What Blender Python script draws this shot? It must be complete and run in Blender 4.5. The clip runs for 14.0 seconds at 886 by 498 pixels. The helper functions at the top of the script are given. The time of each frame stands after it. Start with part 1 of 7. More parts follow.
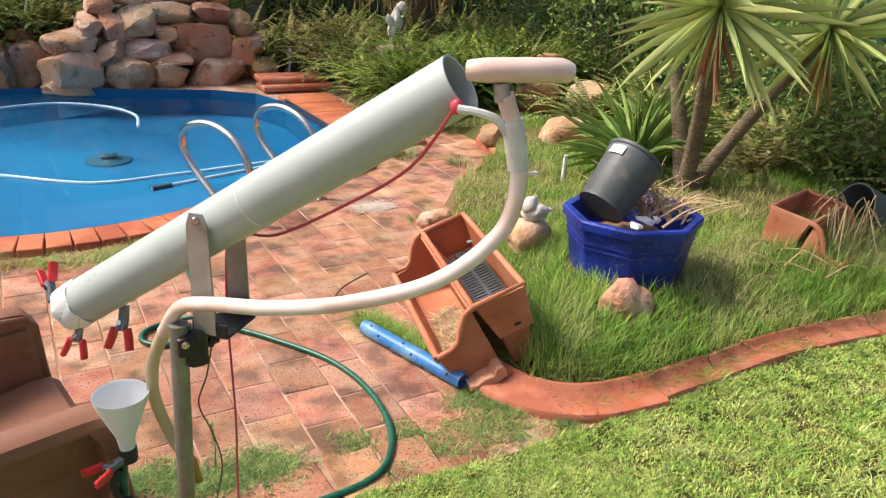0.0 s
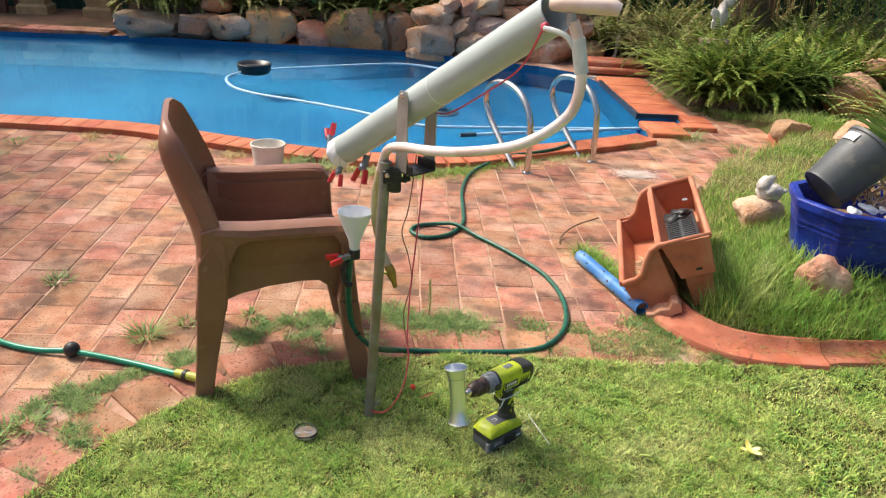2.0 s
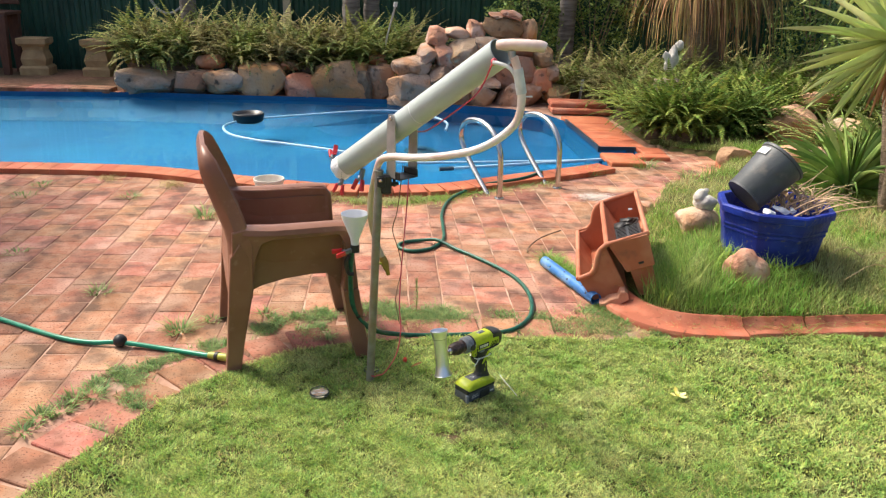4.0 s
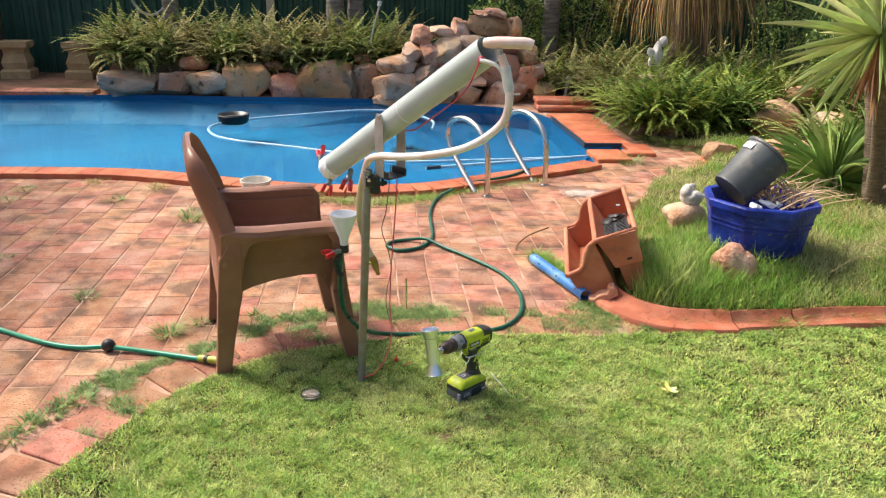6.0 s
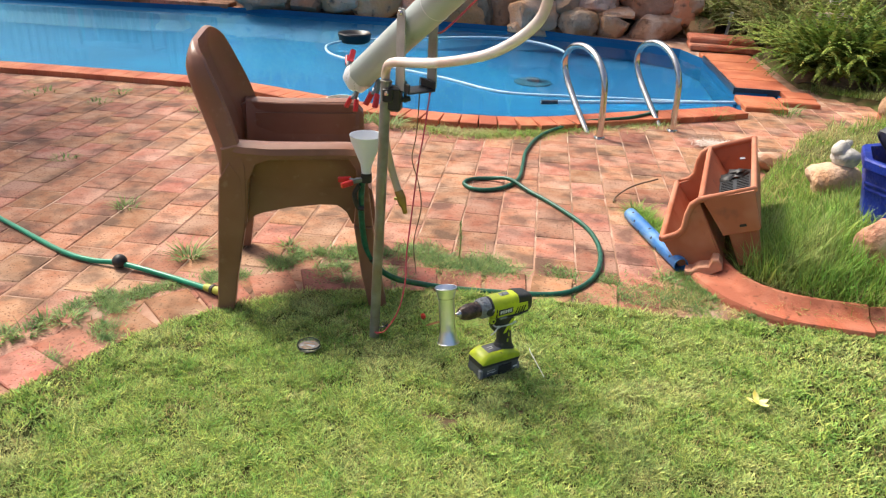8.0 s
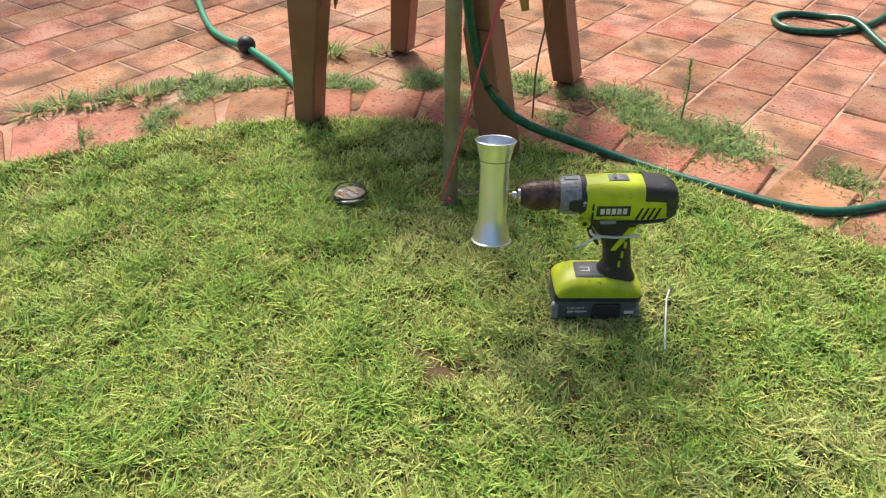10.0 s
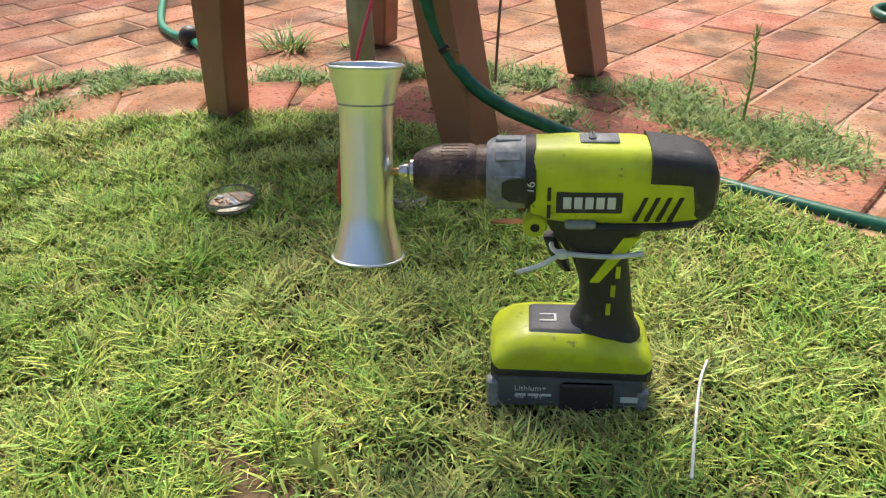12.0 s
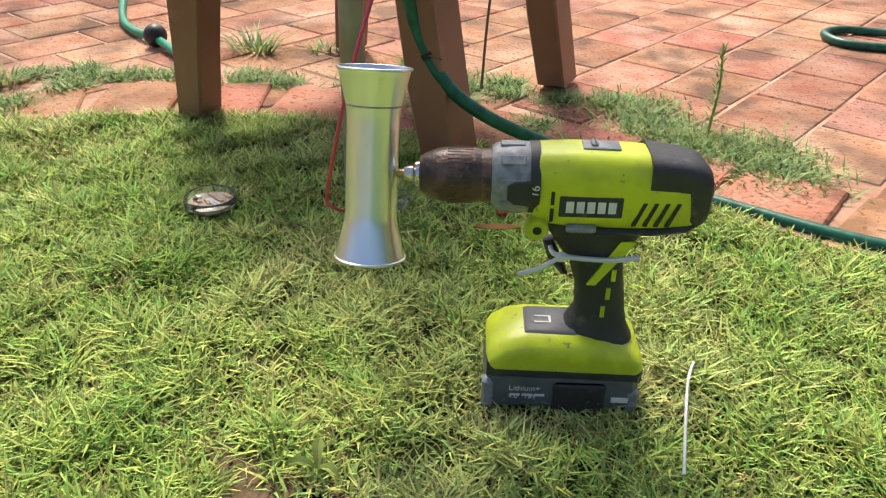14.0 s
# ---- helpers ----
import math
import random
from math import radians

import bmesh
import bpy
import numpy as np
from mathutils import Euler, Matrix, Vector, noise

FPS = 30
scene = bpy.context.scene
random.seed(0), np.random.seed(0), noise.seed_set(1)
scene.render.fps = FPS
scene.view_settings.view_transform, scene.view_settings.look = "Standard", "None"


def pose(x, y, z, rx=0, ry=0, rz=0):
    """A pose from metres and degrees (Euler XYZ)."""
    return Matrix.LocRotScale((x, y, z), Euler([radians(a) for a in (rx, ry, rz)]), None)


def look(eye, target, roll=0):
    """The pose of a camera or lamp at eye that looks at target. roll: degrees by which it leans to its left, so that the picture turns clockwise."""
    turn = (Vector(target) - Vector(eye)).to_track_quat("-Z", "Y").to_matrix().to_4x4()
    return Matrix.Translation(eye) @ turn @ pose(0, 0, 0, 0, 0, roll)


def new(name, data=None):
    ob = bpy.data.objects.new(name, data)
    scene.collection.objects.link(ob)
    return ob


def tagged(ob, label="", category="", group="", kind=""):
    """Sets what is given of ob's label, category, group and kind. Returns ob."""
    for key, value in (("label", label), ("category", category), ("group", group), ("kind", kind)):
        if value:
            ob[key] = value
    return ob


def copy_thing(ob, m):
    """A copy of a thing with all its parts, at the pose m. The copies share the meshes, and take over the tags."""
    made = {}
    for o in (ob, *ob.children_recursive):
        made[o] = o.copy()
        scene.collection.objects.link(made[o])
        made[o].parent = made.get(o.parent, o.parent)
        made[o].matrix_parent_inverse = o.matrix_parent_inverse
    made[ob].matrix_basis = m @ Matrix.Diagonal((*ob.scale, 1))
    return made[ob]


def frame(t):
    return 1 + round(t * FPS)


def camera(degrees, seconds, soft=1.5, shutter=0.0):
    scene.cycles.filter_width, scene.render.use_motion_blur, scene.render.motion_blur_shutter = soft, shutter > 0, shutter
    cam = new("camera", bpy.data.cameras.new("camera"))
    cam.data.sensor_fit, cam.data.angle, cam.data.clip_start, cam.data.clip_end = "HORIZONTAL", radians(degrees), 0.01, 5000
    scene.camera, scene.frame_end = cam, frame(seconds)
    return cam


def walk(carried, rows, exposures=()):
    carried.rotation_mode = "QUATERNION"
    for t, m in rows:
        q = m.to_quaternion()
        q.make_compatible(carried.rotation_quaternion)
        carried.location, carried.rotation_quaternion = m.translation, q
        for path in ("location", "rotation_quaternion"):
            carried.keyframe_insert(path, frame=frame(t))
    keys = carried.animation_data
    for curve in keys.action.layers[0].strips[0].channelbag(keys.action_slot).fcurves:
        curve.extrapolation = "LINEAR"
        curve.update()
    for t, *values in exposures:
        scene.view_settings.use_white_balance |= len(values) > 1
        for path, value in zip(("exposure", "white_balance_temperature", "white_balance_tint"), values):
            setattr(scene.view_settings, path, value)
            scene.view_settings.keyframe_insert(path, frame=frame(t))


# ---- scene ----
cam = camera(60.2, 14.0, 1.2)
PATH = [
    (0, (-0.151, -1.239, 1.488), (0.768, 0.371, 0.737), 2.6),
    (0.5, (-0.091, -1.423, 1.427), (0.472, 0.268, 0.519), 4.7),
    (1, (-0.027, -1.61, 1.435), (0.311, 0.104, 0.462), 4.5),
    (1.5, (-0.003, -1.825, 1.475), (0.231, -0.052, 0.58), 3.8),
    (2, (0.081, -2.026, 1.485), (0.193, -0.197, 0.686), 3.4),
    (2.5, (0.171, -2.226, 1.501), (0.198, -0.364, 0.77), 2.8),
    (3, (0.088, -2.467, 1.517), (0.185, -0.589, 0.835), 2.1),
    (3.5, (0.047, -2.611, 1.528), (0.192, -0.736, 0.847), 2.0),
    (4, (0.058, -2.646, 1.518), (0.208, -0.77, 0.84), 1.9),
    (6.5, (0.049, -2.64, 1.517), (0.235, -0.77, 0.835), 1.3),
    (7, (0.086, -2.558, 1.494), (0.236, -0.699, 0.77), 1.0),
    (7.5, (0.281, -2.336, 1.424), (0.266, -0.496, 0.642), 0.8),
    (8, (0.448, -2.115, 1.329), (0.248, -0.308, 0.495), 2.7),
    (8.5, (0.627, -1.851, 1.251), (0.173, -0.127, 0.344), 2.8),
    (9, (0.833, -1.612, 1.177), (0.088, -0.078, 0.133), 1.6),
    (9.2, (0.879, -1.5, 1.133), (0.053, -0.046, 0.035), 1.1),
    (11.3, (0.749, -0.634, 0.53), (-0.448, 0.51, -0.591), -4.3),
    (11.5, (0.737, -0.615, 0.521), (-0.481, 0.544, -0.563), -4.0),
    (12, (0.728, -0.591, 0.511), (-0.498, 0.62, -0.505), -2.6),
    (12.5, (0.713, -0.607, 0.518), (-0.479, 0.637, -0.497), -1.6),
    (13, (0.712, -0.621, 0.517), (-0.457, 0.649, -0.494), -0.8),
    (13.5, (0.708, -0.625, 0.513), (-0.447, 0.664, -0.49), -0.0),
    (14, (0.701, -0.634, 0.512), (-0.428, 0.681, -0.486), 0.7),
]
walk(cam, [(t, look(eye, target, roll)) for t, eye, target, roll in PATH], [(0, 0.58, 6500, 10), (1.2, 0.6, 6500, 10), (3, 0.7, 6500, 10), (6.5, 0.78, 6500, 10), (8, 0.7, 6500, 10), (9.2, 0.64, 6550, 10), (11.5, 0.74, 6550, 10), (13, 0.8, 6500, 10), (14, 0.84, 6500, 10)])

# ---- light ----
SUN_DIR = Vector((-0.53, 0.37, 0.80)).normalized()
world = bpy.data.worlds.new("sky")
scene.world = world
world.use_nodes = True
wn = world.node_tree.nodes
sky = wn.new("ShaderNodeTexSky")
sky.sky_type = "NISHITA"
sky.sun_disc = False
sky.sun_elevation = math.asin(SUN_DIR.z)
sky.sun_rotation = math.atan2(SUN_DIR.x, SUN_DIR.y)
sky.dust_density = 6.0
sky.air_density = 0.8
wn["Background"].inputs["Strength"].default_value = 0.13
world.node_tree.links.new(sky.outputs["Color"], wn["Background"].inputs["Color"])
sun_data = bpy.data.lights.new("sun", "SUN")
sun_data.energy = 2.8
sun_data.angle = radians(13)
sun_data.color = (1.0, 0.93, 0.80)
sun = new("sun", sun_data)
sun.matrix_world = look(SUN_DIR * 40, (0, 0, 0))


# ---- materials ----
def mat(name, c1, c2=None, scale=6.0, rough=0.7, bump=0.0, bscale=60.0, metal=0.0, c3=None, scale3=1.2,
        rnd=0.0, island=0.0, spec=0.5, trans=0.0, sss=0.0, stretch=(1, 1, 1), lo=0.35, hi=0.65, lo3=0.45, hi3=0.6, ior=1.45, alpha=1.0, thin=0.0, c4=None, scale4=1.0, lo4=0.5, hi4=0.65, c5=None, scale5=90.0, lo5=0.56, hi5=0.66):
    """Principled material in world metres: c1 to c2 by a fine noise, c3 in larger stains, random value by piece."""
    m = bpy.data.materials.new(name)
    m.use_nodes = True
    nt = m.node_tree
    n, ln = nt.nodes, nt.links
    b = n["Principled BSDF"]
    b.inputs["Roughness"].default_value = rough
    b.inputs["Metallic"].default_value = metal
    b.inputs["Specular IOR Level"].default_value = spec
    b.inputs["Transmission Weight"].default_value = trans
    b.inputs["IOR"].default_value = ior
    b.inputs["Alpha"].default_value = alpha
    if sss:
        b.inputs["Subsurface Weight"].default_value = sss
        b.inputs["Subsurface Radius"].default_value = (0.01, 0.01, 0.01)
    geo = n.new("ShaderNodeNewGeometry")
    mp = n.new("ShaderNodeMapping")
    mp.inputs["Scale"].default_value = stretch
    ln.new(geo.outputs["Position"], mp.inputs["Vector"])

    def noise_ramp(sc, a, z, detail=6):
        t = n.new("ShaderNodeTexNoise")
        t.inputs["Scale"].default_value = sc
        t.inputs["Detail"].default_value = detail
        ln.new(mp.outputs["Vector"], t.inputs["Vector"])
        r = n.new("ShaderNodeMapRange")
        r.inputs["From Min"].default_value, r.inputs["From Max"].default_value = a, z
        ln.new(t.outputs["Fac"], r.inputs["Value"])
        return r.outputs["Result"]

    def mix(fac, a, z, kind="MIX"):
        x = n.new("ShaderNodeMix")
        x.data_type, x.blend_type = "RGBA", kind
        for sock, val in ((x.inputs[0], fac), (x.inputs[6], a), (x.inputs[7], z)):
            if hasattr(val, "is_linked"):
                ln.new(val, sock)
            else:
                sock.default_value = val if isinstance(val, float) else (*val, 1)
        return x.outputs[2]

    col = mix(noise_ramp(scale, lo, hi), c1, c2 or tuple(v * 0.8 for v in c1))
    if c3:
        col = mix(noise_ramp(scale3, lo3, hi3, 3), col, c3)
    if c4:
        col = mix(noise_ramp(scale4, lo4, hi4, 5), col, c4)
    if c5:
        col = mix(noise_ramp(scale5, lo5, hi5, 4), col, c5)
    if rnd or island:
        hs = n.new("ShaderNodeHueSaturation")
        src = n.new("ShaderNodeObjectInfo").outputs["Random"] if rnd else geo.outputs["Random Per Island"]
        amt = rnd or island
        r = n.new("ShaderNodeMapRange")
        r.inputs["To Min"].default_value, r.inputs["To Max"].default_value = 1 - amt, 1 + amt
        ln.new(src, r.inputs["Value"])
        ln.new(r.outputs["Result"], hs.inputs["Value"])
        mul = n.new("ShaderNodeMath")
        mul.operation = "MULTIPLY"
        mul.inputs[1].default_value = 7.31
        fr = n.new("ShaderNodeMath")
        fr.operation = "FRACT"
        ln.new(src, mul.inputs[0])
        ln.new(mul.outputs[0], fr.inputs[0])
        r2 = n.new("ShaderNodeMapRange")
        r2.inputs["To Min"].default_value, r2.inputs["To Max"].default_value = 0.5 - amt * 0.06, 0.5 + amt * 0.06
        ln.new(fr.outputs[0], r2.inputs["Value"])
        ln.new(r2.outputs["Result"], hs.inputs["Hue"])
        ln.new(col, hs.inputs["Color"])
        col = hs.outputs["Color"]
    ln.new(col, b.inputs["Base Color"])
    if bump:
        t = n.new("ShaderNodeTexNoise")
        t.inputs["Scale"].default_value = bscale
        t.inputs["Detail"].default_value = 8
        ln.new(mp.outputs["Vector"], t.inputs["Vector"])
        bp = n.new("ShaderNodeBump")
        bp.inputs["Strength"].default_value = bump
        bp.inputs["Distance"].default_value = 0.6 / bscale
        ln.new(t.outputs["Fac"], bp.inputs["Height"])
        ln.new(bp.outputs["Normal"], b.inputs["Normal"])
        rr = n.new("ShaderNodeMapRange")
        rr.inputs["To Min"].default_value, rr.inputs["To Max"].default_value = max(rough - 0.12, 0.02), min(rough + 0.12, 1)
        ln.new(t.outputs["Fac"], rr.inputs["Value"])
        ln.new(rr.outputs["Result"], b.inputs["Roughness"])
    if thin:
        tl = n.new("ShaderNodeBsdfTranslucent")
        ln.new(col, tl.inputs["Color"])
        ms = n.new("ShaderNodeMixShader")
        ms.inputs[0].default_value = thin
        ln.new(b.outputs[0], ms.inputs[1])
        ln.new(tl.outputs[0], ms.inputs[2])
        ln.new(ms.outputs[0], n["Material Output"].inputs["Surface"])
    return m


M = {
    "soil_and_shade": mat("soil_and_shade", (0.20, 0.095, 0.055), (0.30, 0.17, 0.10), 20, 0.95, 0.8, 90, c3=(0.12, 0.08, 0.04), scale3=1.1),
    "sand": mat("sand", (0.44, 0.265, 0.185), (0.36, 0.20, 0.135), 9, 0.95, 0.6, 90, c3=(0.25, 0.145, 0.095), scale3=2.2, spec=0.2, c5=(0.52, 0.37, 0.28), scale5=5, lo5=0.5, hi5=0.65),
    "bed": mat("bed", (0.085, 0.10, 0.03), (0.15, 0.11, 0.05), 14, 0.95, 0.8, 90, c3=(0.20, 0.12, 0.07), scale3=1.6, spec=0.1, lo3=0.55, hi3=0.7),
    # Darker than tan thatch: shade between the blades is put into this colour
    "shaded_sod": mat("shaded_sod", (0.05, 0.062, 0.018), (0.10, 0.09, 0.034), 30, 0.95, 0.9, 150, c3=(0.024, 0.030, 0.009), scale3=3.0, spec=0.05),
    "turf": mat("turf", (0.095, 0.15, 0.035), (0.15, 0.20, 0.055), 60, 0.9, 1.0, 150, c3=(0.20, 0.22, 0.085), scale3=3.0, spec=0.1, c5=(0.05, 0.07, 0.02), scale5=90),
    "grass": mat("grass", (0.225, 0.36, 0.064), (0.365, 0.455, 0.112), 9, 0.5, c3=(0.53, 0.53, 0.21), scale3=3.4, island=0.7, spec=0.25, lo3=0.5, hi3=0.82, c4=(0.46, 0.51, 0.165), scale4=22, lo4=0.57, hi4=0.7, thin=0.12),
    "dry_grass": mat("dry_grass", (0.56, 0.46, 0.22), (0.44, 0.34, 0.14), 12, 0.8, island=0.3, spec=0.15, thin=0.25),
    "long_grass": mat("long_grass", (0.20, 0.37, 0.06), (0.33, 0.46, 0.11), 6, 0.6, c3=(0.44, 0.46, 0.19), scale3=2.5, island=0.5, spec=0.2, thin=0.3),
    "paver": mat("paver", (0.35, 0.145, 0.086), (0.44, 0.236, 0.156), 14, 0.9, 0.8, 120, c3=(0.185, 0.102, 0.072), scale3=6.2, rnd=0.23, lo3=0.47, hi3=0.62, spec=0.2, c4=(0.485, 0.298, 0.212), scale4=4.3, lo4=0.5, hi4=0.68, c5=(0.13, 0.066, 0.043), scale5=110, lo5=0.57, hi5=0.68),
    "paver_far": mat("paver_far", (0.35, 0.145, 0.086), (0.44, 0.236, 0.156), 14, 0.9, 0.8, 120, c3=(0.185, 0.102, 0.072), scale3=6.2, island=0.23, lo3=0.47, hi3=0.62, spec=0.2, c4=(0.485, 0.298, 0.212), scale4=4.3, lo4=0.5, hi4=0.68, c5=(0.13, 0.066, 0.043), scale5=110, lo5=0.57, hi5=0.68),
    "border": mat("border", (0.38, 0.155, 0.092), (0.44, 0.235, 0.158), 14, 0.9, 0.8, 120, c3=(0.21, 0.10, 0.06), scale3=7, rnd=0.26, spec=0.2, c4=(0.43, 0.26, 0.18), scale4=4.0, lo4=0.52, hi4=0.68, c5=(0.15, 0.07, 0.045), scale5=100, lo5=0.57, hi5=0.68),
    "coping": mat("coping", (0.46, 0.13, 0.058), (0.50, 0.18, 0.095), 10, 0.75, 0.4, 120, c3=(0.37, 0.10, 0.05), scale3=3, rnd=0.06, spec=0.3),
    "curb": mat("curb", (0.49, 0.138, 0.074), (0.51, 0.19, 0.115), 9, 0.85, 0.5, 110, c3=(0.37, 0.12, 0.07), scale3=7, spec=0.25, c4=(0.50, 0.24, 0.16), scale4=3.0, c5=(0.22, 0.085, 0.05), scale5=45, lo5=0.6, hi5=0.72),
    "pool": mat("pool", (0.0005, 0.100, 0.242), (0.0005, 0.087, 0.22), 1.3, 0.6, c3=(0.001, 0.12, 0.27), scale3=0.7),
    "rock": mat("rock", (0.56, 0.34, 0.21), (0.42, 0.25, 0.155), 7, 0.92, 1.0, 30, c3=(0.58, 0.28, 0.13), scale3=2.6, rnd=0.35, spec=0.2, c5=(0.12, 0.08, 0.055), scale5=9, lo5=0.6, hi5=0.72),
    "rock_pale": mat("rock_pale", (0.60, 0.44, 0.31), (0.50, 0.34, 0.23), 8, 0.92, 1.0, 40, c3=(0.58, 0.33, 0.17), scale3=3.4, rnd=0.22, spec=0.2, c5=(0.26, 0.19, 0.14), scale5=12, lo5=0.6, hi5=0.74),
    "rock_orange": mat("rock_orange", (0.58, 0.30, 0.18), (0.42, 0.22, 0.14), 8, 0.92, 1.0, 40, c3=(0.60, 0.42, 0.32), scale3=5, rnd=0.2, spec=0.2, c5=(0.2, 0.11, 0.07), scale5=12, lo5=0.6, hi5=0.74),
    "rock_pink": mat("rock_pink", (0.56, 0.28, 0.19), (0.43, 0.21, 0.14), 12, 0.95, 1.0, 40, c3=(0.50, 0.36, 0.26), scale3=7, spec=0.15, c5=(0.24, 0.13, 0.09), scale5=25, lo5=0.58, hi5=0.7),
    "rock_grey": mat("rock_grey", (0.50, 0.38, 0.29), (0.38, 0.28, 0.21), 6, 0.92, 1.0, 30, c3=(0.50, 0.28, 0.16), scale3=2.2, rnd=0.3, spec=0.1, c5=(0.11, 0.08, 0.06), scale5=9, lo5=0.6, hi5=0.72),
    "mortar": mat("mortar", (0.26, 0.20, 0.14), (0.17, 0.13, 0.09), 15, 0.95, 0.8, 60),
    "chair": mat("chair", (0.24, 0.105, 0.063), (0.205, 0.087, 0.051), 5, 0.38, 0.12, 260, c3=(0.265, 0.125, 0.078), scale3=4, c5=(0.29, 0.155, 0.105), scale5=35, lo5=0.62, hi5=0.8, spec=0.5),
    "pvc": mat("pvc", (0.41, 0.465, 0.45), (0.365, 0.42, 0.405), 7, 0.35, 0.05, 90, c3=(0.43, 0.47, 0.45), scale3=6, lo3=0.55, hi3=0.8, c5=(0.30, 0.30, 0.27), scale5=22, lo5=0.68, hi5=0.8),
    "white_hose": mat("white_hose", (0.72, 0.56, 0.49), (0.66, 0.48, 0.41), 9, 0.35, c3=(0.82, 0.73, 0.68), scale3=7, sss=0.25),
    "old_hose": mat("old_hose", (0.60, 0.50, 0.32), (0.52, 0.42, 0.25), 9, 0.35, sss=0.2),
    "galv": mat("galv", (0.30, 0.30, 0.28), (0.22, 0.21, 0.19), 25, 0.5, 0.25, 120, metal=0.6, c3=(0.25, 0.20, 0.15), scale3=9),
    "alu": mat("alu", (0.46, 0.46, 0.44), (0.38, 0.38, 0.36), 30, 0.45, 0.2, 150, metal=0.7),
    "steel": mat("steel", (0.62, 0.60, 0.57), (0.55, 0.53, 0.50), 20, 0.2, metal=1.0),
    "chrome": mat("chrome", (0.80, 0.83, 0.86), (0.72, 0.75, 0.78), 9, 0.3, metal=1.0),
    "black": mat("black", (0.016, 0.016, 0.017), (0.024, 0.023, 0.022), 30, 0.5, 0.15, 180),
    "green_hose": mat("green_hose", (0.005, 0.066, 0.042), (0.012, 0.125, 0.074), 60, 0.35, 0.2, 300),
    "teal_hose": mat("teal_hose", (0.015, 0.27, 0.155), (0.01, 0.22, 0.12), 12, 0.32),
    "red_wire": mat("red_wire", (0.52, 0.05, 0.08), (0.45, 0.06, 0.08), 20, 0.45),
    "orange_wire": mat("orange_wire", (0.62, 0.20, 0.13), (0.5, 0.13, 0.10), 20, 0.5),
    "brown_wire": mat("brown_wire", (0.16, 0.09, 0.05), None, 20, 0.5),
    "clamp_red": mat("clamp_red", (0.62, 0.025, 0.03), (0.5, 0.02, 0.03), 20, 0.4),
    "clamp_grey": mat("clamp_grey", (0.20, 0.22, 0.24), (0.15, 0.16, 0.17), 20, 0.45, metal=0.4),
    "funnel": mat("funnel", (0.80, 0.82, 0.83), (0.75, 0.77, 0.79), 6, 0.35, sss=0.2),
    "brass": mat("brass", (0.42, 0.29, 0.11), (0.3, 0.2, 0.08), 40, 0.4, metal=0.9),
    "yellow_plastic": mat("yellow_plastic", (0.40, 0.42, 0.06), None, 30, 0.4),
    "terracotta": mat("terracotta", (0.46, 0.155, 0.075), (0.41, 0.13, 0.062), 8, 0.6, 0.12, 150, c3=(0.50, 0.21, 0.12), scale3=5, c5=(0.25, 0.10, 0.06), scale5=16, lo5=0.6, hi5=0.8),
    "chipped": mat("chipped", (0.62, 0.32, 0.20), (0.55, 0.25, 0.15), 30, 0.9, 0.6, 80),
    "tray": mat("tray", (0.045, 0.05, 0.055), (0.03, 0.033, 0.036), 20, 0.45, 0.2, 100),
    "blue_pot": mat("blue_pot", (0.010, 0.026, 0.24), (0.006, 0.015, 0.15), 9, 0.42, 0.35, 30, c3=(0.015, 0.04, 0.33), scale3=5, c5=(0.10, 0.10, 0.14), scale5=40, lo5=0.62, hi5=0.72, spec=0.35),
    "dark_pot": mat("dark_pot", (0.085, 0.095, 0.10), (0.065, 0.072, 0.078), 14, 0.5, 0.15, 90, c5=(0.16, 0.15, 0.13), scale5=14, lo5=0.6, hi5=0.8),
    "label": mat("label", (0.72, 0.72, 0.70), (0.55, 0.54, 0.50), 40, 0.6),
    "blue_pipe": mat("blue_pipe", (0.045, 0.20, 0.50), (0.035, 0.16, 0.43), 14, 0.4, 0.15, 60, c3=(0.14, 0.30, 0.55), scale3=8),
    "white_stone": mat("white_stone", (0.66, 0.63, 0.57), (0.45, 0.42, 0.37), 25, 0.9, 0.6, 60),
    "paper": mat("paper", (0.82, 0.83, 0.82), None, 30, 0.7),
    "straw": mat("straw", (0.60, 0.44, 0.27), (0.38, 0.25, 0.14), 15, 0.8, island=0.5),
    "dead_leaf": mat("dead_leaf", (0.27, 0.145, 0.065), (0.40, 0.26, 0.115), 8, 0.8, island=0.55, spec=0.2, c3=(0.30, 0.26, 0.08), scale3=1.5),
    "fern": mat("fern", (0.16, 0.245, 0.045), (0.29, 0.34, 0.08), 5, 0.7, island=0.5, c3=(0.09, 0.14, 0.03), scale3=1.6, spec=0.08, thin=0.22),
    "fern_dark": mat("fern_dark", (0.165, 0.225, 0.055), (0.29, 0.32, 0.10), 5, 0.7, island=0.55, c3=(0.29, 0.26, 0.11), scale3=2.0, spec=0.08, thin=0.2),
    "weed": mat("weed", (0.14, 0.25, 0.06), (0.24, 0.33, 0.10), 20, 0.6, island=0.5, thin=0.25),
    "yucca": mat("yucca", (0.66, 0.73, 0.34), (0.50, 0.61, 0.22), 7, 0.4, rnd=0.3),
    "strap": mat("strap", (0.22, 0.36, 0.09), (0.34, 0.46, 0.14), 12, 0.45, rnd=0.4),
    "bark": mat("bark", (0.24, 0.18, 0.12), (0.15, 0.11, 0.075), 18, 0.9, 0.9, 40, stretch=(1, 1, 3)),
    "palm_bark": mat("palm_bark", (0.26, 0.23, 0.21), (0.12, 0.10, 0.09), 7, 0.9, 0.8, 30, stretch=(0.6, 0.6, 4)),
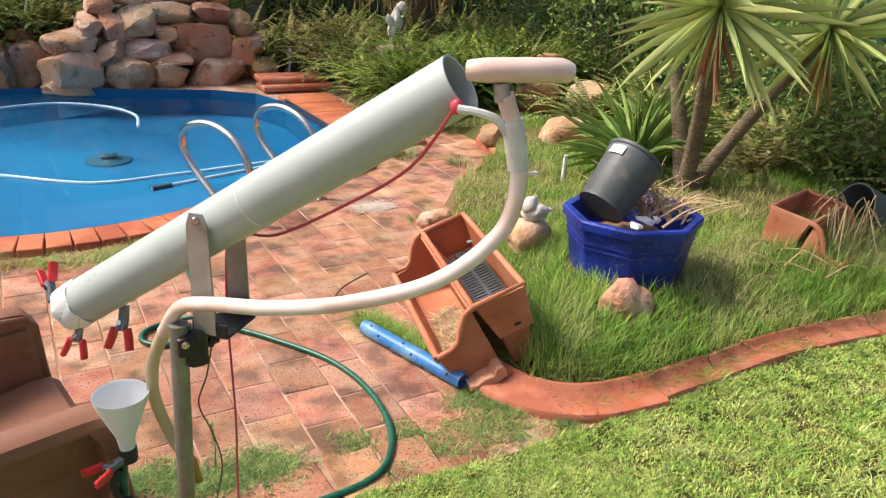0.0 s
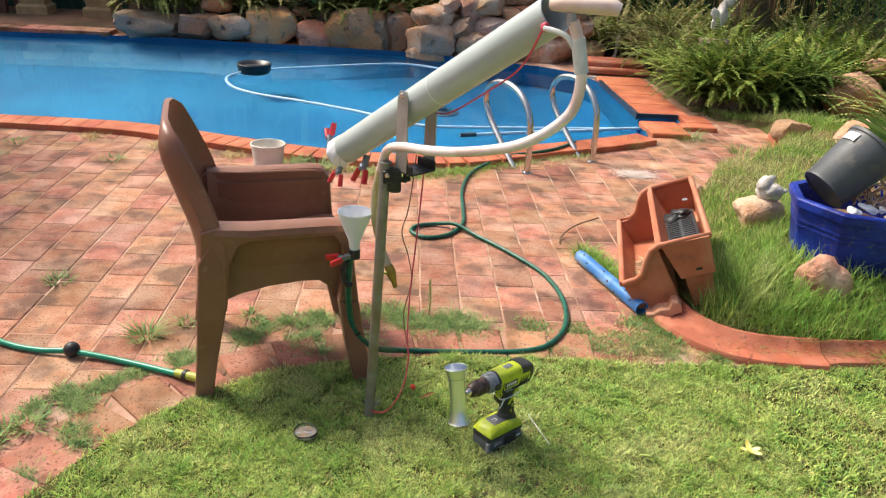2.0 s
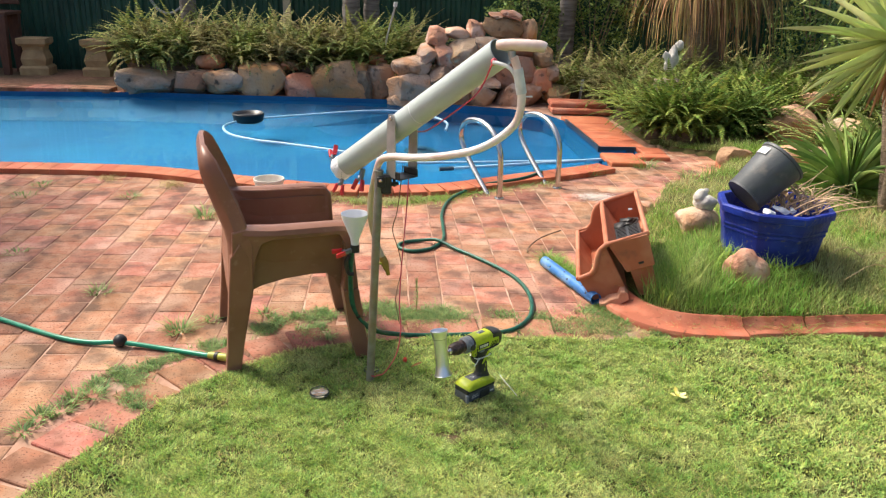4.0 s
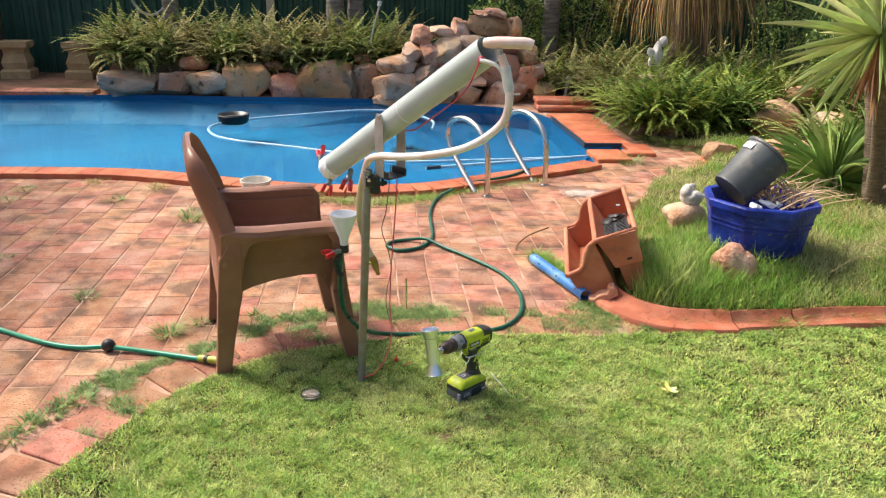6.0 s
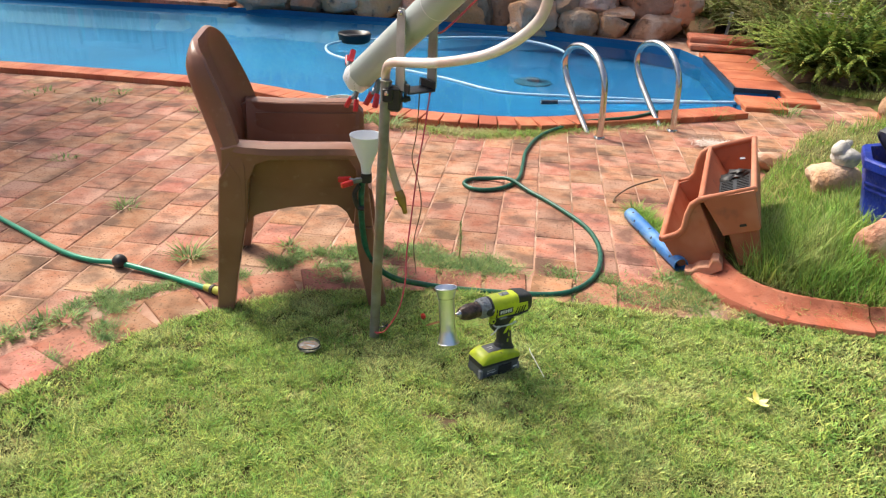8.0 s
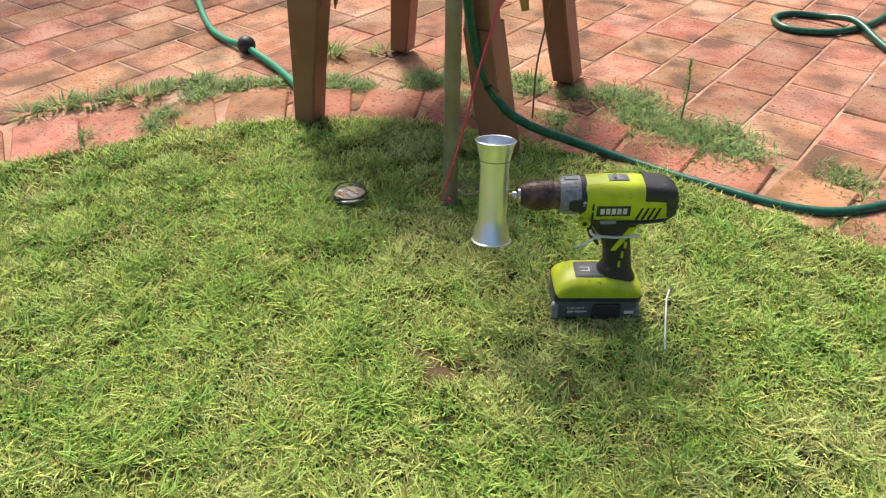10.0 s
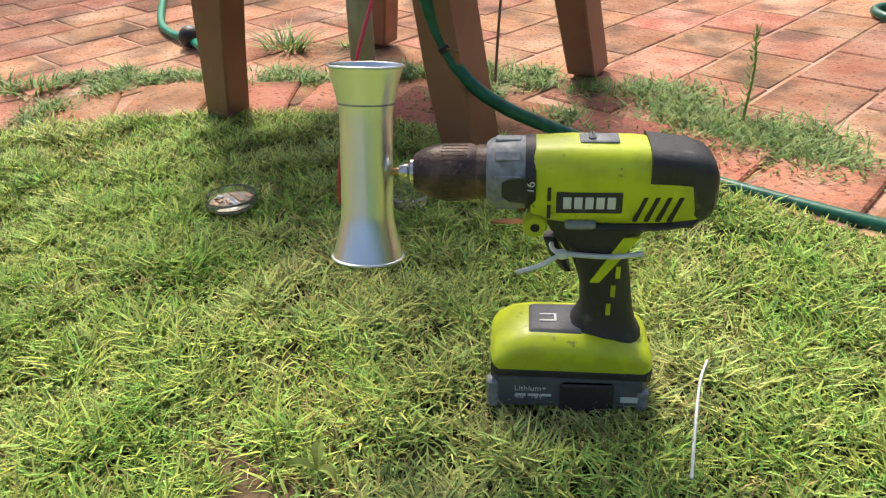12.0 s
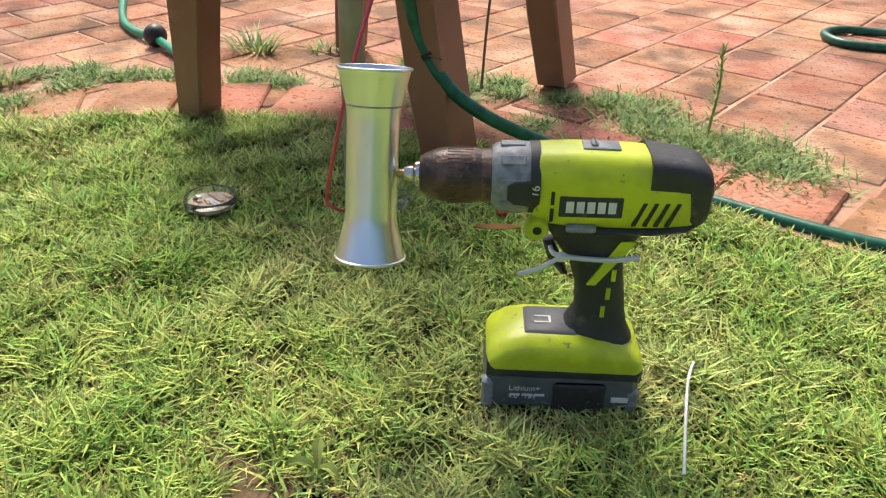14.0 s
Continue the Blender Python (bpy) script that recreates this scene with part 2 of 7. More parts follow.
    "fence": mat("fence", (0.019, 0.072, 0.046), (0.026, 0.088, 0.058), 3, 0.42, c3=(0.014, 0.05, 0.033), scale3=1.3, spec=0.4),
    "post": mat("post", (0.52, 0.46, 0.33), (0.46, 0.40, 0.28), 6, 0.7),
    "sandstone": mat("sandstone", (0.50, 0.36, 0.18), (0.40, 0.27, 0.13), 9, 0.9, 0.6, 50),
    "bench_wood": mat("bench_wood", (0.13, 0.06, 0.035), (0.09, 0.04, 0.025), 10, 0.7, 0.3, 50, stretch=(3, 1, 1)),
    "lime": mat("lime", (0.56, 0.67, 0.028), (0.52, 0.62, 0.025), 9, 0.36, 0.08, 220, c3=(0.42, 0.50, 0.03), scale3=25, c5=(0.22, 0.25, 0.05), scale5=110, lo5=0.66, hi5=0.74),
    "drill_dark": mat("drill_dark", (0.035, 0.036, 0.036), (0.028, 0.028, 0.028), 40, 0.5, 0.2, 260, c5=(0.09, 0.085, 0.075), scale5=60, lo5=0.6, hi5=0.75),
    "drill_grey": mat("drill_grey", (0.11, 0.12, 0.13), (0.085, 0.09, 0.10), 40, 0.5, 0.15, 200),
    "clutch": mat("clutch", (0.26, 0.28, 0.30), (0.16, 0.17, 0.18), 120, 0.45, 0.2, 200),
    "chuck": mat("chuck", (0.085, 0.052, 0.04), (0.04, 0.03, 0.026), 90, 0.42, 0.4, 250, metal=0.3, c3=(0.13, 0.08, 0.062), scale3=60, c5=(0.18, 0.14, 0.12), scale5=150, lo5=0.62, hi5=0.72),
    "zip_tie": mat("zip_tie", (0.72, 0.74, 0.72), None, 30, 0.35, sss=0.2),
    "print_white": mat("print_white", (0.70, 0.71, 0.68), None, 40, 0.5),
    "jar": mat("jar", (0.62, 0.57, 0.47), (0.45, 0.36, 0.27), 60, 0.15, spec=0.7),
    "glass": mat("glass", (0.95, 0.96, 0.95), None, 5, 0.05, trans=0.95, ior=1.45),
    "petal": mat("petal", (0.80, 0.68, 0.12), (0.75, 0.70, 0.35), 60, 0.6),
    "powder": mat("powder", (0.68, 0.59, 0.53), (0.58, 0.46, 0.39), 30, 0.9, lo=0.4, hi=0.6),
    "cleaner": mat("cleaner", (0.008, 0.05, 0.10), (0.012, 0.07, 0.13), 14, 0.6),
    "floater": mat("floater", (0.012, 0.012, 0.014), None, 30, 0.4),
    "pool_hose": mat("pool_hose", (0.42, 0.60, 0.72), (0.36, 0.54, 0.68), 20, 0.4),
    "pail": mat("pail", (0.72, 0.68, 0.60), (0.62, 0.57, 0.48), 14, 0.5),
    "tile_dark": mat("tile_dark", (0.03, 0.04, 0.06), (0.05, 0.06, 0.08), 20, 0.3),
    "redflower": mat("redflower", (0.70, 0.06, 0.03), None, 40, 0.5),
    "orange_leaf": mat("orange_leaf", (0.45, 0.22, 0.08), None, 40, 0.6),
    "leaf": mat("leaf", (0.14, 0.22, 0.055), (0.22, 0.29, 0.08), 14, 0.5, island=0.5, spec=0.2, thin=0.25),
}


def water_material():
    m = bpy.data.materials.new("water")
    m.use_nodes = True
    n, ln = m.node_tree.nodes, m.node_tree.links
    b = n["Principled BSDF"]
    b.inputs["Base Color"].default_value = (0.42, 0.93, 1.0, 1)
    b.inputs["Roughness"].default_value = 0.03
    b.inputs["IOR"].default_value = 1.08
    b.inputs["Specular IOR Level"].default_value = 0.3
    b.inputs["Transmission Weight"].default_value = 1.0
    t = n.new("ShaderNodeTexNoise")
    t.inputs["Scale"].default_value = 1.4
    t.inputs["Detail"].default_value = 2
    geo = n.new("ShaderNodeNewGeometry")
    ln.new(geo.outputs["Position"], t.inputs["Vector"])
    bp = n.new("ShaderNodeBump")
    bp.inputs["Strength"].default_value = 0.02
    bp.inputs["Distance"].default_value = 0.05
    ln.new(t.outputs["Fac"], bp.inputs["Height"])
    ln.new(bp.outputs["Normal"], b.inputs["Normal"])
    return m


M["water"] = water_material()


# ---- geometry helpers ----
def spline(pts, step=6):
    """Catmull-Rom points through pts."""
    p = [np.array(q, float) for q in pts]
    p = [2 * p[0] - p[1]] + p + [2 * p[-1] - p[-2]]
    out = []
    for i in range(1, len(p) - 2):
        for k in range(step):
            t = k / step
            out.append(0.5 * (2 * p[i] + (p[i + 1] - p[i - 1]) * t + (2 * p[i - 1] - 5 * p[i] + 4 * p[i + 1] - p[i + 2]) * t * t
                              + (3 * p[i] - p[i - 1] - 3 * p[i + 1] + p[i + 2]) * t ** 3))
    out.append(p[-2])
    return out


class Geo:
    def __init__(self):
        self.v, self.f = [], []

    def add(self, verts, faces, m=None):
        o = len(self.v)
        self.v += [tuple(m @ Vector(q)) if m else tuple(q) for q in verts]
        self.f += [tuple(i + o for i in q) for q in faces]
        return self

    def loft(self, rings, closed=True, caps=True):
        """Skin over rings with the same number of points."""
        n = len(rings[0])
        v = [q for r in rings for q in r]
        f = []
        for a in range(len(rings) - 1):
            for i in range(n if closed else n - 1):
                j = (i + 1) % n
                f.append((a * n + i, a * n + j, (a + 1) * n + j, (a + 1) * n + i))
        if caps and closed:
            f.append(tuple(range(n - 1, -1, -1)))
            f.append(tuple((len(rings) - 1) * n + i for i in range(n)))
        return self.add(v, f)

    def tube(self, pts, r, n=8, step=6, smooth=True, caps=True):
        p = spline(pts, step) if smooth and len(pts) > 2 else [np.array(q, float) for q in pts]
        rad = r if isinstance(r, (list, tuple)) else [r] * len(p)
        if len(rad) != len(p):
            rad = list(np.interp(np.linspace(0, 1, len(p)), np.linspace(0, 1, len(rad)), rad))
        rings, side = [], None
        for i, q in enumerate(p):
            d = p[min(i + 1, len(p) - 1)] - p[max(i - 1, 0)]
            d = d / (np.linalg.norm(d) + 1e-9)
            if side is None:
                side = np.cross(d, (0, 0, 1) if abs(d[2]) < 0.9 else (1, 0, 0))
            side = side - d * (side @ d)
            side /= np.linalg.norm(side) + 1e-9
            up = np.cross(side, d)
            rings.append([q + rad[i] * (math.cos(a) * side + math.sin(a) * up) for a in np.linspace(0, 2 * math.pi, n, endpoint=False)])
        return self.loft(rings, caps=caps)

    def lathe(self, prof, n=20, m=None, closed=False):
        """Turn a profile of (radius, z) round z."""
        v = [(r * math.cos(a), r * math.sin(a), z) for r, z in prof for a in np.linspace(0, 2 * math.pi, n, endpoint=False)]
        f = []
        k = len(prof)
        for a in range(k if closed else k - 1):
            for i in range(n):
                j = (i + 1) % n
                b = (a + 1) % k
                f.append((a * n + i, a * n + j, b * n + j, b * n + i))
        return self.add(v, f, m)

    def box(self, c, s, bev=0.0, m=None):
        x, y, z = (q / 2 for q in s)
        b = min(bev, x * 0.9, y * 0.9, z * 0.9)
        if b <= 0:
            v = [(c[0] + i * x, c[1] + j * y, c[2] + k * z) for k in (-1, 1) for j in (-1, 1) for i in (-1, 1)]
            return self.add(v, [(0, 2, 3, 1), (4, 5, 7, 6), (0, 1, 5, 4), (2, 6, 7, 3), (0, 4, 6, 2), (1, 3, 7, 5)], m)

        def ring(ix, iy, kz):
            e = b * 0.7
            return [(c[0] + px, c[1] + py, c[2] + kz) for px, py in
                    ((-ix + e, -iy), (ix - e, -iy), (ix, -iy + e), (ix, iy - e), (ix - e, iy), (-ix + e, iy), (-ix, iy - e), (-ix, -iy + e))]
        rings = [ring(x - b, y - b, -z), ring(x, y, -z + b), ring(x, y, z - b), ring(x - b, y - b, z)]
        g = Geo().loft(rings)
        return self.add(g.v, g.f, m)

    def prism(self, poly, t0, t1, bev=0.0, m=None):
        """A polygon (a, z) pushed along the second axis from t0 to t1, with edges eased by bev."""
        n = len(poly)

        def shrink(d):
            out = []
            for i in range(n):
                p0, p1, p2 = (np.array(poly[(i + k) % n], float) for k in (-1, 0, 1))
                e1, e2 = p1 - p0, p2 - p1
                n1 = np.array((-e1[1], e1[0])) / (np.linalg.norm(e1) + 1e-9)
                n2 = np.array((-e2[1], e2[0])) / (np.linalg.norm(e2) + 1e-9)
                q = n1 + n2
                q /= max(np.linalg.norm(q) ** 2 / 2, 0.5)
                out.append(p1 + q * d)
            return out
        area = sum(poly[i][0] * poly[(i + 1) % n][1] - poly[(i + 1) % n][0] * poly[i][1] for i in range(n))
        s = bev if area > 0 else -bev
        if bev > 0:
            rings = [(t0, shrink(s)), (t0 + bev, poly), (t1 - bev, poly), (t1, shrink(s))]
        else:
            rings = [(t0, poly), (t1, poly)]
        g = Geo().loft([[(p[0], t, p[1]) for p in r] for t, r in rings])
        return self.add(g.v, g.f, m)


def mesh_of(name, g, material, smooth=True):
    me = bpy.data.meshes.new(name)
    me.from_pydata(g.v, [], g.f)
    bm = bmesh.new()
    bm.from_mesh(me)
    bmesh.ops.recalc_face_normals(bm, faces=bm.faces)
    bm.to_mesh(me)
    bm.free()
    me.materials.append(material)
    if smooth:
        me.polygons.foreach_set("use_smooth", [True] * len(me.polygons))
        me.set_sharp_from_angle(angle=radians(38))
    return me


def part(name, g, material, parent=None, label="", smooth=True):
    ob = new(name, mesh_of(name, g, material, smooth))
    ob.parent = parent
    return tagged(ob, label)


def thing(name, label, category, m=None, group="", kind=""):
    ob = new(name)
    ob.empty_display_size = 0.05
    if m:
        ob.matrix_basis = m
    return tagged(ob, label, category, group, kind)


def single(name, g, material, label, category="", m=None, group="", kind="", smooth=True):
    ob = part(name, g, material, None, "", smooth)
    if m:
        ob.matrix_basis = m
    return tagged(ob, label, category, group, kind)


def blades(name, base, height, width, lean, heading, material, parent=None, curl=0.5):
    """Many grass blades in one mesh: arrays of foot points, heights, widths, leans and headings."""
    n = len(base)
    dx, dy = np.cos(heading), np.sin(heading)
    v = np.zeros((n, 5, 3))
    sx, sy = -dy * width / 2, dx * width / 2
    mid = height * 0.55
    out1, out2 = lean * curl * 0.55, lean
    for k, (px, py, pz, w) in enumerate(((0, 0, 0, -1), (0, 0, 0, 1), (out1, out1, mid, 0.85), (out1, out1, mid, -0.85), (out2, out2, height, 0))):
        v[:, k, 0] = base[:, 0] + px * dx + w * sx
        v[:, k, 1] = base[:, 1] + py * dy + w * sy
        v[:, k, 2] = base[:, 2] + pz
    me = bpy.data.meshes.new(name)
    me.vertices.add(n * 5)
    me.vertices.foreach_set("co", v.reshape(-1))
    o = (np.arange(n) * 5)[:, None]
    loops = np.concatenate([o + np.array([0, 1, 2, 3]), o + np.array([3, 2, 4])], axis=1).reshape(-1)
    me.loops.add(n * 7)
    me.loops.foreach_set("vertex_index", loops.astype(np.int32))
    me.polygons.add(n * 2)
    st = np.stack([np.arange(n) * 7, np.arange(n) * 7 + 4], axis=1).reshape(-1)
    me.polygons.foreach_set("loop_start", st.astype(np.int32))
    me.update(calc_edges=True)
    me.validate()
    me.materials.append(material)
    me.polygons.foreach_set("use_smooth", [True] * len(me.polygons))
    ob = new(name, me)
    ob.parent = parent
    return ob


def rock_geo(seed, sx, sy, sz, sub=3, rough=0.16, flat=0.0, boxy=0.0, cuts=0):
    """An uneven stone; boxy squares it, flat levels its foot, cuts are broken faces."""
    chips = random.Random(seed)
    faces = [(Vector((chips.gauss(0, 1), chips.gauss(0, 1), chips.gauss(0, 1))).normalized(), chips.uniform(0.62, 0.85)) for k in range(cuts)]
    bm = bmesh.new()
    bmesh.ops.create_icosphere(bm, subdivisions=sub, radius=1)
    off = Vector((seed * 3.7, seed * 1.3, seed * 2.1))
    g = Geo()
    for q in bm.verts:
        p = q.co.copy()
        if boxy:
            k = max(abs(p.x), abs(p.y), abs(p.z))
            p = p.lerp(p / k * 0.82, boxy)
        d = 1 + rough * noise.noise(p * 1.1 + off) * 1.6 + rough * 0.45 * noise.noise(p * 2.9 + off) + rough * 0.15 * noise.noise(p * 7 + off)
        p = p * d
        for nrm, far_ in faces:
            over = p.dot(nrm) - far_
            if over > 0:
                p -= nrm * over * 0.88
        g.v.append((p.x * sx, p.y * sy, max(p.z, -1 + flat) * sz))
    g.f = [tuple(v.index for v in f.verts) for f in bm.faces]
    bm.free()
    return g


def inside(x, y, poly):
    """Which of the points lie inside the polygon (numpy arrays)."""
    c = np.zeros(len(x), bool)
    for i in range(len(poly)):
        (x1, y1), (x2, y2) = poly[i - 1], poly[i]
        c ^= ((y1 > y) != (y2 > y)) & (x < (x2 - x1) * (y - y1) / (y2 - y1 + 1e-12) + x1)
    return c


def sheet(name, loops, z, material, label, kind="structure", category=""):
    """A flat sheet bounded by the first loop, with holes for the others."""
    bm = bmesh.new()
    edges = []
    for lp in loops:
        vs = [bm.verts.new((p[0], p[1], z)) for p in lp]
        edges += [bm.edges.new((vs[i - 1], vs[i])) for i in range(len(vs))]
    bmesh.ops.triangle_fill(bm, edges=edges, use_beauty=True)
    for f in bm.faces:
        if f.normal.z < 0:
            f.normal_flip()
    me = bpy.data.meshes.new(name)
    bm.to_mesh(me)
    bm.free()
    me.materials.append(material)
    return tagged(new(name, me), label, category, "", kind)


RNG = np.random.default_rng(4)
rnd = random.Random(11)

# ---- plan of the ground ----
POOL_NEAR = [tuple(p) for p in spline([(-9, 3.05), (-6, 3.25), (-4, 3.35), (-2.9, 3.36), (-2.06, 3.33), (-1.61, 3.25), (-1.0, 3.03), (-0.45, 2.86), (0.0, 2.81),
                                       (0.47, 2.88), (1.02, 3.17), (1.5, 3.4), (1.96, 3.66)], 3)]
NOTCH = [(2.03, 4.08), (2.38, 4.12), (2.38, 4.27), (2.05, 4.25)]
POOL_FAR = [(2.05, 5.72), (1.9, 6.2), (1.54, 6.5), (0.86, 6.72), (0.17, 7.02), (-0.82, 7.1), (-1.8, 7.12), (-2.67, 7.2), (-3.33, 7.16), (-4.6, 7.05), (-9, 6.9)]
POOL = POOL_NEAR + NOTCH + POOL_FAR
LAWN_EDGE = [tuple(p) for p in spline([(-1.5, -2.6), (-1.22, -1.3), (-1.02, -0.66), (-0.87, -0.36), (-0.74, -0.11), (-0.57, 0.07), (-0.41, 0.2), (-0.2, 0.3), (0.1, 0.36),
                                       (0.5, 0.385), (0.9, 0.36), (1.22, 0.36), (1.5, 0.36), (1.9, 0.365), (2.5, 0.37), (3.2, 0.32), (5, 0.2), (8, 0.1)], 4)]
LAWN = LAWN_EDGE + [(8, -7), (-1.5, -7)]
BED = [(1.27, 0.86), (1.3, 0.68), (1.42, 0.58), (1.62, 0.49), (1.95, 0.47), (2.4, 0.5), (3.05, 0.42), (5.0, 0.33), (6.4, 0.3), (6.4, 9), (4.2, 8.9), (2.75, 6.9), (2.6, 5.2), (2.75, 4.4),
       (3.1, 4.0), (2.95, 3.4), (2.6, 3.0), (2.1, 2.6), (1.75, 2.0), (1.5, 1.4)]

ground = sheet("ground", [[(-60, -60), (60, -60), (60, 60), (-60, 60)], POOL], -0.0026, M["sand"], "bare reddish brown earth under the whole garden")
lawn = sheet("lawn", [[p for p in LAWN_EDGE if p[0] < 3.55 and p[1] > -2.28] + [(3.6, 0.29), (3.6, -2.3), (-1.44, -2.3)]], 0.008, M["shaded_sod"], "sod under short mown lawn with dry patches, darkened as shade between blades")
sheet("far_lawn", [[(-1.44, -2.3), (3.6, -2.3), (3.6, 0.29), (5, 0.2), (8, 0.1), (8, -7), (-1.5, -7), (-1.5, -2.6)]], 0.0075, M["turf"], "short mown green lawn further off")
# Brick paving in shade, its darkness painted as a brown sheet over it
sheet("earth_strip", [[(-9, 7.2), (-4.6, 7.3), (-3.3, 7.42), (-3.1, 8.0), (-3.1, 9.3), (-9, 9.3)]], 0.004, M["soil_and_shade"], "dark reddish brown sheet painting shaded brick paving round the stone pedestals")

# ---- pool ----
g = Geo()
n = len(POOL)
g.loft([[(p[0], p[1] - max(0.0, min(p[1] - 5.6, 1.0)) * max(0.0, min(0.6 - p[0], 1.0)) * cove, z) for p in POOL] for z, cove in ((0.012, 0.0), (-0.06, 0.0), (-0.16, 0.12), (-0.3, 0.35), (-0.45, 0.8))], caps=False)
shell = single("pool_wall", g, M["pool"], "painted blue wall of the swimming pool", kind="structure", smooth=False)
sheet("pool_floor", [POOL], -0.455, M["pool"], "painted blue floor of the swimming pool")
water = sheet("water", [POOL], -0.035, M["water"], "clear still blue pool water", "structure")
water.visible_shadow = False


def offset(path, d):
    out = []
    for i in range(len(path)):
        a, b = np.array(path[max(i - 1, 0)]), np.array(path[min(i + 1, len(path) - 1)])
        t = (b - a) / np.linalg.norm(b - a)
        out.append((path[i][0] - t[1] * d, path[i][1] + t[0] * d))
    return out


def resample(path, pitch):
    p = np.array(path, float)
    s = np.concatenate([[0], np.cumsum(np.linalg.norm(np.diff(p, axis=0), axis=1))])
    k = np.arange(0, s[-1], pitch)
    return [(float(np.interp(q, s, p[:, 0])), float(np.interp(q, s, p[:, 1]))) for q in k]


def bricks_along(path, pitch, inner, outer, z0, z1, name, material, parent, gap=0.006, jitter=0.0):
    """Bricks laid side by side along a path, from inner to outer of it."""
    mid = resample(path, pitch)
    for i in range(len(mid) - 1):
        a, b = np.array(mid[i]), np.array(mid[i + 1])
        t = (b - a) / np.linalg.norm(b - a)
        nrm = np.array((-t[1], t[0]))
        c = (a + b) / 2 + nrm * (inner + outer) / 2
        h = z1 - z0
        b1 = Geo().box((0, 0, 0), (pitch - gap, abs(outer - inner), h), 0.004)
        ob = part(name, b1, material, parent, smooth=False)
        ob.matrix_basis = pose(c[0], c[1], (z0 + z1) / 2 + rnd.uniform(-1, 1) * jitter, rnd.uniform(-1, 1) * jitter * 150, rnd.uniform(-1, 1) * jitter * 150,
                               math.degrees(math.atan2(t[1], t[0])) + rnd.uniform(-1, 1) * jitter * 400)


coping = thing("pool_coping", "terracotta brick coping round the swimming pool edge", "coping", kind="structure")
bricks_along([p for p in POOL_NEAR if p[0] > -5.5], 0.115, 0.02, -0.19, -0.012, 0.04, "brick", M["coping"], coping, 0.002)
for (x0, y0, x1, y1) in ((1.99, 3.66, 2.3, 4.06), (2.4, 4.06, 2.62, 4.3), (2.04, 4.29, 2.5, 4.68), (2.04, 4.685, 2.5, 5.1), (2.04, 5.105, 2.52, 5.5), (2.04, 5.505, 2.54, 5.95), (2.31, 3.9, 2.6, 4.055)):
    part("slab", Geo().box(((x0 + x1) / 2, (y0 + y1) / 2, 0.012), (x1 - x0 - 0.006, y1 - y0 - 0.006, 0.05), 0.008), M["coping"], coping, smooth=False)
for i in range(8):
    part("slab", Geo().box((-3.6 - i * 0.5, 7.3, 0.02), (0.494, 0.3, 0.06), 0.008), M["border"], coping, smooth=False)
edge = Geo().box((2.21, 4.275, 0.02), (0.36, 0.02, 0.05)).box((2.045, 5.0, 0.022), (0.02, 1.4, 0.045))
single("tile_edge", edge, M["tile_dark"], "dark tiled waterline edge at the pool skimmer", kind="structure", smooth=False)

# ---- backdrop fences ----
def corrugated(name, x0, y0, x1, y1, h, label):
    d = np.array((x1 - x0, y1 - y0))
    L = np.linalg.norm(d)
    d /= L
    nrm = np.array((-d[1], d[0]))
    prof = []
    s = 0.0
    while s < L:
        for a, b in ((0, 0), (0.05, 0), (0.075, 0.03), (0.125, 0.03)):
            prof.append((s + a, b))
        s += 0.15
    g = Geo()
    rows = []
    for z in (-0.02, h):
        rows.append([(x0 + d[0] * a + nrm[0] * b, y0 + d[1] * a + nrm[1] * b, z) for a, b in prof]
                    + [(x0 + d[0] * a + nrm[0] * (b - 0.006), y0 + d[1] * a + nrm[1] * (b - 0.006), z) for a, b in reversed(prof)])
    g.loft(rows, caps=False)
    return single(name, g, M["fence"], label, kind="structure", smooth=False)


corrugated("fence_back", -10, 9.3, 7, 9.3, 1.85, "dark green corrugated steel boundary fence")
corrugated("fence_right", 6.6, 9.3, 6.6, -7, 1.85, "dark green corrugated steel side fence")
corrugated("fence_left", -10, -7, -10, 9.3, 1.85, "dark green corrugated steel side fence")
single("fence_post", Geo().box((0, 0, 0.95), (0.11, 0.09, 1.95), 0.01), M["post"], "cream painted timber post in front of the fence", "post", pose(-1.4, 9.2, 0))

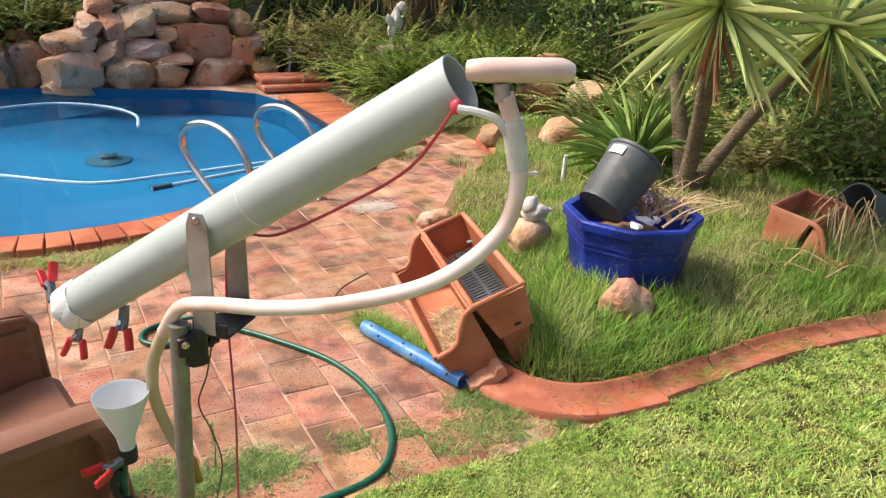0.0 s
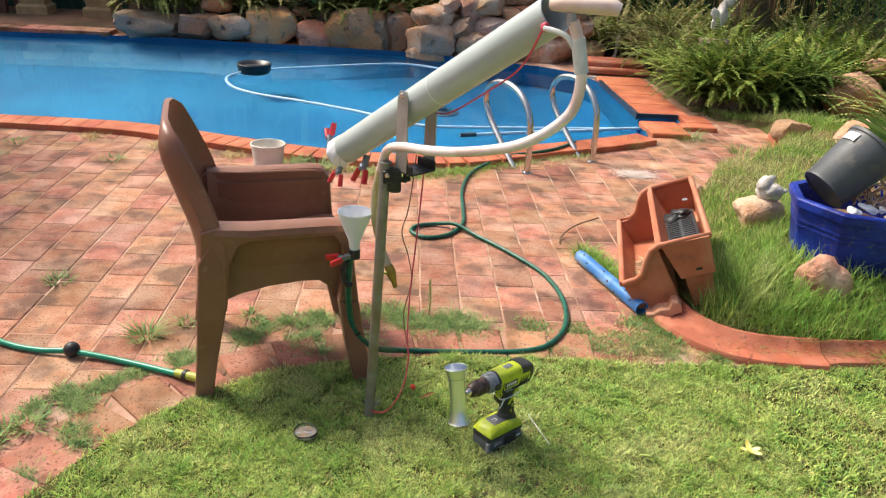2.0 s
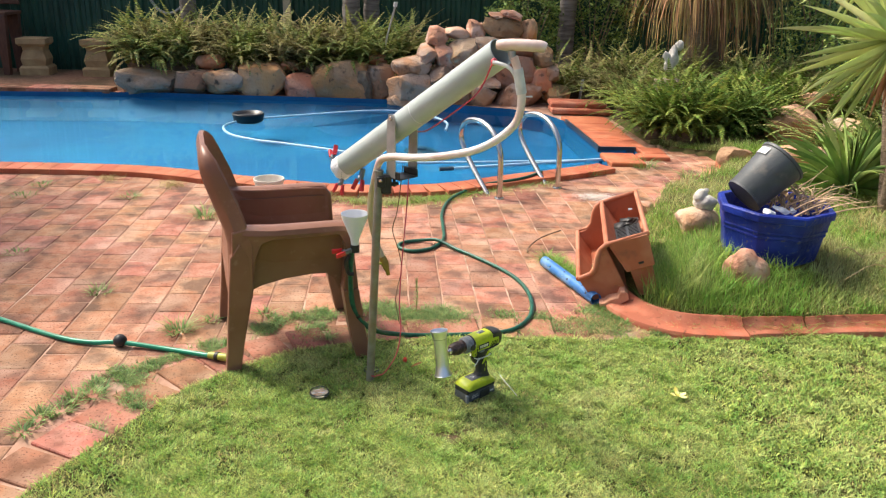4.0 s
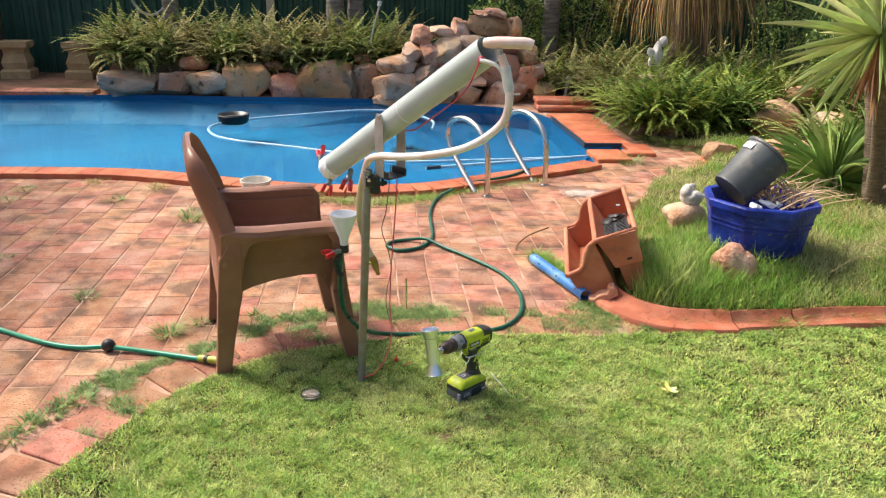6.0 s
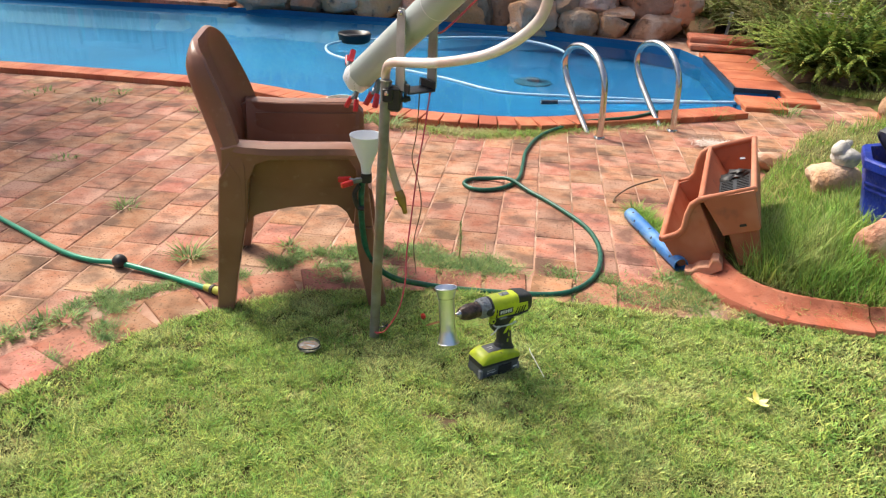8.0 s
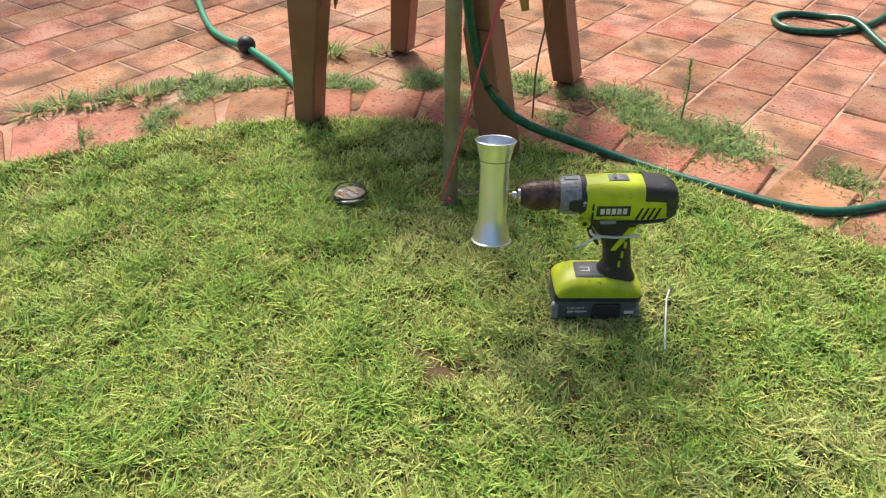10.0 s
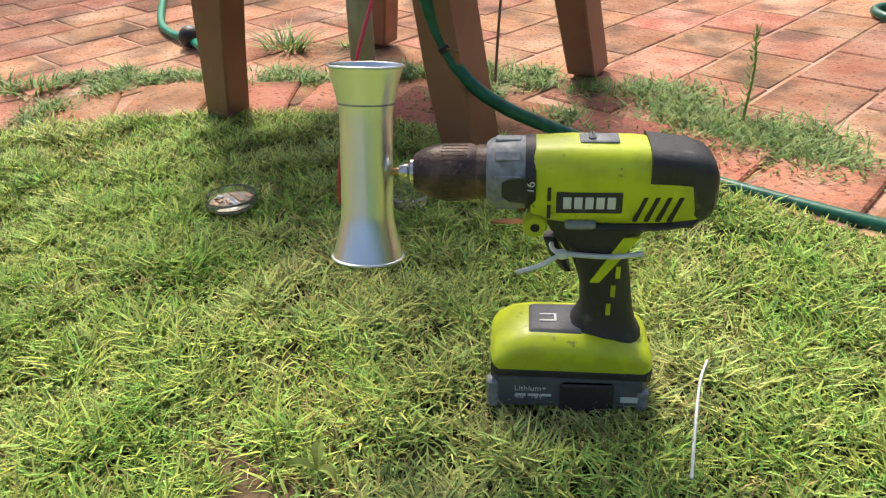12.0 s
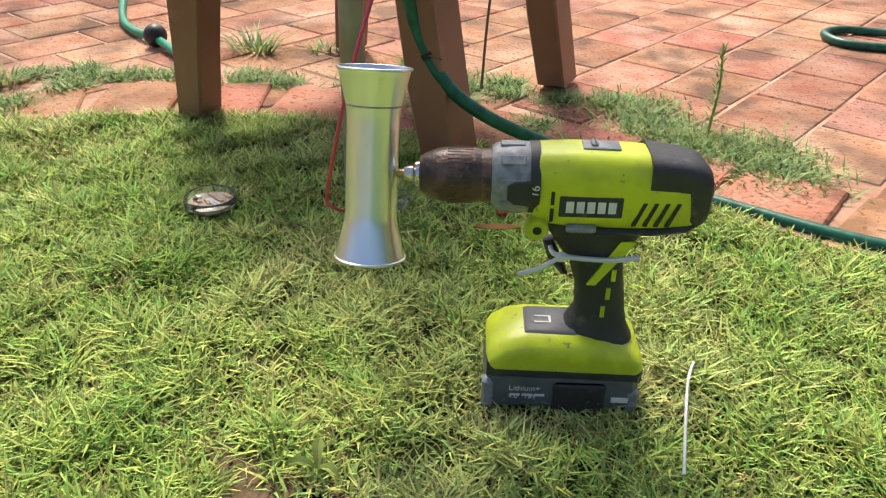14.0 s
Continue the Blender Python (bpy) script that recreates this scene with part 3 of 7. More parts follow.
# ---- plastic armchair ----
def armchair(m):
    top = thing("garden_chair", "brown moulded plastic garden armchair standing at the lawn's edge", "chair", m)
    rows = []
    # seat pan with rolled front lip
    us = [-0.2, -0.15, -0.05, 0.08, 0.16, 0.205, 0.225, 0.228]
    zs = [0.425, 0.412, 0.405, 0.415, 0.428, 0.425, 0.405, 0.37]
    for u, z in zip(us, zs):
        rows.append([(u, v, z + 0.02 * (abs(v) / 0.188) ** 2) for v in np.linspace(-0.176, 0.176, 9)])
    under = [[(p[0] - 0.004, p[1], p[2] - 0.016) for p in r] for r in rows]
    part("seat", Geo().loft([a + b[::-1] for a, b in zip(rows, under)]), M["chair"], top)
    # backrest: tall dished shell with side wings that run into the back legs
    outer, inner = [], []
    for z in (0.33, 0.38, 0.43, 0.48, 0.54, 0.6, 0.66, 0.72, 0.78, 0.83, 0.87, 0.9, 0.92, 0.934, 0.942):
        back = float(np.interp(z, (0.33, 0.38, 0.5, 0.565, 0.7, 0.82, 0.88, 0.942), (-0.278, -0.272, -0.266, -0.267, -0.308, -0.343, -0.35, -0.336)))
        front = float(np.interp(z, (0.33, 0.38, 0.53, 0.695, 0.817, 0.9, 0.942), (-0.195, -0.188, -0.178, -0.217, -0.260, -0.292, -0.322)))
        half = float(np.interp(z, (0.33, 0.38, 0.56, 0.66, 0.7, 0.83, 0.87, 0.9, 0.92, 0.934, 0.942), (0.2835, 0.282, 0.277, 0.258, 0.246, 0.222, 0.212, 0.197, 0.178, 0.152, 0.12)))
        deep = front - back
        z = z if z < 0.6 else 0.6 + (z - 0.6) * 0.875
        rise = 0.045 if z < 0.35 else 0.0
        ro, ri = [], []
        for w in np.linspace(-1, 1, 25):
            a = abs(w)
            e = min(1.0, max(0.0, (a - 0.7) / 0.3))
            ro.append((back + deep * e ** 2.4, half * math.copysign(min(1, a * 1.08), w), z + rise * max(0.0, 1 - (a / 0.9) ** 2)))
            ri.append((back + 0.016 + (deep - 0.008) * (0.12 * a * a + 0.88 * e ** 1.7), half * math.copysign(min(0.955, a * 0.97), w), z - 0.003 + rise * max(0.0, 1 - (a / 0.9) ** 2)))
        outer.append(ro)
        inner.append(ri)
    part("backrest", Geo().loft([a + b[::-1] for a, b in zip(outer, inner)]), M["chair"], top)
    for s in (-1, 1):
        # armrest: rolled top, inner wall down to the seat, outer lip
        prof = [(0.19, 0.41), (0.205, 0.50), (0.216, 0.592), (0.222, 0.606), (0.236, 0.612), (0.262, 0.611), (0.280, 0.603), (0.286, 0.584),
                (0.280, 0.584), (0.274, 0.597), (0.245, 0.602), (0.231, 0.588), (0.218, 0.50), (0.203, 0.405)]
        rings = []
        for u, dz, sq in ((-0.225, 0.01, 0.94), (-0.19, 0.005, 0.98), (-0.1, 0, 1), (0.05, 0.002, 1), (0.14, 0.003, 1), (0.172, 0.0, 0.995), (0.186, -0.008, 0.98), (0.192, -0.022, 0.97)):
            rings.append([(u, s * v * sq, min(z, 0.41) + (max(z, 0.41) - 0.41) * (1 + dz / 0.2)) for v, z in prof])
        part("armrest", Geo().loft(rings), M["chair"], top)
        # recessed side web with an arched foot
        arch = [(-0.195, 0.30), (-0.18, 0.335), (-0.14, 0.352), (-0.05, 0.372), (0.05, 0.382), (0.11, 0.38), (0.14, 0.355), (0.16, 0.31), (0.175, 0.31),
                (0.175, 0.57), (-0.19, 0.57)]
        part("side_panel", Geo().prism(arch, s * 0.206 - 0.003, s * 0.206 + 0.003), M["chair"], top)
        # side moulding in three pieces: arch under the arm, front leg, back leg
        arch_frame = [(0.228, 0.33), (0.165, 0.33), (0.176, 0.45), (0.172, 0.53), (0.15, 0.566), (-0.105, 0.562), (-0.145, 0.546), (-0.17, 0.49), (-0.188, 0.33), (-0.27, 0.33), (-0.258, 0.45),
                      (-0.25, 0.60), (-0.2, 0.612), (-0.1, 0.606), (0.13, 0.606), (0.18, 0.60), (0.206, 0.57), (0.214, 0.45)]
        front_leg = [(0.281, 0.0), (0.221, 0.0), (0.19, 0.15), (0.165, 0.33), (0.228, 0.33), (0.256, 0.15)]
        back_leg = [(-0.25, 0.0), (-0.306, 0.0), (-0.291, 0.15), (-0.277, 0.33), (-0.262, 0.5), (-0.225, 0.56), (-0.19, 0.5), (-0.188, 0.34), (-0.226, 0.15)]
        for nm, poly, dep in (("arm_frame", arch_frame, 0.062), ("leg", front_leg, 0.085), ("leg", back_leg, 0.06)):
            out = 0.272 if nm == "arm_frame" else 0.276
            g = Geo().prism(poly, out - dep, out, 0.004)
            g.v = [(p[0], s * (p[1] + 0.016 * (1 - p[2] / 0.6)), p[2]) for p in g.v]
            part(nm, g, M["chair"], top)
    # skirt under the seat front and back
    for u0 in (0.2, -0.245):
        sk = [(-0.22, 0.42), (-0.22, 0.33), (-0.19, 0.345), (0, 0.375), (0.19, 0.345), (0.22, 0.33), (0.22, 0.42)]
        g = Geo()
        g.loft([[(u0 + t, p[0], p[1]) for p in sk] for t in (0, 0.012)])
        part("apron", g, M["chair"], top)
    return top


armchair(pose(-0.34, 0.43, 0.0, 2.6, 0, 14))


# ---- sprinkler-like tube on its stake ----
def frame_along(a, b, side=(0, 0, 1)):
    d = (Vector(b) - Vector(a)).normalized()
    x = Vector(side).cross(d).normalized()
    y = d.cross(x)
    m = Matrix((x, y, d)).transposed().to_4x4()
    return Matrix.Translation(a) @ m


T0, T1 = Vector((-0.114, 0.258, 0.798)), Vector((0.401, -0.301, 1.301))
stake = thing("tube_stand", "galvanised steel stake with bolted brackets driven into the lawn", "stand")
pole_top = Vector((0.034, -0.014, 0.858))
g = Geo().tube([(-0.001, -0.001, -0.03), (0.017, -0.006, 0.42), tuple(pole_top)], 0.0155, 14, smooth=False)
g.tube([tuple(pole_top - Vector((0, 0, 0.002))), tuple(pole_top + Vector((0, 0, 0.002)))], 0.0175, 14, smooth=False)
part("pole", g, M["galv"], stake)
part("clamp_block", Geo().box((0.06, -0.012, 0.81), (0.036, 0.04, 0.07), 0.006).box((0.042, -0.022, 0.822), (0.03, 0.03, 0.04), 0.004), M["black"], stake, "black plastic clamp block")
part("clamp_screw", Geo().tube([(0.086, -0.006, 0.86), (0.088, -0.006, 0.80)], 0.005, 8, smooth=False).tube([(0.07, -0.012, 0.808), (0.10, 0.0, 0.81)], 0.008, 8, smooth=False), M["black"], stake, "black clamp screw with knob")
part("bolt", Geo().lathe([(0, 0.004), (0.006, 0.003), (0.008, 0)], 10, frame_along((0.038, -0.036, 0.828), (0.016, -0.08, 0.828))), M["steel"], stake)
axis = (T1 - T0).normalized()
across = axis.cross(Vector((0, 0, 1))).normalized()
pivot = T0 + axis * 0.405
tray_c = Vector((pivot.x, pivot.y - 0.012, 0.852))
ang = math.degrees(math.atan2(axis.y, axis.x))
tray = Geo().box((0, 0, -0.016), (0.07, 0.09, 0.006), 0.002).box((0, -0.043, -0.004), (0.07, 0.005, 0.028), 0.002).box((0, 0.043, -0.004), (0.07, 0.005, 0.028), 0.002)
ob = part("bracket_tray", tray, M["black"], stake, "black folded steel bracket under the tube")
ob.matrix_basis = Matrix.Translation(tray_c) @ pose(0, 0, 0, 0, 0, ang)
for s in (-1, 1):
    topp = Vector((pivot.x, pivot.y, 1.058)) + across * s * 0.053
    foot = Vector((topp.x, topp.y, 0.838))
    g = Geo()
    u = Vector((axis.x, axis.y, 0)).normalized()
    rings = []
    for k, wd in ((0, 0.022), (0.9, 0.02), (1.0, 0.012)):
        c = foot.lerp(topp, k)
        rings.append([tuple(c + u * a * wd + across * b) for a, b in ((-1, -0.002), (1, -0.002), (1, 0.002), (-1, 0.002))])
    g.loft(rings)
    part("flat_bar", g, M["alu"], stake, smooth=False)
    part("bolt", Geo().lathe([(0, 0.008), (0.006, 0.008), (0.008, 0.005), (0.008, 0)], 10, frame_along(tuple(topp - Vector((0, 0, 0.012))), tuple(topp + across * s))), M["steel"], stake)

pipe = thing("pvc_tube", "pale grey plastic drain pipe tilted up on the stand", "pipe")
mp = frame_along(tuple(T0), tuple(T1))
L = (T1 - T0).length
part("tube", Geo().lathe([(0.0445, 0), (0.0445, L), (0.0412, L), (0.0412, 0)], 40, mp, closed=True), M["pvc"], pipe)
part("band", Geo().lathe([(0.0446, 0), (0.0456, 0), (0.0456, 0.002), (0.0446, 0.002)], 32, mp @ pose(0, 0, 0.5), closed=True), M["zip_tie"], pipe, "thin clear tie round the pipe")
part("end_cap", Geo().lathe([(0, 0.004), (0.0412, 0.004), (0.0412, 0.012), (0, 0.012)], 28, mp), M["pvc"], pipe)
film = Geo()
for z in np.linspace(-0.004, 0.045, 6):
    film.v += [((0.0458 + 0.0016 * math.sin(a * 7 + z * 90)) * math.cos(a), (0.0458 + 0.0016 * math.sin(a * 7 + z * 90)) * math.sin(a), z) for a in np.linspace(0, 2 * math.pi, 40, endpoint=False)]
film.f = [(a * 40 + i, a * 40 + (i + 1) % 40, (a + 1) * 40 + (i + 1) % 40, (a + 1) * 40 + i) for a in range(5) for i in range(40)]
film.v = [tuple(mp @ Vector(q)) for q in film.v]
part("plastic_film", film, M["funnel"], pipe, "crumpled clear film held over the lower end")


def spring_clamp(m, open_deg=24, size=1.0):
    top = thing("spring_clamp", "small grey spring clamp with red rubber handles", "clamp", m @ Matrix.Scale(size, 4), "clamps on the rig")
    for s in (-1, 1):
        jaw = Geo().prism([(-0.004, 0), (0.006, 0), (0.008, 0.03), (0.006, 0.055), (-0.003, 0.055), (-0.001, 0.03)], -0.009, 0.009, 0.002)
        part("jaw", jaw, M["clamp_grey"], top).matrix_basis = pose(0, 0, 0, 0, s * open_deg * 0.25, 0) @ pose(s * 0.004, 0, -0.025)
        h = Geo().prism([(-0.004, 0.0), (0.006, 0.0), (0.008, 0.02), (0.007, 0.048), (-0.004, 0.048), (-0.004, 0.02)], -0.011, 0.011, 0.003)
        part("handle", h, M["clamp_red"], top).matrix_basis = pose(0, 0, 0, 0, s * open_deg, 0) @ pose(s * 0.008, 0, 0.026)
    part("spring", Geo().tube([(0, -0.012, 0.012), (0, 0.012, 0.012)], 0.006, 8, smooth=False), M["steel"], top)
    return top


up_off = axis.cross(across)
spring_clamp(Matrix.Translation(T0 + up_off * -0.04 + Vector((-0.02, 0.012, -0.008))) @ pose(0, 0, 0, -25, -35, -50), 18, 0.8)
spring_clamp(Matrix.Translation(T0 + axis * 0.005 + up_off * 0.05 + across * 0.01 + Vector((-0.014, 0.008, 0))) @ pose(0, 0, 0, 165, 10, -30), 14, 0.8)
spring_clamp(Matrix.Translation(T0 + axis * 0.085 + up_off * 0.062 - across * 0.01) @ pose(0, 0, 0, 155, 0, -40), 14, 0.9)

# pale hose with a T-piece
hose = thing("pale_hose", "translucent pinkish white hose looping from the tube to the stake", "hose")
HP = [(0.428, -0.375, 1.296), (0.445, -0.376, 1.25), (0.459, -0.378, 1.178), (0.452, -0.372, 1.113), (0.424, -0.362, 1.071), (0.374, -0.346, 1.03), (0.315, -0.315, 0.998),
      (0.221, -0.255, 0.967), (0.139, -0.185, 0.947), (0.075, -0.105, 0.93), (0.038, -0.03, 0.898), (0.018, 0.045, 0.82), (0.002, 0.12, 0.72), (0.002, 0.16, 0.62), (0.022, 0.165, 0.53)]
part("tube", Geo().tube(HP[:12], 0.0125, 14), M["white_hose"], hose)
part("lower_tube", Geo().tube(HP[11:] + [(0.045, 0.15, 0.47)], 0.012, 12), M["old_hose"], hose, "yellowed lower end of the hose")
part("sleeve", Geo().tube([(0.442, -0.376, 1.262), (0.458, -0.378, 1.19)], 0.0155, 14, smooth=False), M["zip_tie"], hose, "clear sleeve over the joint")
part("tee", Geo().tube([(0.425, -0.374, 1.288), (0.422, -0.372, 1.312)], 0.011, 12, smooth=False), M["alu"], hose, "metal T-piece")
part("cross_tube", Geo().tube([(0.385, -0.345, 1.326), (0.405, -0.362, 1.328), (0.455, -0.385, 1.330), (0.50, -0.395, 1.329), (0.517, -0.398, 1.325)], [0.014, 0.017, 0.017, 0.017, 0.014], 16), M["white_hose"], hose)
part("strap", Geo().tube([(0.372, -0.345, 1.275), (0.395, -0.36, 1.272), (0.42, -0.372, 1.262), (0.44, -0.377, 1.235)], 0.006, 8), M["zip_tie"], hose)
part("cable_tie", Geo().box((0.478, -0.38, 1.182), (0.025, 0.006, 0.004)), M["zip_tie"], hose)
tap = thing("hose_tap", "weathered brass hose fitting hanging behind the stake", "fitting")
part("body", Geo().tube([(0.045, 0.15, 0.475), (0.055, 0.148, 0.45), (0.062, 0.147, 0.425)], [0.014, 0.016, 0.012], 12, smooth=False), M["brass"], tap)
part("nozzle", Geo().tube([(0.062, 0.147, 0.43), (0.07, 0.146, 0.40)], [0.010, 0.008], 10, smooth=False), M["brass"], tap)
part("lever", Geo().box((0.043, 0.14, 0.45), (0.02, 0.008, 0.01), 0.002), M["yellow_plastic"], tap)

red = thing("pull_string", "thin red cord tied to the tube's upper rim", "cord")
hole = T1 - axis * 0.012 + Vector((-0.018, -0.036, -0.022))
part("strand", Geo().tube([tuple(hole + Vector((0.006, -0.004, 0.012))), tuple(hole + Vector((-0.003, -0.004, 0.0))), (0.34, -0.27, 1.175), (0.27, -0.17, 1.09), (0.2, -0.06, 1.015), (0.17, 0.03, 0.99), (0.152, 0.075, 0.97), (0.148, 0.1, 0.92), (0.142, 0.1, 0.8)], 0.0026, 8), M["red_wire"], red)
part("knot", rock_geo(3, 0.01, 0.01, 0.012, 2), M["red_wire"], red).matrix_basis = Matrix.Translation(hole + Vector((0.0, -0.006, 0.004)))
part("lower_strand", Geo().tube([(0.142, 0.1, 0.8), (0.135, 0.06, 0.7), (0.127, 0.02, 0.615), (0.115, -0.01, 0.457), (0.111, -0.06, 0.35), (0.116, -0.1, 0.28), (0.1, -0.118, 0.19), (0.058, -0.1, 0.105), (0.03, -0.07, 0.075), (0.018, -0.045, 0.055), (0.022, -0.025, 0.045), (0.0, -0.012, 0.042)], 0.0022, 8), M["red_wire"], red)
part("bead", Geo().lathe([(0, -0.008), (0.008, 0), (0, 0.008)], 8), M["redflower"], red).matrix_basis = pose(0.14, 0.14, 0.035)
wire = thing("brown_wire", "thin brown electric wire hanging from the bracket", "wire")
part("strand", Geo().tube([(0.118, 0.06, 0.86), (0.11, 0.1, 0.75), (0.1, 0.13, 0.66), (0.085, 0.16, 0.58), (0.108, 0.16, 0.5), (0.12, 0.15, 0.42), (0.1, 0.15, 0.3), (0.115, 0.12, 0.2)], 0.0018, 6), M["brown_wire"], wire)

# funnel clamped to the chair arm, with the green hose
FN = Vector((-0.06, 0.152, 0.004))
funnel = thing("funnel", "white plastic funnel pushed into the green garden hose", "funnel", Matrix.Translation(FN))
part("bowl", Geo().lathe([(0.050, 0.642), (0.053, 0.645), (0.050, 0.63), (0.0185, 0.548), (0.0145, 0.515), (0.0125, 0.515), (0.0165, 0.548), (0.048, 0.63), (0.0505, 0.642)], 32), M["funnel"], funnel)
part("collar", Geo().lathe([(0.0155, 0.52), (0.018, 0.52), (0.018, 0.49), (0.0155, 0.49)], 16, closed=True), M["black"], funnel, "black tape collar")
part("handle", Geo().tube([(-0.02, -0.012, 0.48), (-0.035, -0.015, 0.45), (-0.025, -0.012, 0.405), (-0.005, -0.01, 0.4)], 0.008, 8), M["black"], funnel, "black looped handle")
spring_clamp(pose(-0.085, 0.14, 0.502, 95, 5, -65), 16, 0.85)

gh = thing("green_hose", "dark green braided garden hose lying in a loop on the paving", "hose")
GH = [(-0.072, 0.15, 0.50), (-0.078, 0.155, 0.42), (-0.078, 0.18, 0.31), (-0.066, 0.2, 0.225), (-0.026, 0.215, 0.155), (0.02, 0.255, 0.105), (0.08, 0.34, 0.05), (0.18, 0.40, 0.012), (0.36, 0.41, 0.008), (0.57, 0.425, 0.012), (0.68, 0.495, 0.014), (0.757, 0.65, 0.012),
      (0.78, 0.88, 0.012), (0.73, 1.12, 0.012), (0.59, 1.36, 0.012), (0.46, 1.53, 0.014), (0.36, 1.63, 0.03), (0.26, 1.665, 0.014), (0.16, 1.63, 0.012), (0.135, 1.55, 0.012), (0.21, 1.485, 0.012), (0.33, 1.54, 0.012), (0.405, 1.7, 0.012),
      (0.42, 1.95, 0.012), (0.43, 2.2, 0.012), (0.49, 2.5, 0.012), (0.6, 2.7, 0.02), (0.78, 2.9, 0.03), (0.95, 2.95, 0.045), (1.12, 3.05, 0.05), (1.3, 3.25, 0.05)]
part("tube", Geo().tube(GH, 0.0105, 12, 8), M["green_hose"], gh)
part("tie_ring", Geo().tube([(-0.054, 0.205, 0.2), (-0.05, 0.207, 0.192)], 0.0132, 12, smooth=False), M["black"], gh, "black tape round the hose")
part("tie_tail", Geo().tube([(-0.045, 0.198, 0.197), (-0.025, 0.192, 0.199), (-0.012, 0.188, 0.2)], 0.0018, 6), M["brown_wire"], gh, "cut wire end under the tape")

th = thing("teal_hose", "bright teal garden hose running off across the paving", "hose")
TH = [(-0.58, 0.155, 0.035), (-0.64, 0.185, 0.025), (-0.85, 0.275, 0.013), (-1.05, 0.322, 0.02), (-1.18, 0.338, 0.013), (-1.34, 0.395, 0.012), (-1.7, 0.6, 0.012), (-2.2, 0.88, 0.012), (-2.8, 1.1, 0.012), (-3.43, 1.42, 0.012), (-4.2, 1.9, 0.012), (-5.2, 2.2, 0.012)]
part("tube", Geo().tube(TH, 0.0105, 12, 6), M["teal_hose"], th)
part("coupling", Geo().tube([(-0.655, 0.195, 0.025), (-0.57, 0.152, 0.035)], [0.015, 0.017, 0.015, 0.018, 0.016], 12, smooth=False), M["yellow_plastic"], th, "yellow and black hose coupling")
part("coupling_ring", Geo().tube([(-0.625, 0.18, 0.028), (-0.612, 0.173, 0.03)], 0.0185, 12, smooth=False), M["black"], th)
part("ball", Geo().lathe([(0.0275 * math.cos(q) + 0.0005, 0.0275 * math.sin(q)) for q in np.linspace(-1.57, 1.57, 13)], 20), M["black"], th, "black rubber ball threaded on the hose").matrix_basis = pose(-1.05, 0.322, 0.028)


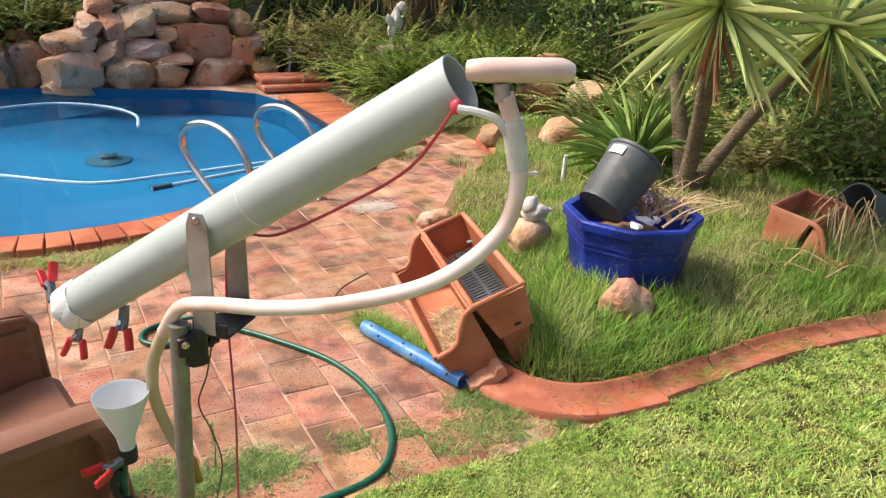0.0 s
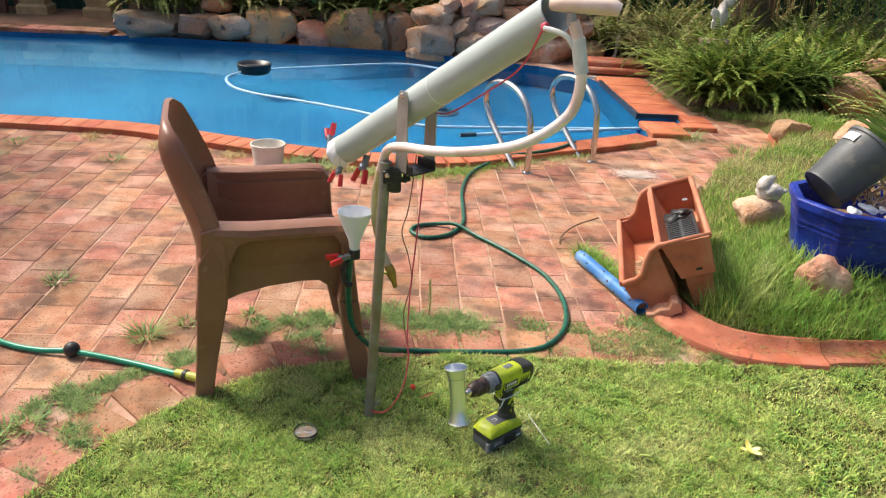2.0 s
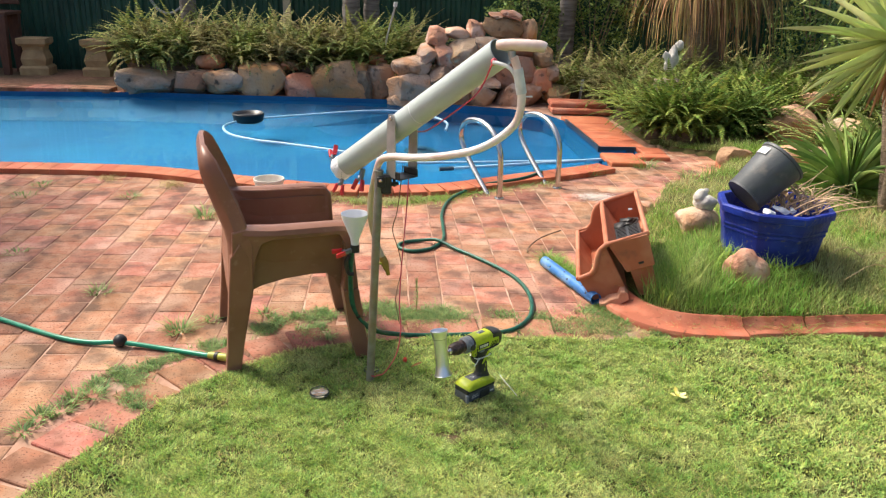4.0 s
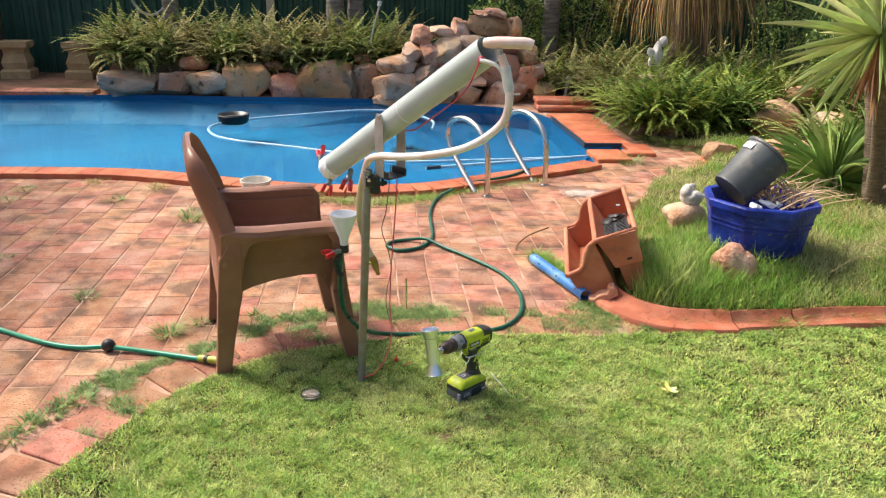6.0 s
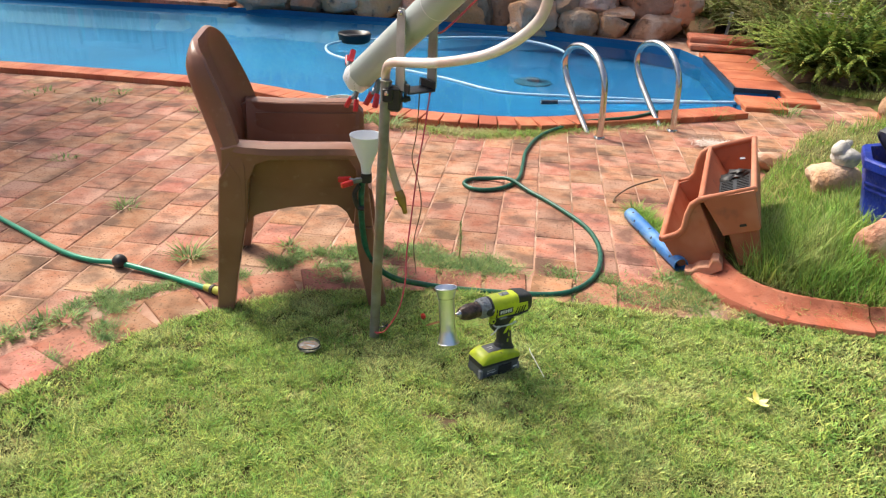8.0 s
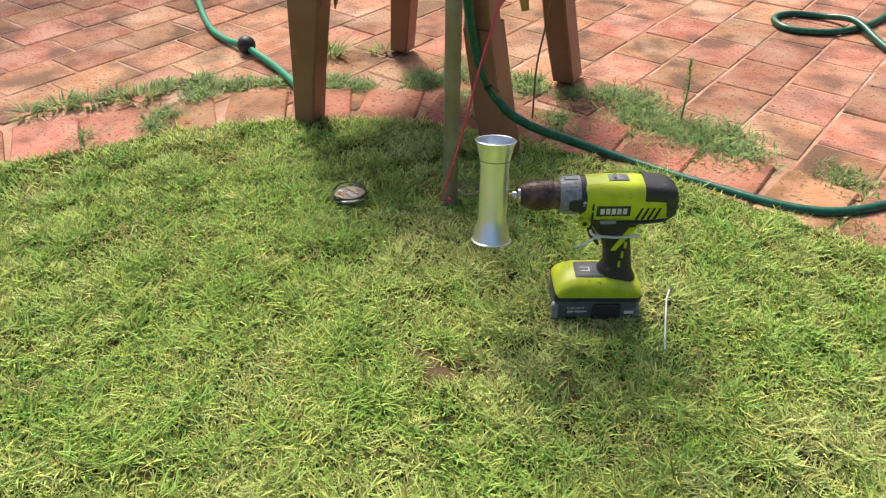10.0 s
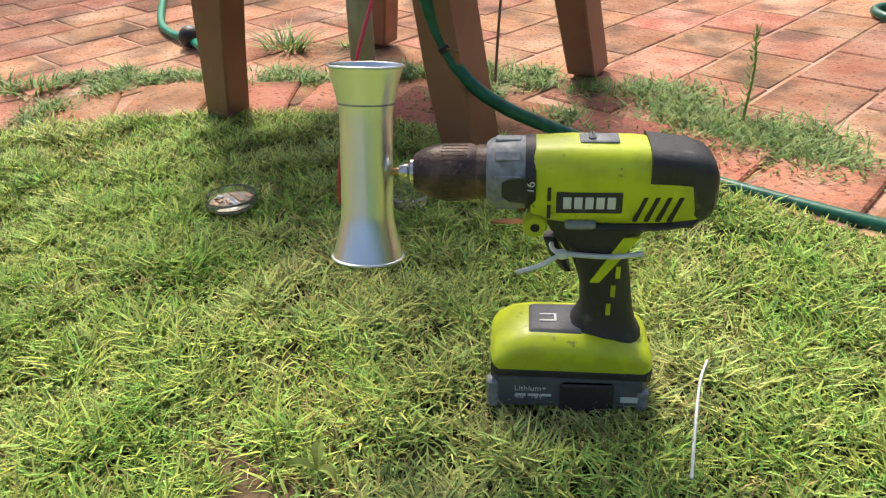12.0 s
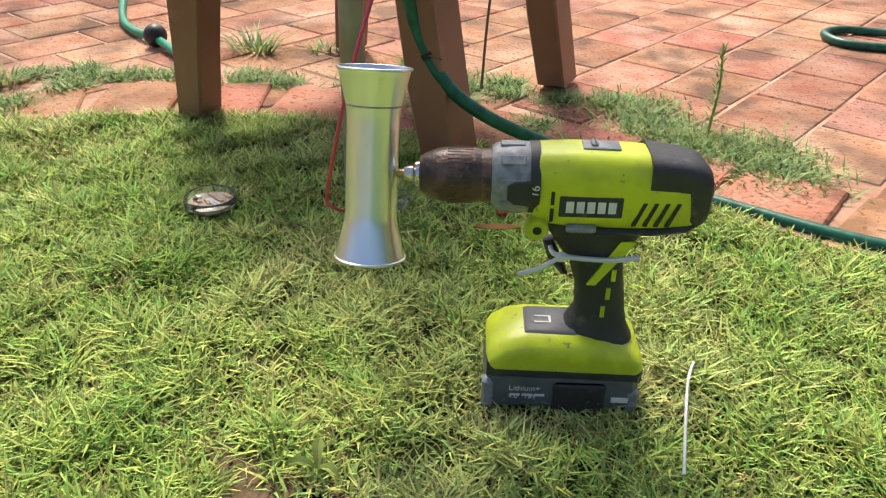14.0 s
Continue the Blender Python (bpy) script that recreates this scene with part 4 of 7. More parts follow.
# ---- drill ----
def drill(m):
    top = thing("cordless_drill", "lime green and black cordless drill standing on its battery", "drill", m)
    bat = [(-0.066, 0.012), (0.074, 0.012), (0.08, 0.02), (0.078, 0.055), (-0.066, 0.057), (-0.07, 0.03)]
    b = part("battery", Geo().prism(bat, -0.038, 0.038, 0.006), M["drill_grey"], top, "dark grey slide-on battery pack")
    part("battery_rim", Geo().prism([(-0.068, 0.05), (0.08, 0.047), (0.081, 0.0625), (-0.068, 0.0665)], -0.0395, 0.0395, 0.005), M["drill_dark"], top)
    part("latch", Geo().box((0.022, -0.0385, 0.030), (0.05, 0.006, 0.034), 0.003), M["drill_dark"], b, "black release latch")
    part("battery_foot", Geo().box((-0.066, -0.032, 0.03), (0.012, 0.014, 0.034), 0.003), M["clutch"], b)
    part("battery_foot", Geo().box((0.074, -0.032, 0.026), (0.012, 0.014, 0.026), 0.003), M["clutch"], b)
    base = [(-0.066, 0.065), (0.078, 0.061), (0.082, 0.066), (0.079, 0.074), (0.068, 0.082), (0.045, 0.089), (0.02, 0.0925), (-0.03, 0.0935), (-0.05, 0.089), (-0.064, 0.079), (-0.069, 0.07)]
    g = Geo()
    n = len(base)
    rings = []
    for t, sc in ((-0.0398, 0.5), (-0.0392, 0.66), (-0.036, 0.82), (-0.0235, 1.0), (0.0235, 1.0), (0.036, 0.82), (0.0392, 0.66), (0.0398, 0.5)):
        rings.append([(0.005 + (p[0] - 0.005) * (0.84 + sc * 0.16), t, 0.06 + (p[1] - 0.06) * sc) for p in base])
    g.loft(rings)
    part("foot_shell", g, M["lime"], top, "lime green foot of the handle")
    part("foot_pad", Geo().box((-0.008, 0, 0.0925), (0.05, 0.046, 0.006), 0.003), M["drill_grey"], top, "grey rubber pad")
    part("magnet_mark", Geo().box((-0.016, -0.007, 0.0958), (0.014, 0.0022, 0.001)).box((-0.016, 0.003, 0.0958), (0.014, 0.0022, 0.001)).box((-0.008, -0.002, 0.0958), (0.0022, 0.012, 0.001)), M["print_white"], top)
    rings = []
    for z, a0, a1, w in ((0.084, -0.002, 0.072, 0.028), (0.096, 0.006, 0.066, 0.022), (0.112, 0.014, 0.062, 0.0185), (0.14, 0.012, 0.058, 0.018), (0.165, 0.004, 0.054, 0.0185), (0.182, -0.008, 0.056, 0.02), (0.2, -0.02, 0.07, 0.022), (0.214, -0.022, 0.075, 0.022)):
        c, h = (a0 + a1) / 2, (a1 - a0) / 2
        rings.append([(c + h * math.copysign(abs(math.cos(q)) ** 0.7, math.cos(q)), w * math.copysign(abs(math.sin(q)) ** 0.7, math.sin(q)), z) for q in np.linspace(0, 2 * math.pi, 20, endpoint=False)])
    grip = part("grip", Geo().loft(rings), M["drill_dark"], top, "black rubber grip")
    part("trigger", Geo().prism([(-0.022, 0.186), (-0.012, 0.186), (0.004, 0.15), (-0.002, 0.15), (-0.016, 0.168)], -0.009, 0.009, 0.003), M["drill_dark"], top)
    part("grip_stripe", Geo().prism([(0.02, 0.148), (0.028, 0.148), (0.06, 0.194), (0.046, 0.194)], -0.0206, -0.018), M["lime"], grip, "lime green stripe", False)
    for k in range(3):
        part("grip_inset", Geo().box((0.044 - 0.003 * k, -0.0186, 0.158 - 0.02 * k), (0.004, 0.002, 0.012)), M["lime"], grip)
    # motor housing, lofted along the axis
    rings = []
    for a, z0, z1, w in ((-0.034, 0.214, 0.272, 0.027), (-0.03, 0.209, 0.2755, 0.0295), (0.0, 0.205, 0.277, 0.0305), (0.05, 0.204, 0.276, 0.0305), (0.085, 0.205, 0.272, 0.030), (0.104, 0.207, 0.268, 0.029), (0.112, 0.213, 0.262, 0.026), (0.116, 0.222, 0.252, 0.02)):
        c, h = (z0 + z1) / 2, (z1 - z0) / 2
        rings.append([(a, w * math.copysign(abs(math.cos(q)) ** 0.62, math.cos(q)), c + h * math.copysign(abs(math.sin(q)) ** 0.62, math.sin(q))) for q in np.linspace(0, 2 * math.pi, 28, endpoint=False)])
    body = part("motor_housing", Geo().loft(rings), M["lime"], top, "lime green motor housing")
    cap = []
    for a, z0, z1, w in ((0.062, 0.241, 0.2762, 0.0309), (0.096, 0.240, 0.2712, 0.0303), (0.1, 0.211, 0.2706, 0.0301), (0.108, 0.208, 0.2682, 0.0290), (0.115, 0.213, 0.2625, 0.0262), (0.119, 0.223, 0.253, 0.019)):
        c, h = (z0 + z1) / 2, (z1 - z0) / 2
        cap.append([(a, w * math.copysign(abs(math.cos(q)) ** 0.5, math.cos(q)), c + h * math.copysign(abs(math.sin(q)) ** 0.55, math.sin(q))) for q in np.linspace(0, 2 * math.pi, 24, endpoint=False)])
    part("rear_cap", Geo().loft(cap), M["drill_dark"], top, "black rubber rear cap")
    low = []
    for a, z0, z1, w in ((0.02, 0.199, 0.212, 0.027), (0.07, 0.200, 0.213, 0.0285), (0.1, 0.203, 0.219, 0.028), (0.112, 0.209, 0.227, 0.022)):
        c, h = (z0 + z1) / 2, (z1 - z0) / 2
        low.append([(a, w * math.cos(q), c + h * math.sin(q)) for q in np.linspace(0, 2 * math.pi, 20, endpoint=False)])
    part("rear_underside", Geo().loft(low), M["drill_dark"], top)
    part("badge", Geo().box((0.014, -0.0300, 0.2325), (0.054, 0.002, 0.0195), 0.0008), M["drill_dark"], body, "black badge with plain pale bars")
    for k in range(5):
        part("badge_bar", Geo().box((-0.004 + 0.009 * k, -0.0312, 0.2325), (0.0066, 0.0012, 0.0105)), M["print_white"], body, smooth=False)
    for k in range(4):
        part("vent_slot", Geo().prism([(0.0, -0.011), (0.0035, -0.011), (0.0115, 0.011), (0.008, 0.011)], -0.0309, -0.0285), M["black"], body, smooth=False).matrix_basis = pose(0.05 + 0.0095 * k, 0, 0.2265)
    for k in range(2):
        part("vent_slot", Geo().box((-0.019, -0.0295, 0.240 - 0.016 * k), (0.003, 0.003, 0.012)), M["black"], body, smooth=False)
    part("screw_boss", Geo().lathe([(0.004, 0.006), (0.009, 0.006), (0.0105, 0.003), (0.0105, -0.006)], 16, pose(-0.03, -0.024, 0.208, 90, 0, 0)), M["lime"], body)
    part("screw_hole", Geo().lathe([(0, 0.0045), (0.005, 0.0045)], 12, pose(-0.03, -0.0243, 0.208, 90, 0, 0)), M["black"], body)
    part("direction_switch", Geo().box((0.008, -0.0265, 0.210), (0.026, 0.008, 0.008), 0.002), M["clutch"], body, "grey direction switch")
    part("gear_switch", Geo().box((0.022, 0, 0.2768), (0.032, 0.018, 0.003), 0.001).box((0.016, 0, 0.2785), (0.006, 0.012, 0.007), 0.002), M["clutch"], body, "grey gear slider on top")
    ax = pose(0, 0, 0.246, 0, -90, 0)
    part("clutch_ring", Geo().lathe([(0.0, 0.031), (0.0285, 0.031), (0.031, 0.036), (0.031, 0.046), (0.0295, 0.066), (0.026, 0.071), (0.0, 0.071)], 32, ax), M["clutch"], top, "worn grey clutch ring")
    part("clutch_band", Geo().lathe([(0.0, 0.030), (0.0318, 0.030), (0.0318, 0.0385), (0.0, 0.0385)], 32, ax), M["drill_dark"], top)
    for k in range(9):
        a = k * 40
        part("clutch_rib", Geo().box((0.0302, 0, 0.053), (0.003, 0.009, 0.022), 0.001, ax @ pose(0, 0, 0, 0, 0, a)), M["clutch"], top)
    f1 = bpy.data.curves.new("clutch_number", "FONT")
    f1.body, f1.size, f1.extrude = "16", 0.011, 0.0003
    f1.align_x, f1.align_y = "CENTER", "CENTER"
    t1 = new("clutch_number", f1)
    t1.parent = top
    f1.materials.append(M["print_white"])
    t1.matrix_basis = pose(-0.0345, -0.0323, 0.247, 90, 0, 0) @ pose(0, 0, 0, 0, 0, 82)
    part("clutch_tab", Geo().prism([(-0.037, 0.2325), (-0.052, 0.2345), (-0.058, 0.239), (-0.058, 0.251), (-0.052, 0.2545), (-0.037, 0.2555)], -0.0332, -0.028), M["drill_dark"], top, "black numbered tab of the clutch", False)
    for k in range(3):
        part("battery_mark", Geo().box((-0.04 + 0.012 * k, -0.0385, 0.031), (0.01, 0.0012, 0.0022)), M["print_white"], b, smooth=False)
    f2 = bpy.data.curves.new("battery_text", "FONT")
    f2.body, f2.size, f2.extrude = "Lithium+", 0.0085, 0.0002
    t2 = new("battery_text", f2)
    t2.parent = b
    f2.materials.append(M["print_white"])
    t2.matrix_basis = pose(-0.046, -0.0384, 0.036, 90, 0, 0)
    f3 = bpy.data.curves.new("battery_text", "FONT")
    f3.body, f3.size, f3.extrude = "4.0   18V", 0.0075, 0.0002
    t3 = new("battery_text", f3)
    t3.parent = b
    f3.materials.append(M["print_white"])
    t3.matrix_basis = pose(-0.046, -0.0384, 0.0265, 90, 0, 0)
    part("battery_mark", Geo().box((0.062, -0.0385, 0.028), (0.016, 0.0012, 0.006)), M["print_white"], b, smooth=False)
    prof = [(0.0125, 0.134), (0.0155, 0.1335), (0.0195, 0.127), (0.0232, 0.117), (0.0245, 0.107), (0.0245, 0.085), (0.0225, 0.08), (0.0235, 0.078), (0.0235, 0.07), (0.0, 0.07)]
    ch = part("chuck", Geo().lathe([(0.0, 0.134)] + prof, 32, ax), M["chuck"], top, "worn brown black keyless chuck")
    part("nose", Geo().lathe([(0.0, 0.1475), (0.0055, 0.1475), (0.0068, 0.145), (0.0075, 0.14), (0.0115, 0.137), (0.0122, 0.1335)], 24, ax), M["steel"], top, "steel jaws of the chuck")
    for k in range(36):
        part("chuck_rib", Geo().box((0.0245, 0, 0.098), (0.0006, 0.0016, 0.022), 0, ax @ pose(0, 0, 0, 0, 0, k * 10)), M["chuck"], ch, smooth=False)
    part("bit", Geo().lathe([(0.0, 0.16), (0.0024, 0.16), (0.0034, 0.1565), (0.0034, 0.14), (0, 0.14)], 12, ax), M["brass"], top, "brass tipped bit")
    tie = Geo().tube([(0.064, -0.0195, 0.178), (0.04, -0.022, 0.176), (0.01, -0.0235, 0.178), (-0.012, -0.02, 0.18), (-0.014, 0.0, 0.181), (-0.008, 0.019, 0.18), (0.03, 0.0235, 0.178), (0.064, 0.018, 0.178)], 0.0024, 6)
    zt = part("cable_tie", tie, M["zip_tie"], top, "pale nylon cable tie round the grip")
    part("tie_tail", Geo().tube([(-0.006, -0.023, 0.179), (-0.025, -0.035, 0.174), (-0.045, -0.042, 0.171)], 0.0022, 6), M["zip_tie"], zt)
    part("tie_head", Geo().box((-0.006, -0.024, 0.179), (0.01, 0.007, 0.009), 0.002), M["zip_tie"], zt)
    return top


DR = pose(0.395, -0.109, 0.0, 0, 0, 38.7)
drill(DR @ Matrix.Scale(0.975, 4))
spool = thing("chrome_drum", "polished chrome drum with flared open ends on the drill bit", "drum", DR @ pose(-0.172, 0.004, 0.245, -13, 2, 0))
prof = [(0.031, 0.082), (0.0285, 0.072), (0.0235, 0.05), (0.0225, 0.04), (0.0225, -0.04), (0.0235, -0.05), (0.0285, -0.072), (0.031, -0.082),
        (0.030, -0.082), (0.0275, -0.072), (0.0222, -0.05), (0.0214, -0.04), (0.0214, 0.04), (0.0222, 0.05), (0.0275, 0.072), (0.030, 0.082)]
part("shell", Geo().lathe(prof, 48, closed=True), M["chrome"], spool)
for s in (-1, 1):
    part("rim", Geo().lathe([(0.0312 + 0.0012 * math.cos(q), s * 0.082 + 0.0012 * math.sin(q)) for q in np.linspace(0, 2 * math.pi, 8, endpoint=False)], 40, closed=True), M["chrome"], spool)
part("seam_ring", Geo().lathe([(0.0226, 0.051), (0.0243, 0.051), (0.0243, 0.0525), (0.0226, 0.0525)], 40, closed=True), M["clutch"], spool)

# small things on the lawn
puck = thing("glass_jar_lid", "round clear jar lid with dried bits lying in grass", "lid", pose(-0.186, -0.11, 0.018))
part("disc", Geo().lathe([(0.0, 0.002), (0.031, 0.002), (0.032, 0.006), (0.0, 0.007)], 32), M["jar"], puck, "dried bits stuck to the bottom")
part("wall", Geo().lathe([(0.0, 0.0), (0.033, 0.0), (0.0365, 0.003), (0.0375, 0.012), (0.0355, 0.016), (0.034, 0.014), (0.033, 0.005), (0.0, 0.004)], 36), M["glass"], puck, "clear glass wall")
for k in range(14):
    a, r = rnd.uniform(0, 6.28), rnd.uniform(0, 0.028)
    part("flake", Geo().box((r * math.cos(a), r * math.sin(a), 0.0085), (rnd.uniform(0.006, 0.016), rnd.uniform(0.002, 0.006), 0.002), 0, pose(0, 0, 0, 0, 0, 0)), M["straw"] if k % 3 else M["paper"], puck, smooth=False)
pk2 = thing("glass_jar_lid", "small clear jar lid beside the stake in grass", "lid", pose(0.005, 0.06, 0.018))
part("disc", Geo().lathe([(0.0, 0.0), (0.028, 0.0), (0.03, 0.004), (0.03, 0.014), (0.027, 0.016), (0.026, 0.004), (0.0, 0.004)], 28), M["glass"], pk2)
fl = thing("fallen_flower", "pale yellow fallen flower lying on the lawn", "flower", pose(1.176, -0.167, 0.03, 0, 0, 20))
for k in range(5):
    p = Geo().loft([[(r, w * s, 0.004 + 0.012 * (r / 0.03) ** 2 * (k % 2 + 0.4)) for s in (-1, 0, 1)] for r, w in ((0.002, 0.003), (0.014, 0.009), (0.026, 0.008), (0.034, 0.001))], closed=False)
    part("petal", p, M["petal"], fl).matrix_basis = pose(0, 0, 0, 0, 0, k * 72 + rnd.uniform(-15, 15))
single("white_wire", Geo().tube([(0.505, -0.035, 0.055), (0.512, -0.06, 0.052), (0.53, -0.1, 0.045), (0.555, -0.15, 0.03)], 0.0014, 6), M["zip_tie"], "thin white wire lying in the grass", "wire")
single("fallen_leaf", Geo().loft([[(x, w * s, 0.004 * abs(s)) for s in (-1, 0, 1)] for x, w in ((-0.03, 0.001), (-0.01, 0.006), (0.012, 0.006), (0.03, 0.001))], closed=False), M["orange_leaf"], "curled dry orange leaf in the grass", "leaf", pose(0.185, 0.075, 0.04, 5, 0, 40))
single("bottle_top", Geo().lathe([(0, 0.012), (0.008, 0.012), (0.009, 0), (0, 0)], 14), M["redflower"], "small red plastic cap in the grass", "cap", pose(0.14, 0.15, 0.02, 40, 10, 0))

# ---- right bed: curb, planters, tub, stones ----
def bed_height(x, y):
    """Height of the planted bed."""
    x, y = np.asarray(x, float), np.asarray(y, float)
    e = np.clip((x - 1.25) / 0.7, 0, 1) * np.clip((y - 0.42) / 0.45, 0, 1)
    e *= 1 - 0.85 * np.clip((y - 3.3) / 1.0, 0, 1)
    return 0.02 + 0.10 * e + 0.05 * np.clip((x - 2.2) / 2, 0, 1) * np.clip((4.6 - y) / 0.8, 0, 1) + 0.02 * np.sin(x * 3.1 + 1) * np.cos(y * 2.7) + 0.075 * np.exp(-((x - 1.98) ** 2 + (y - 1.02) ** 2) / 0.2)


gx, gy = np.meshgrid(np.linspace(1.2, 6.5, 54), np.linspace(0.36, 9.2, 89))
keep = inside(gx.reshape(-1), gy.reshape(-1), BED).reshape(gx.shape)
g = Geo()
hz = bed_height(gx, gy)
idx = {}
for j in range(gx.shape[0]):
    for i in range(gx.shape[1]):
        idx[j, i] = len(g.v)
        g.v.append((gx[j, i], gy[j, i], hz[j, i] if keep[j, i] else -0.03))
for j in range(gx.shape[0] - 1):
    for i in range(gx.shape[1] - 1):
        if keep[j, i] or keep[j + 1, i] or keep[j, i + 1] or keep[j + 1, i + 1]:
            g.f.append((idx[j, i], idx[j, i + 1], idx[j + 1, i + 1], idx[j + 1, i]))
bed = single("garden_bed", g, M["bed"], "raised earth bed overgrown with long grass", kind="structure")

CURB = [(1.2, 0.92), (1.2, 0.78), (1.235, 0.64), (1.32, 0.52), (1.47, 0.445), (1.7, 0.42), (2.0, 0.425), (2.4, 0.44), (2.9, 0.39), (3.6, 0.33), (4.6, 0.28), (6.3, 0.2)]
curb = thing("garden_curb", "weathered red painted concrete curb round the bed", "curb", kind="structure")
for a, b in ((0, 5), (5, 6), (6, 8), (8, 10), (10, 12)):
    pts = spline(CURB[a:b + 1] if b < 12 else CURB[a:], 5)
    rings = []
    for i, p in enumerate(pts):
        d = pts[min(i + 1, len(pts) - 1)] - pts[max(i - 1, 0)]
        d /= np.linalg.norm(d)
        nn = np.array((-d[1], d[0]))
        rings.append([(p[0] + nn[0] * (o if a == 0 else 0.75 * o + 0.01), p[1] + nn[1] * (o if a == 0 else 0.75 * o + 0.01), z) for o, z in ((-0.078, -0.02), (-0.08, 0.012), (-0.072, 0.026), (-0.056, 0.032), (-0.02, 0.03), (0.01, 0.034), (0.035, 0.05), (0.052, 0.066), (0.066, 0.066), (0.075, 0.055), (0.08, -0.02))])
    rings[0] = [(v[0] * 0.85 + rings[1][k][0] * 0.15, v[1] * 0.85 + rings[1][k][1] * 0.15, v[2] - 0.006) for k, v in enumerate(rings[0])]
    part("curb_piece", Geo().loft(rings), M["curb"], curb)
single("curb_back", Geo().loft([[(p[0] + q[0], p[1] + q[1], q[2]) for q in ((-0.06, -0.06, -0.02), (-0.06, -0.06, 0.06), (0.06, 0.06, 0.075), (0.06, 0.06, -0.02))] for p in spline([(2.55, 3.05), (2.75, 3.2), (2.92, 3.45), (3.0, 3.8)], 4)]), M["curb"], "red concrete curb stub in long grass", kind="structure")


def planter(label, length, m, inner):
    """Stepped double trough moulded in one: profile in x and z, pushed along y."""
    top = thing("stepped_planter", label, "planter", m, "stepped terracotta planters")
    hl = length / 2
    low_end = [(-0.192, -0.135), (-0.13, -0.128), (-0.098, -0.108), (-0.07, -0.05), (-0.045, -0.015), (-0.016, -0.004), (0.012, -0.275), (-0.155, -0.268)]
    high_end = [(-0.012, 0.0), (0.192, 0.0), (0.184, -0.165), (0.045, -0.165), (0.004, -0.012)]
    for s in (-1, 1):
        part("end_panel", Geo().prism(low_end, s * (hl - 0.008) - 0.006, s * (hl - 0.008) + 0.006, 0.002), M["terracotta"], top)
        part("end_panel", Geo().prism(high_end, s * (hl + 0.004) - 0.006, s * (hl + 0.004) + 0.006, 0.002), M["terracotta"], top)
    for nm, a, b in (("front_wall", (-0.19, -0.135), (-0.152, -0.266)), ("trough_floor", (-0.155, -0.266), (0.02, -0.272)), ("back_wall", (0.016, -0.274), (-0.02, -0.01)), ("trough_floor", (0.045, -0.162), (0.184, -0.162)),
                     ("back_wall", (0.19, 0.0), (0.183, -0.164)), ("front_wall", (0.0, -0.006), (0.047, -0.16))):
        d = np.array(b) - np.array(a)
        nn = np.array((-d[1], d[0])) / np.linalg.norm(d) * 0.004
        part(nm, Geo().prism([tuple(a + nn), tuple(b + nn), tuple(b - nn), tuple(a - nn)], -hl + 0.006, hl - 0.006), M["terracotta"], top)
    rim = [(-0.192, -0.135), (-0.13, -0.128), (-0.098, -0.108), (-0.07, -0.05), (-0.045, -0.015), (-0.01, 0.0), (0.192, 0.0)]
    pts = [(p[0], -hl, p[1]) for p in rim] + [(p[0], hl, p[1]) for p in reversed(rim)]
    part("rim", Geo().tube(pts + [pts[0]], 0.0135, 10, smooth=False), M["terracotta"], top)
    part("divider_rim", Geo().tube([(-0.006, -hl, 0), (-0.006, hl, 0)], 0.011, 8, smooth=False), M["terracotta"], top)
    part("drain_slot", Geo().box((0.125, -hl - 0.0095, -0.135), (0.026, 0.004, 0.012), 0.004), M["black"], top, "dark drain slot")
    if inner:
        part("soil_fill", rock_geo(5, 0.07, hl * 0.9, 0.02, 3, 0.2), M["soil_and_shade"], top).matrix_basis = pose(-0.07, 0, -0.235)
    return top


PL1 = pose(1.21, 1.113, 0.319, 1.1, -22.1, -13.3) @ Matrix.Scale(0.98, 4)
pl = planter("terracotta stepped double planter trough with a broken foot", 0.72, PL1, False)
part("broken_lip", Geo().prism([(-0.13, -0.285), (-0.125, -0.262), (-0.1, -0.27), (-0.07, -0.258), (-0.03, -0.262), (-0.01, -0.235), (0.012, -0.24), (0.022, -0.262), (0.018, -0.288), (-0.03, -0.3), (-0.08, -0.294)], -0.425, -0.352, 0.004), M["chipped"], pl, "pale broken clay edge")
part("support_foot", Geo().prism([(0.06, -0.17), (0.175, -0.17), (0.16, -0.34), (0.07, -0.32)], -0.33, -0.22, 0.006), M["terracotta"], pl)
tr = thing("seed_tray", "dark grey slotted plastic seed tray inside the planter", "tray", PL1 @ pose(0.095, -0.05, -0.095))
part("base", Geo().box((0, 0, 0), (0.14, 0.5, 0.01), 0.004), M["tray"], tr)
for j in range(16):
    for i in range(2):
        part("slot", Geo().box((-0.032 + i * 0.064, -0.19 + j * 0.022, 0.006), (0.05, 0.006, 0.004)), M["black"], tr, smooth=False)
part("torn_film", rock_geo(8, 0.05, 0.06, 0.02, 3, 0.5), M["black"], tr, "crumpled black film").matrix_basis = pose(0.0, 0.19, 0.015)
part("label_scrap", Geo().box((0.03, 0.2, 0.02), (0.022, 0.014, 0.003), 0, pose(0, 0, 0, 20, 10, 0)), M["clutch"], tr, "grey plastic scrap")
n = 1100
bb = np.stack([RNG.uniform(-0.13, -0.02, n), RNG.uniform(-0.27, 0.1, n), np.full(n, -0.255)], 1)
st = blades("straw_litter", bb, RNG.uniform(0.004, 0.03, n), RNG.uniform(0.003, 0.007, n), RNG.uniform(0.02, 0.07, n), RNG.uniform(0, 6.28, n), M["straw"])
st.matrix_basis = PL1
tagged(st, "dry straw litter in the low planter trough", "litter", "", "stuff")

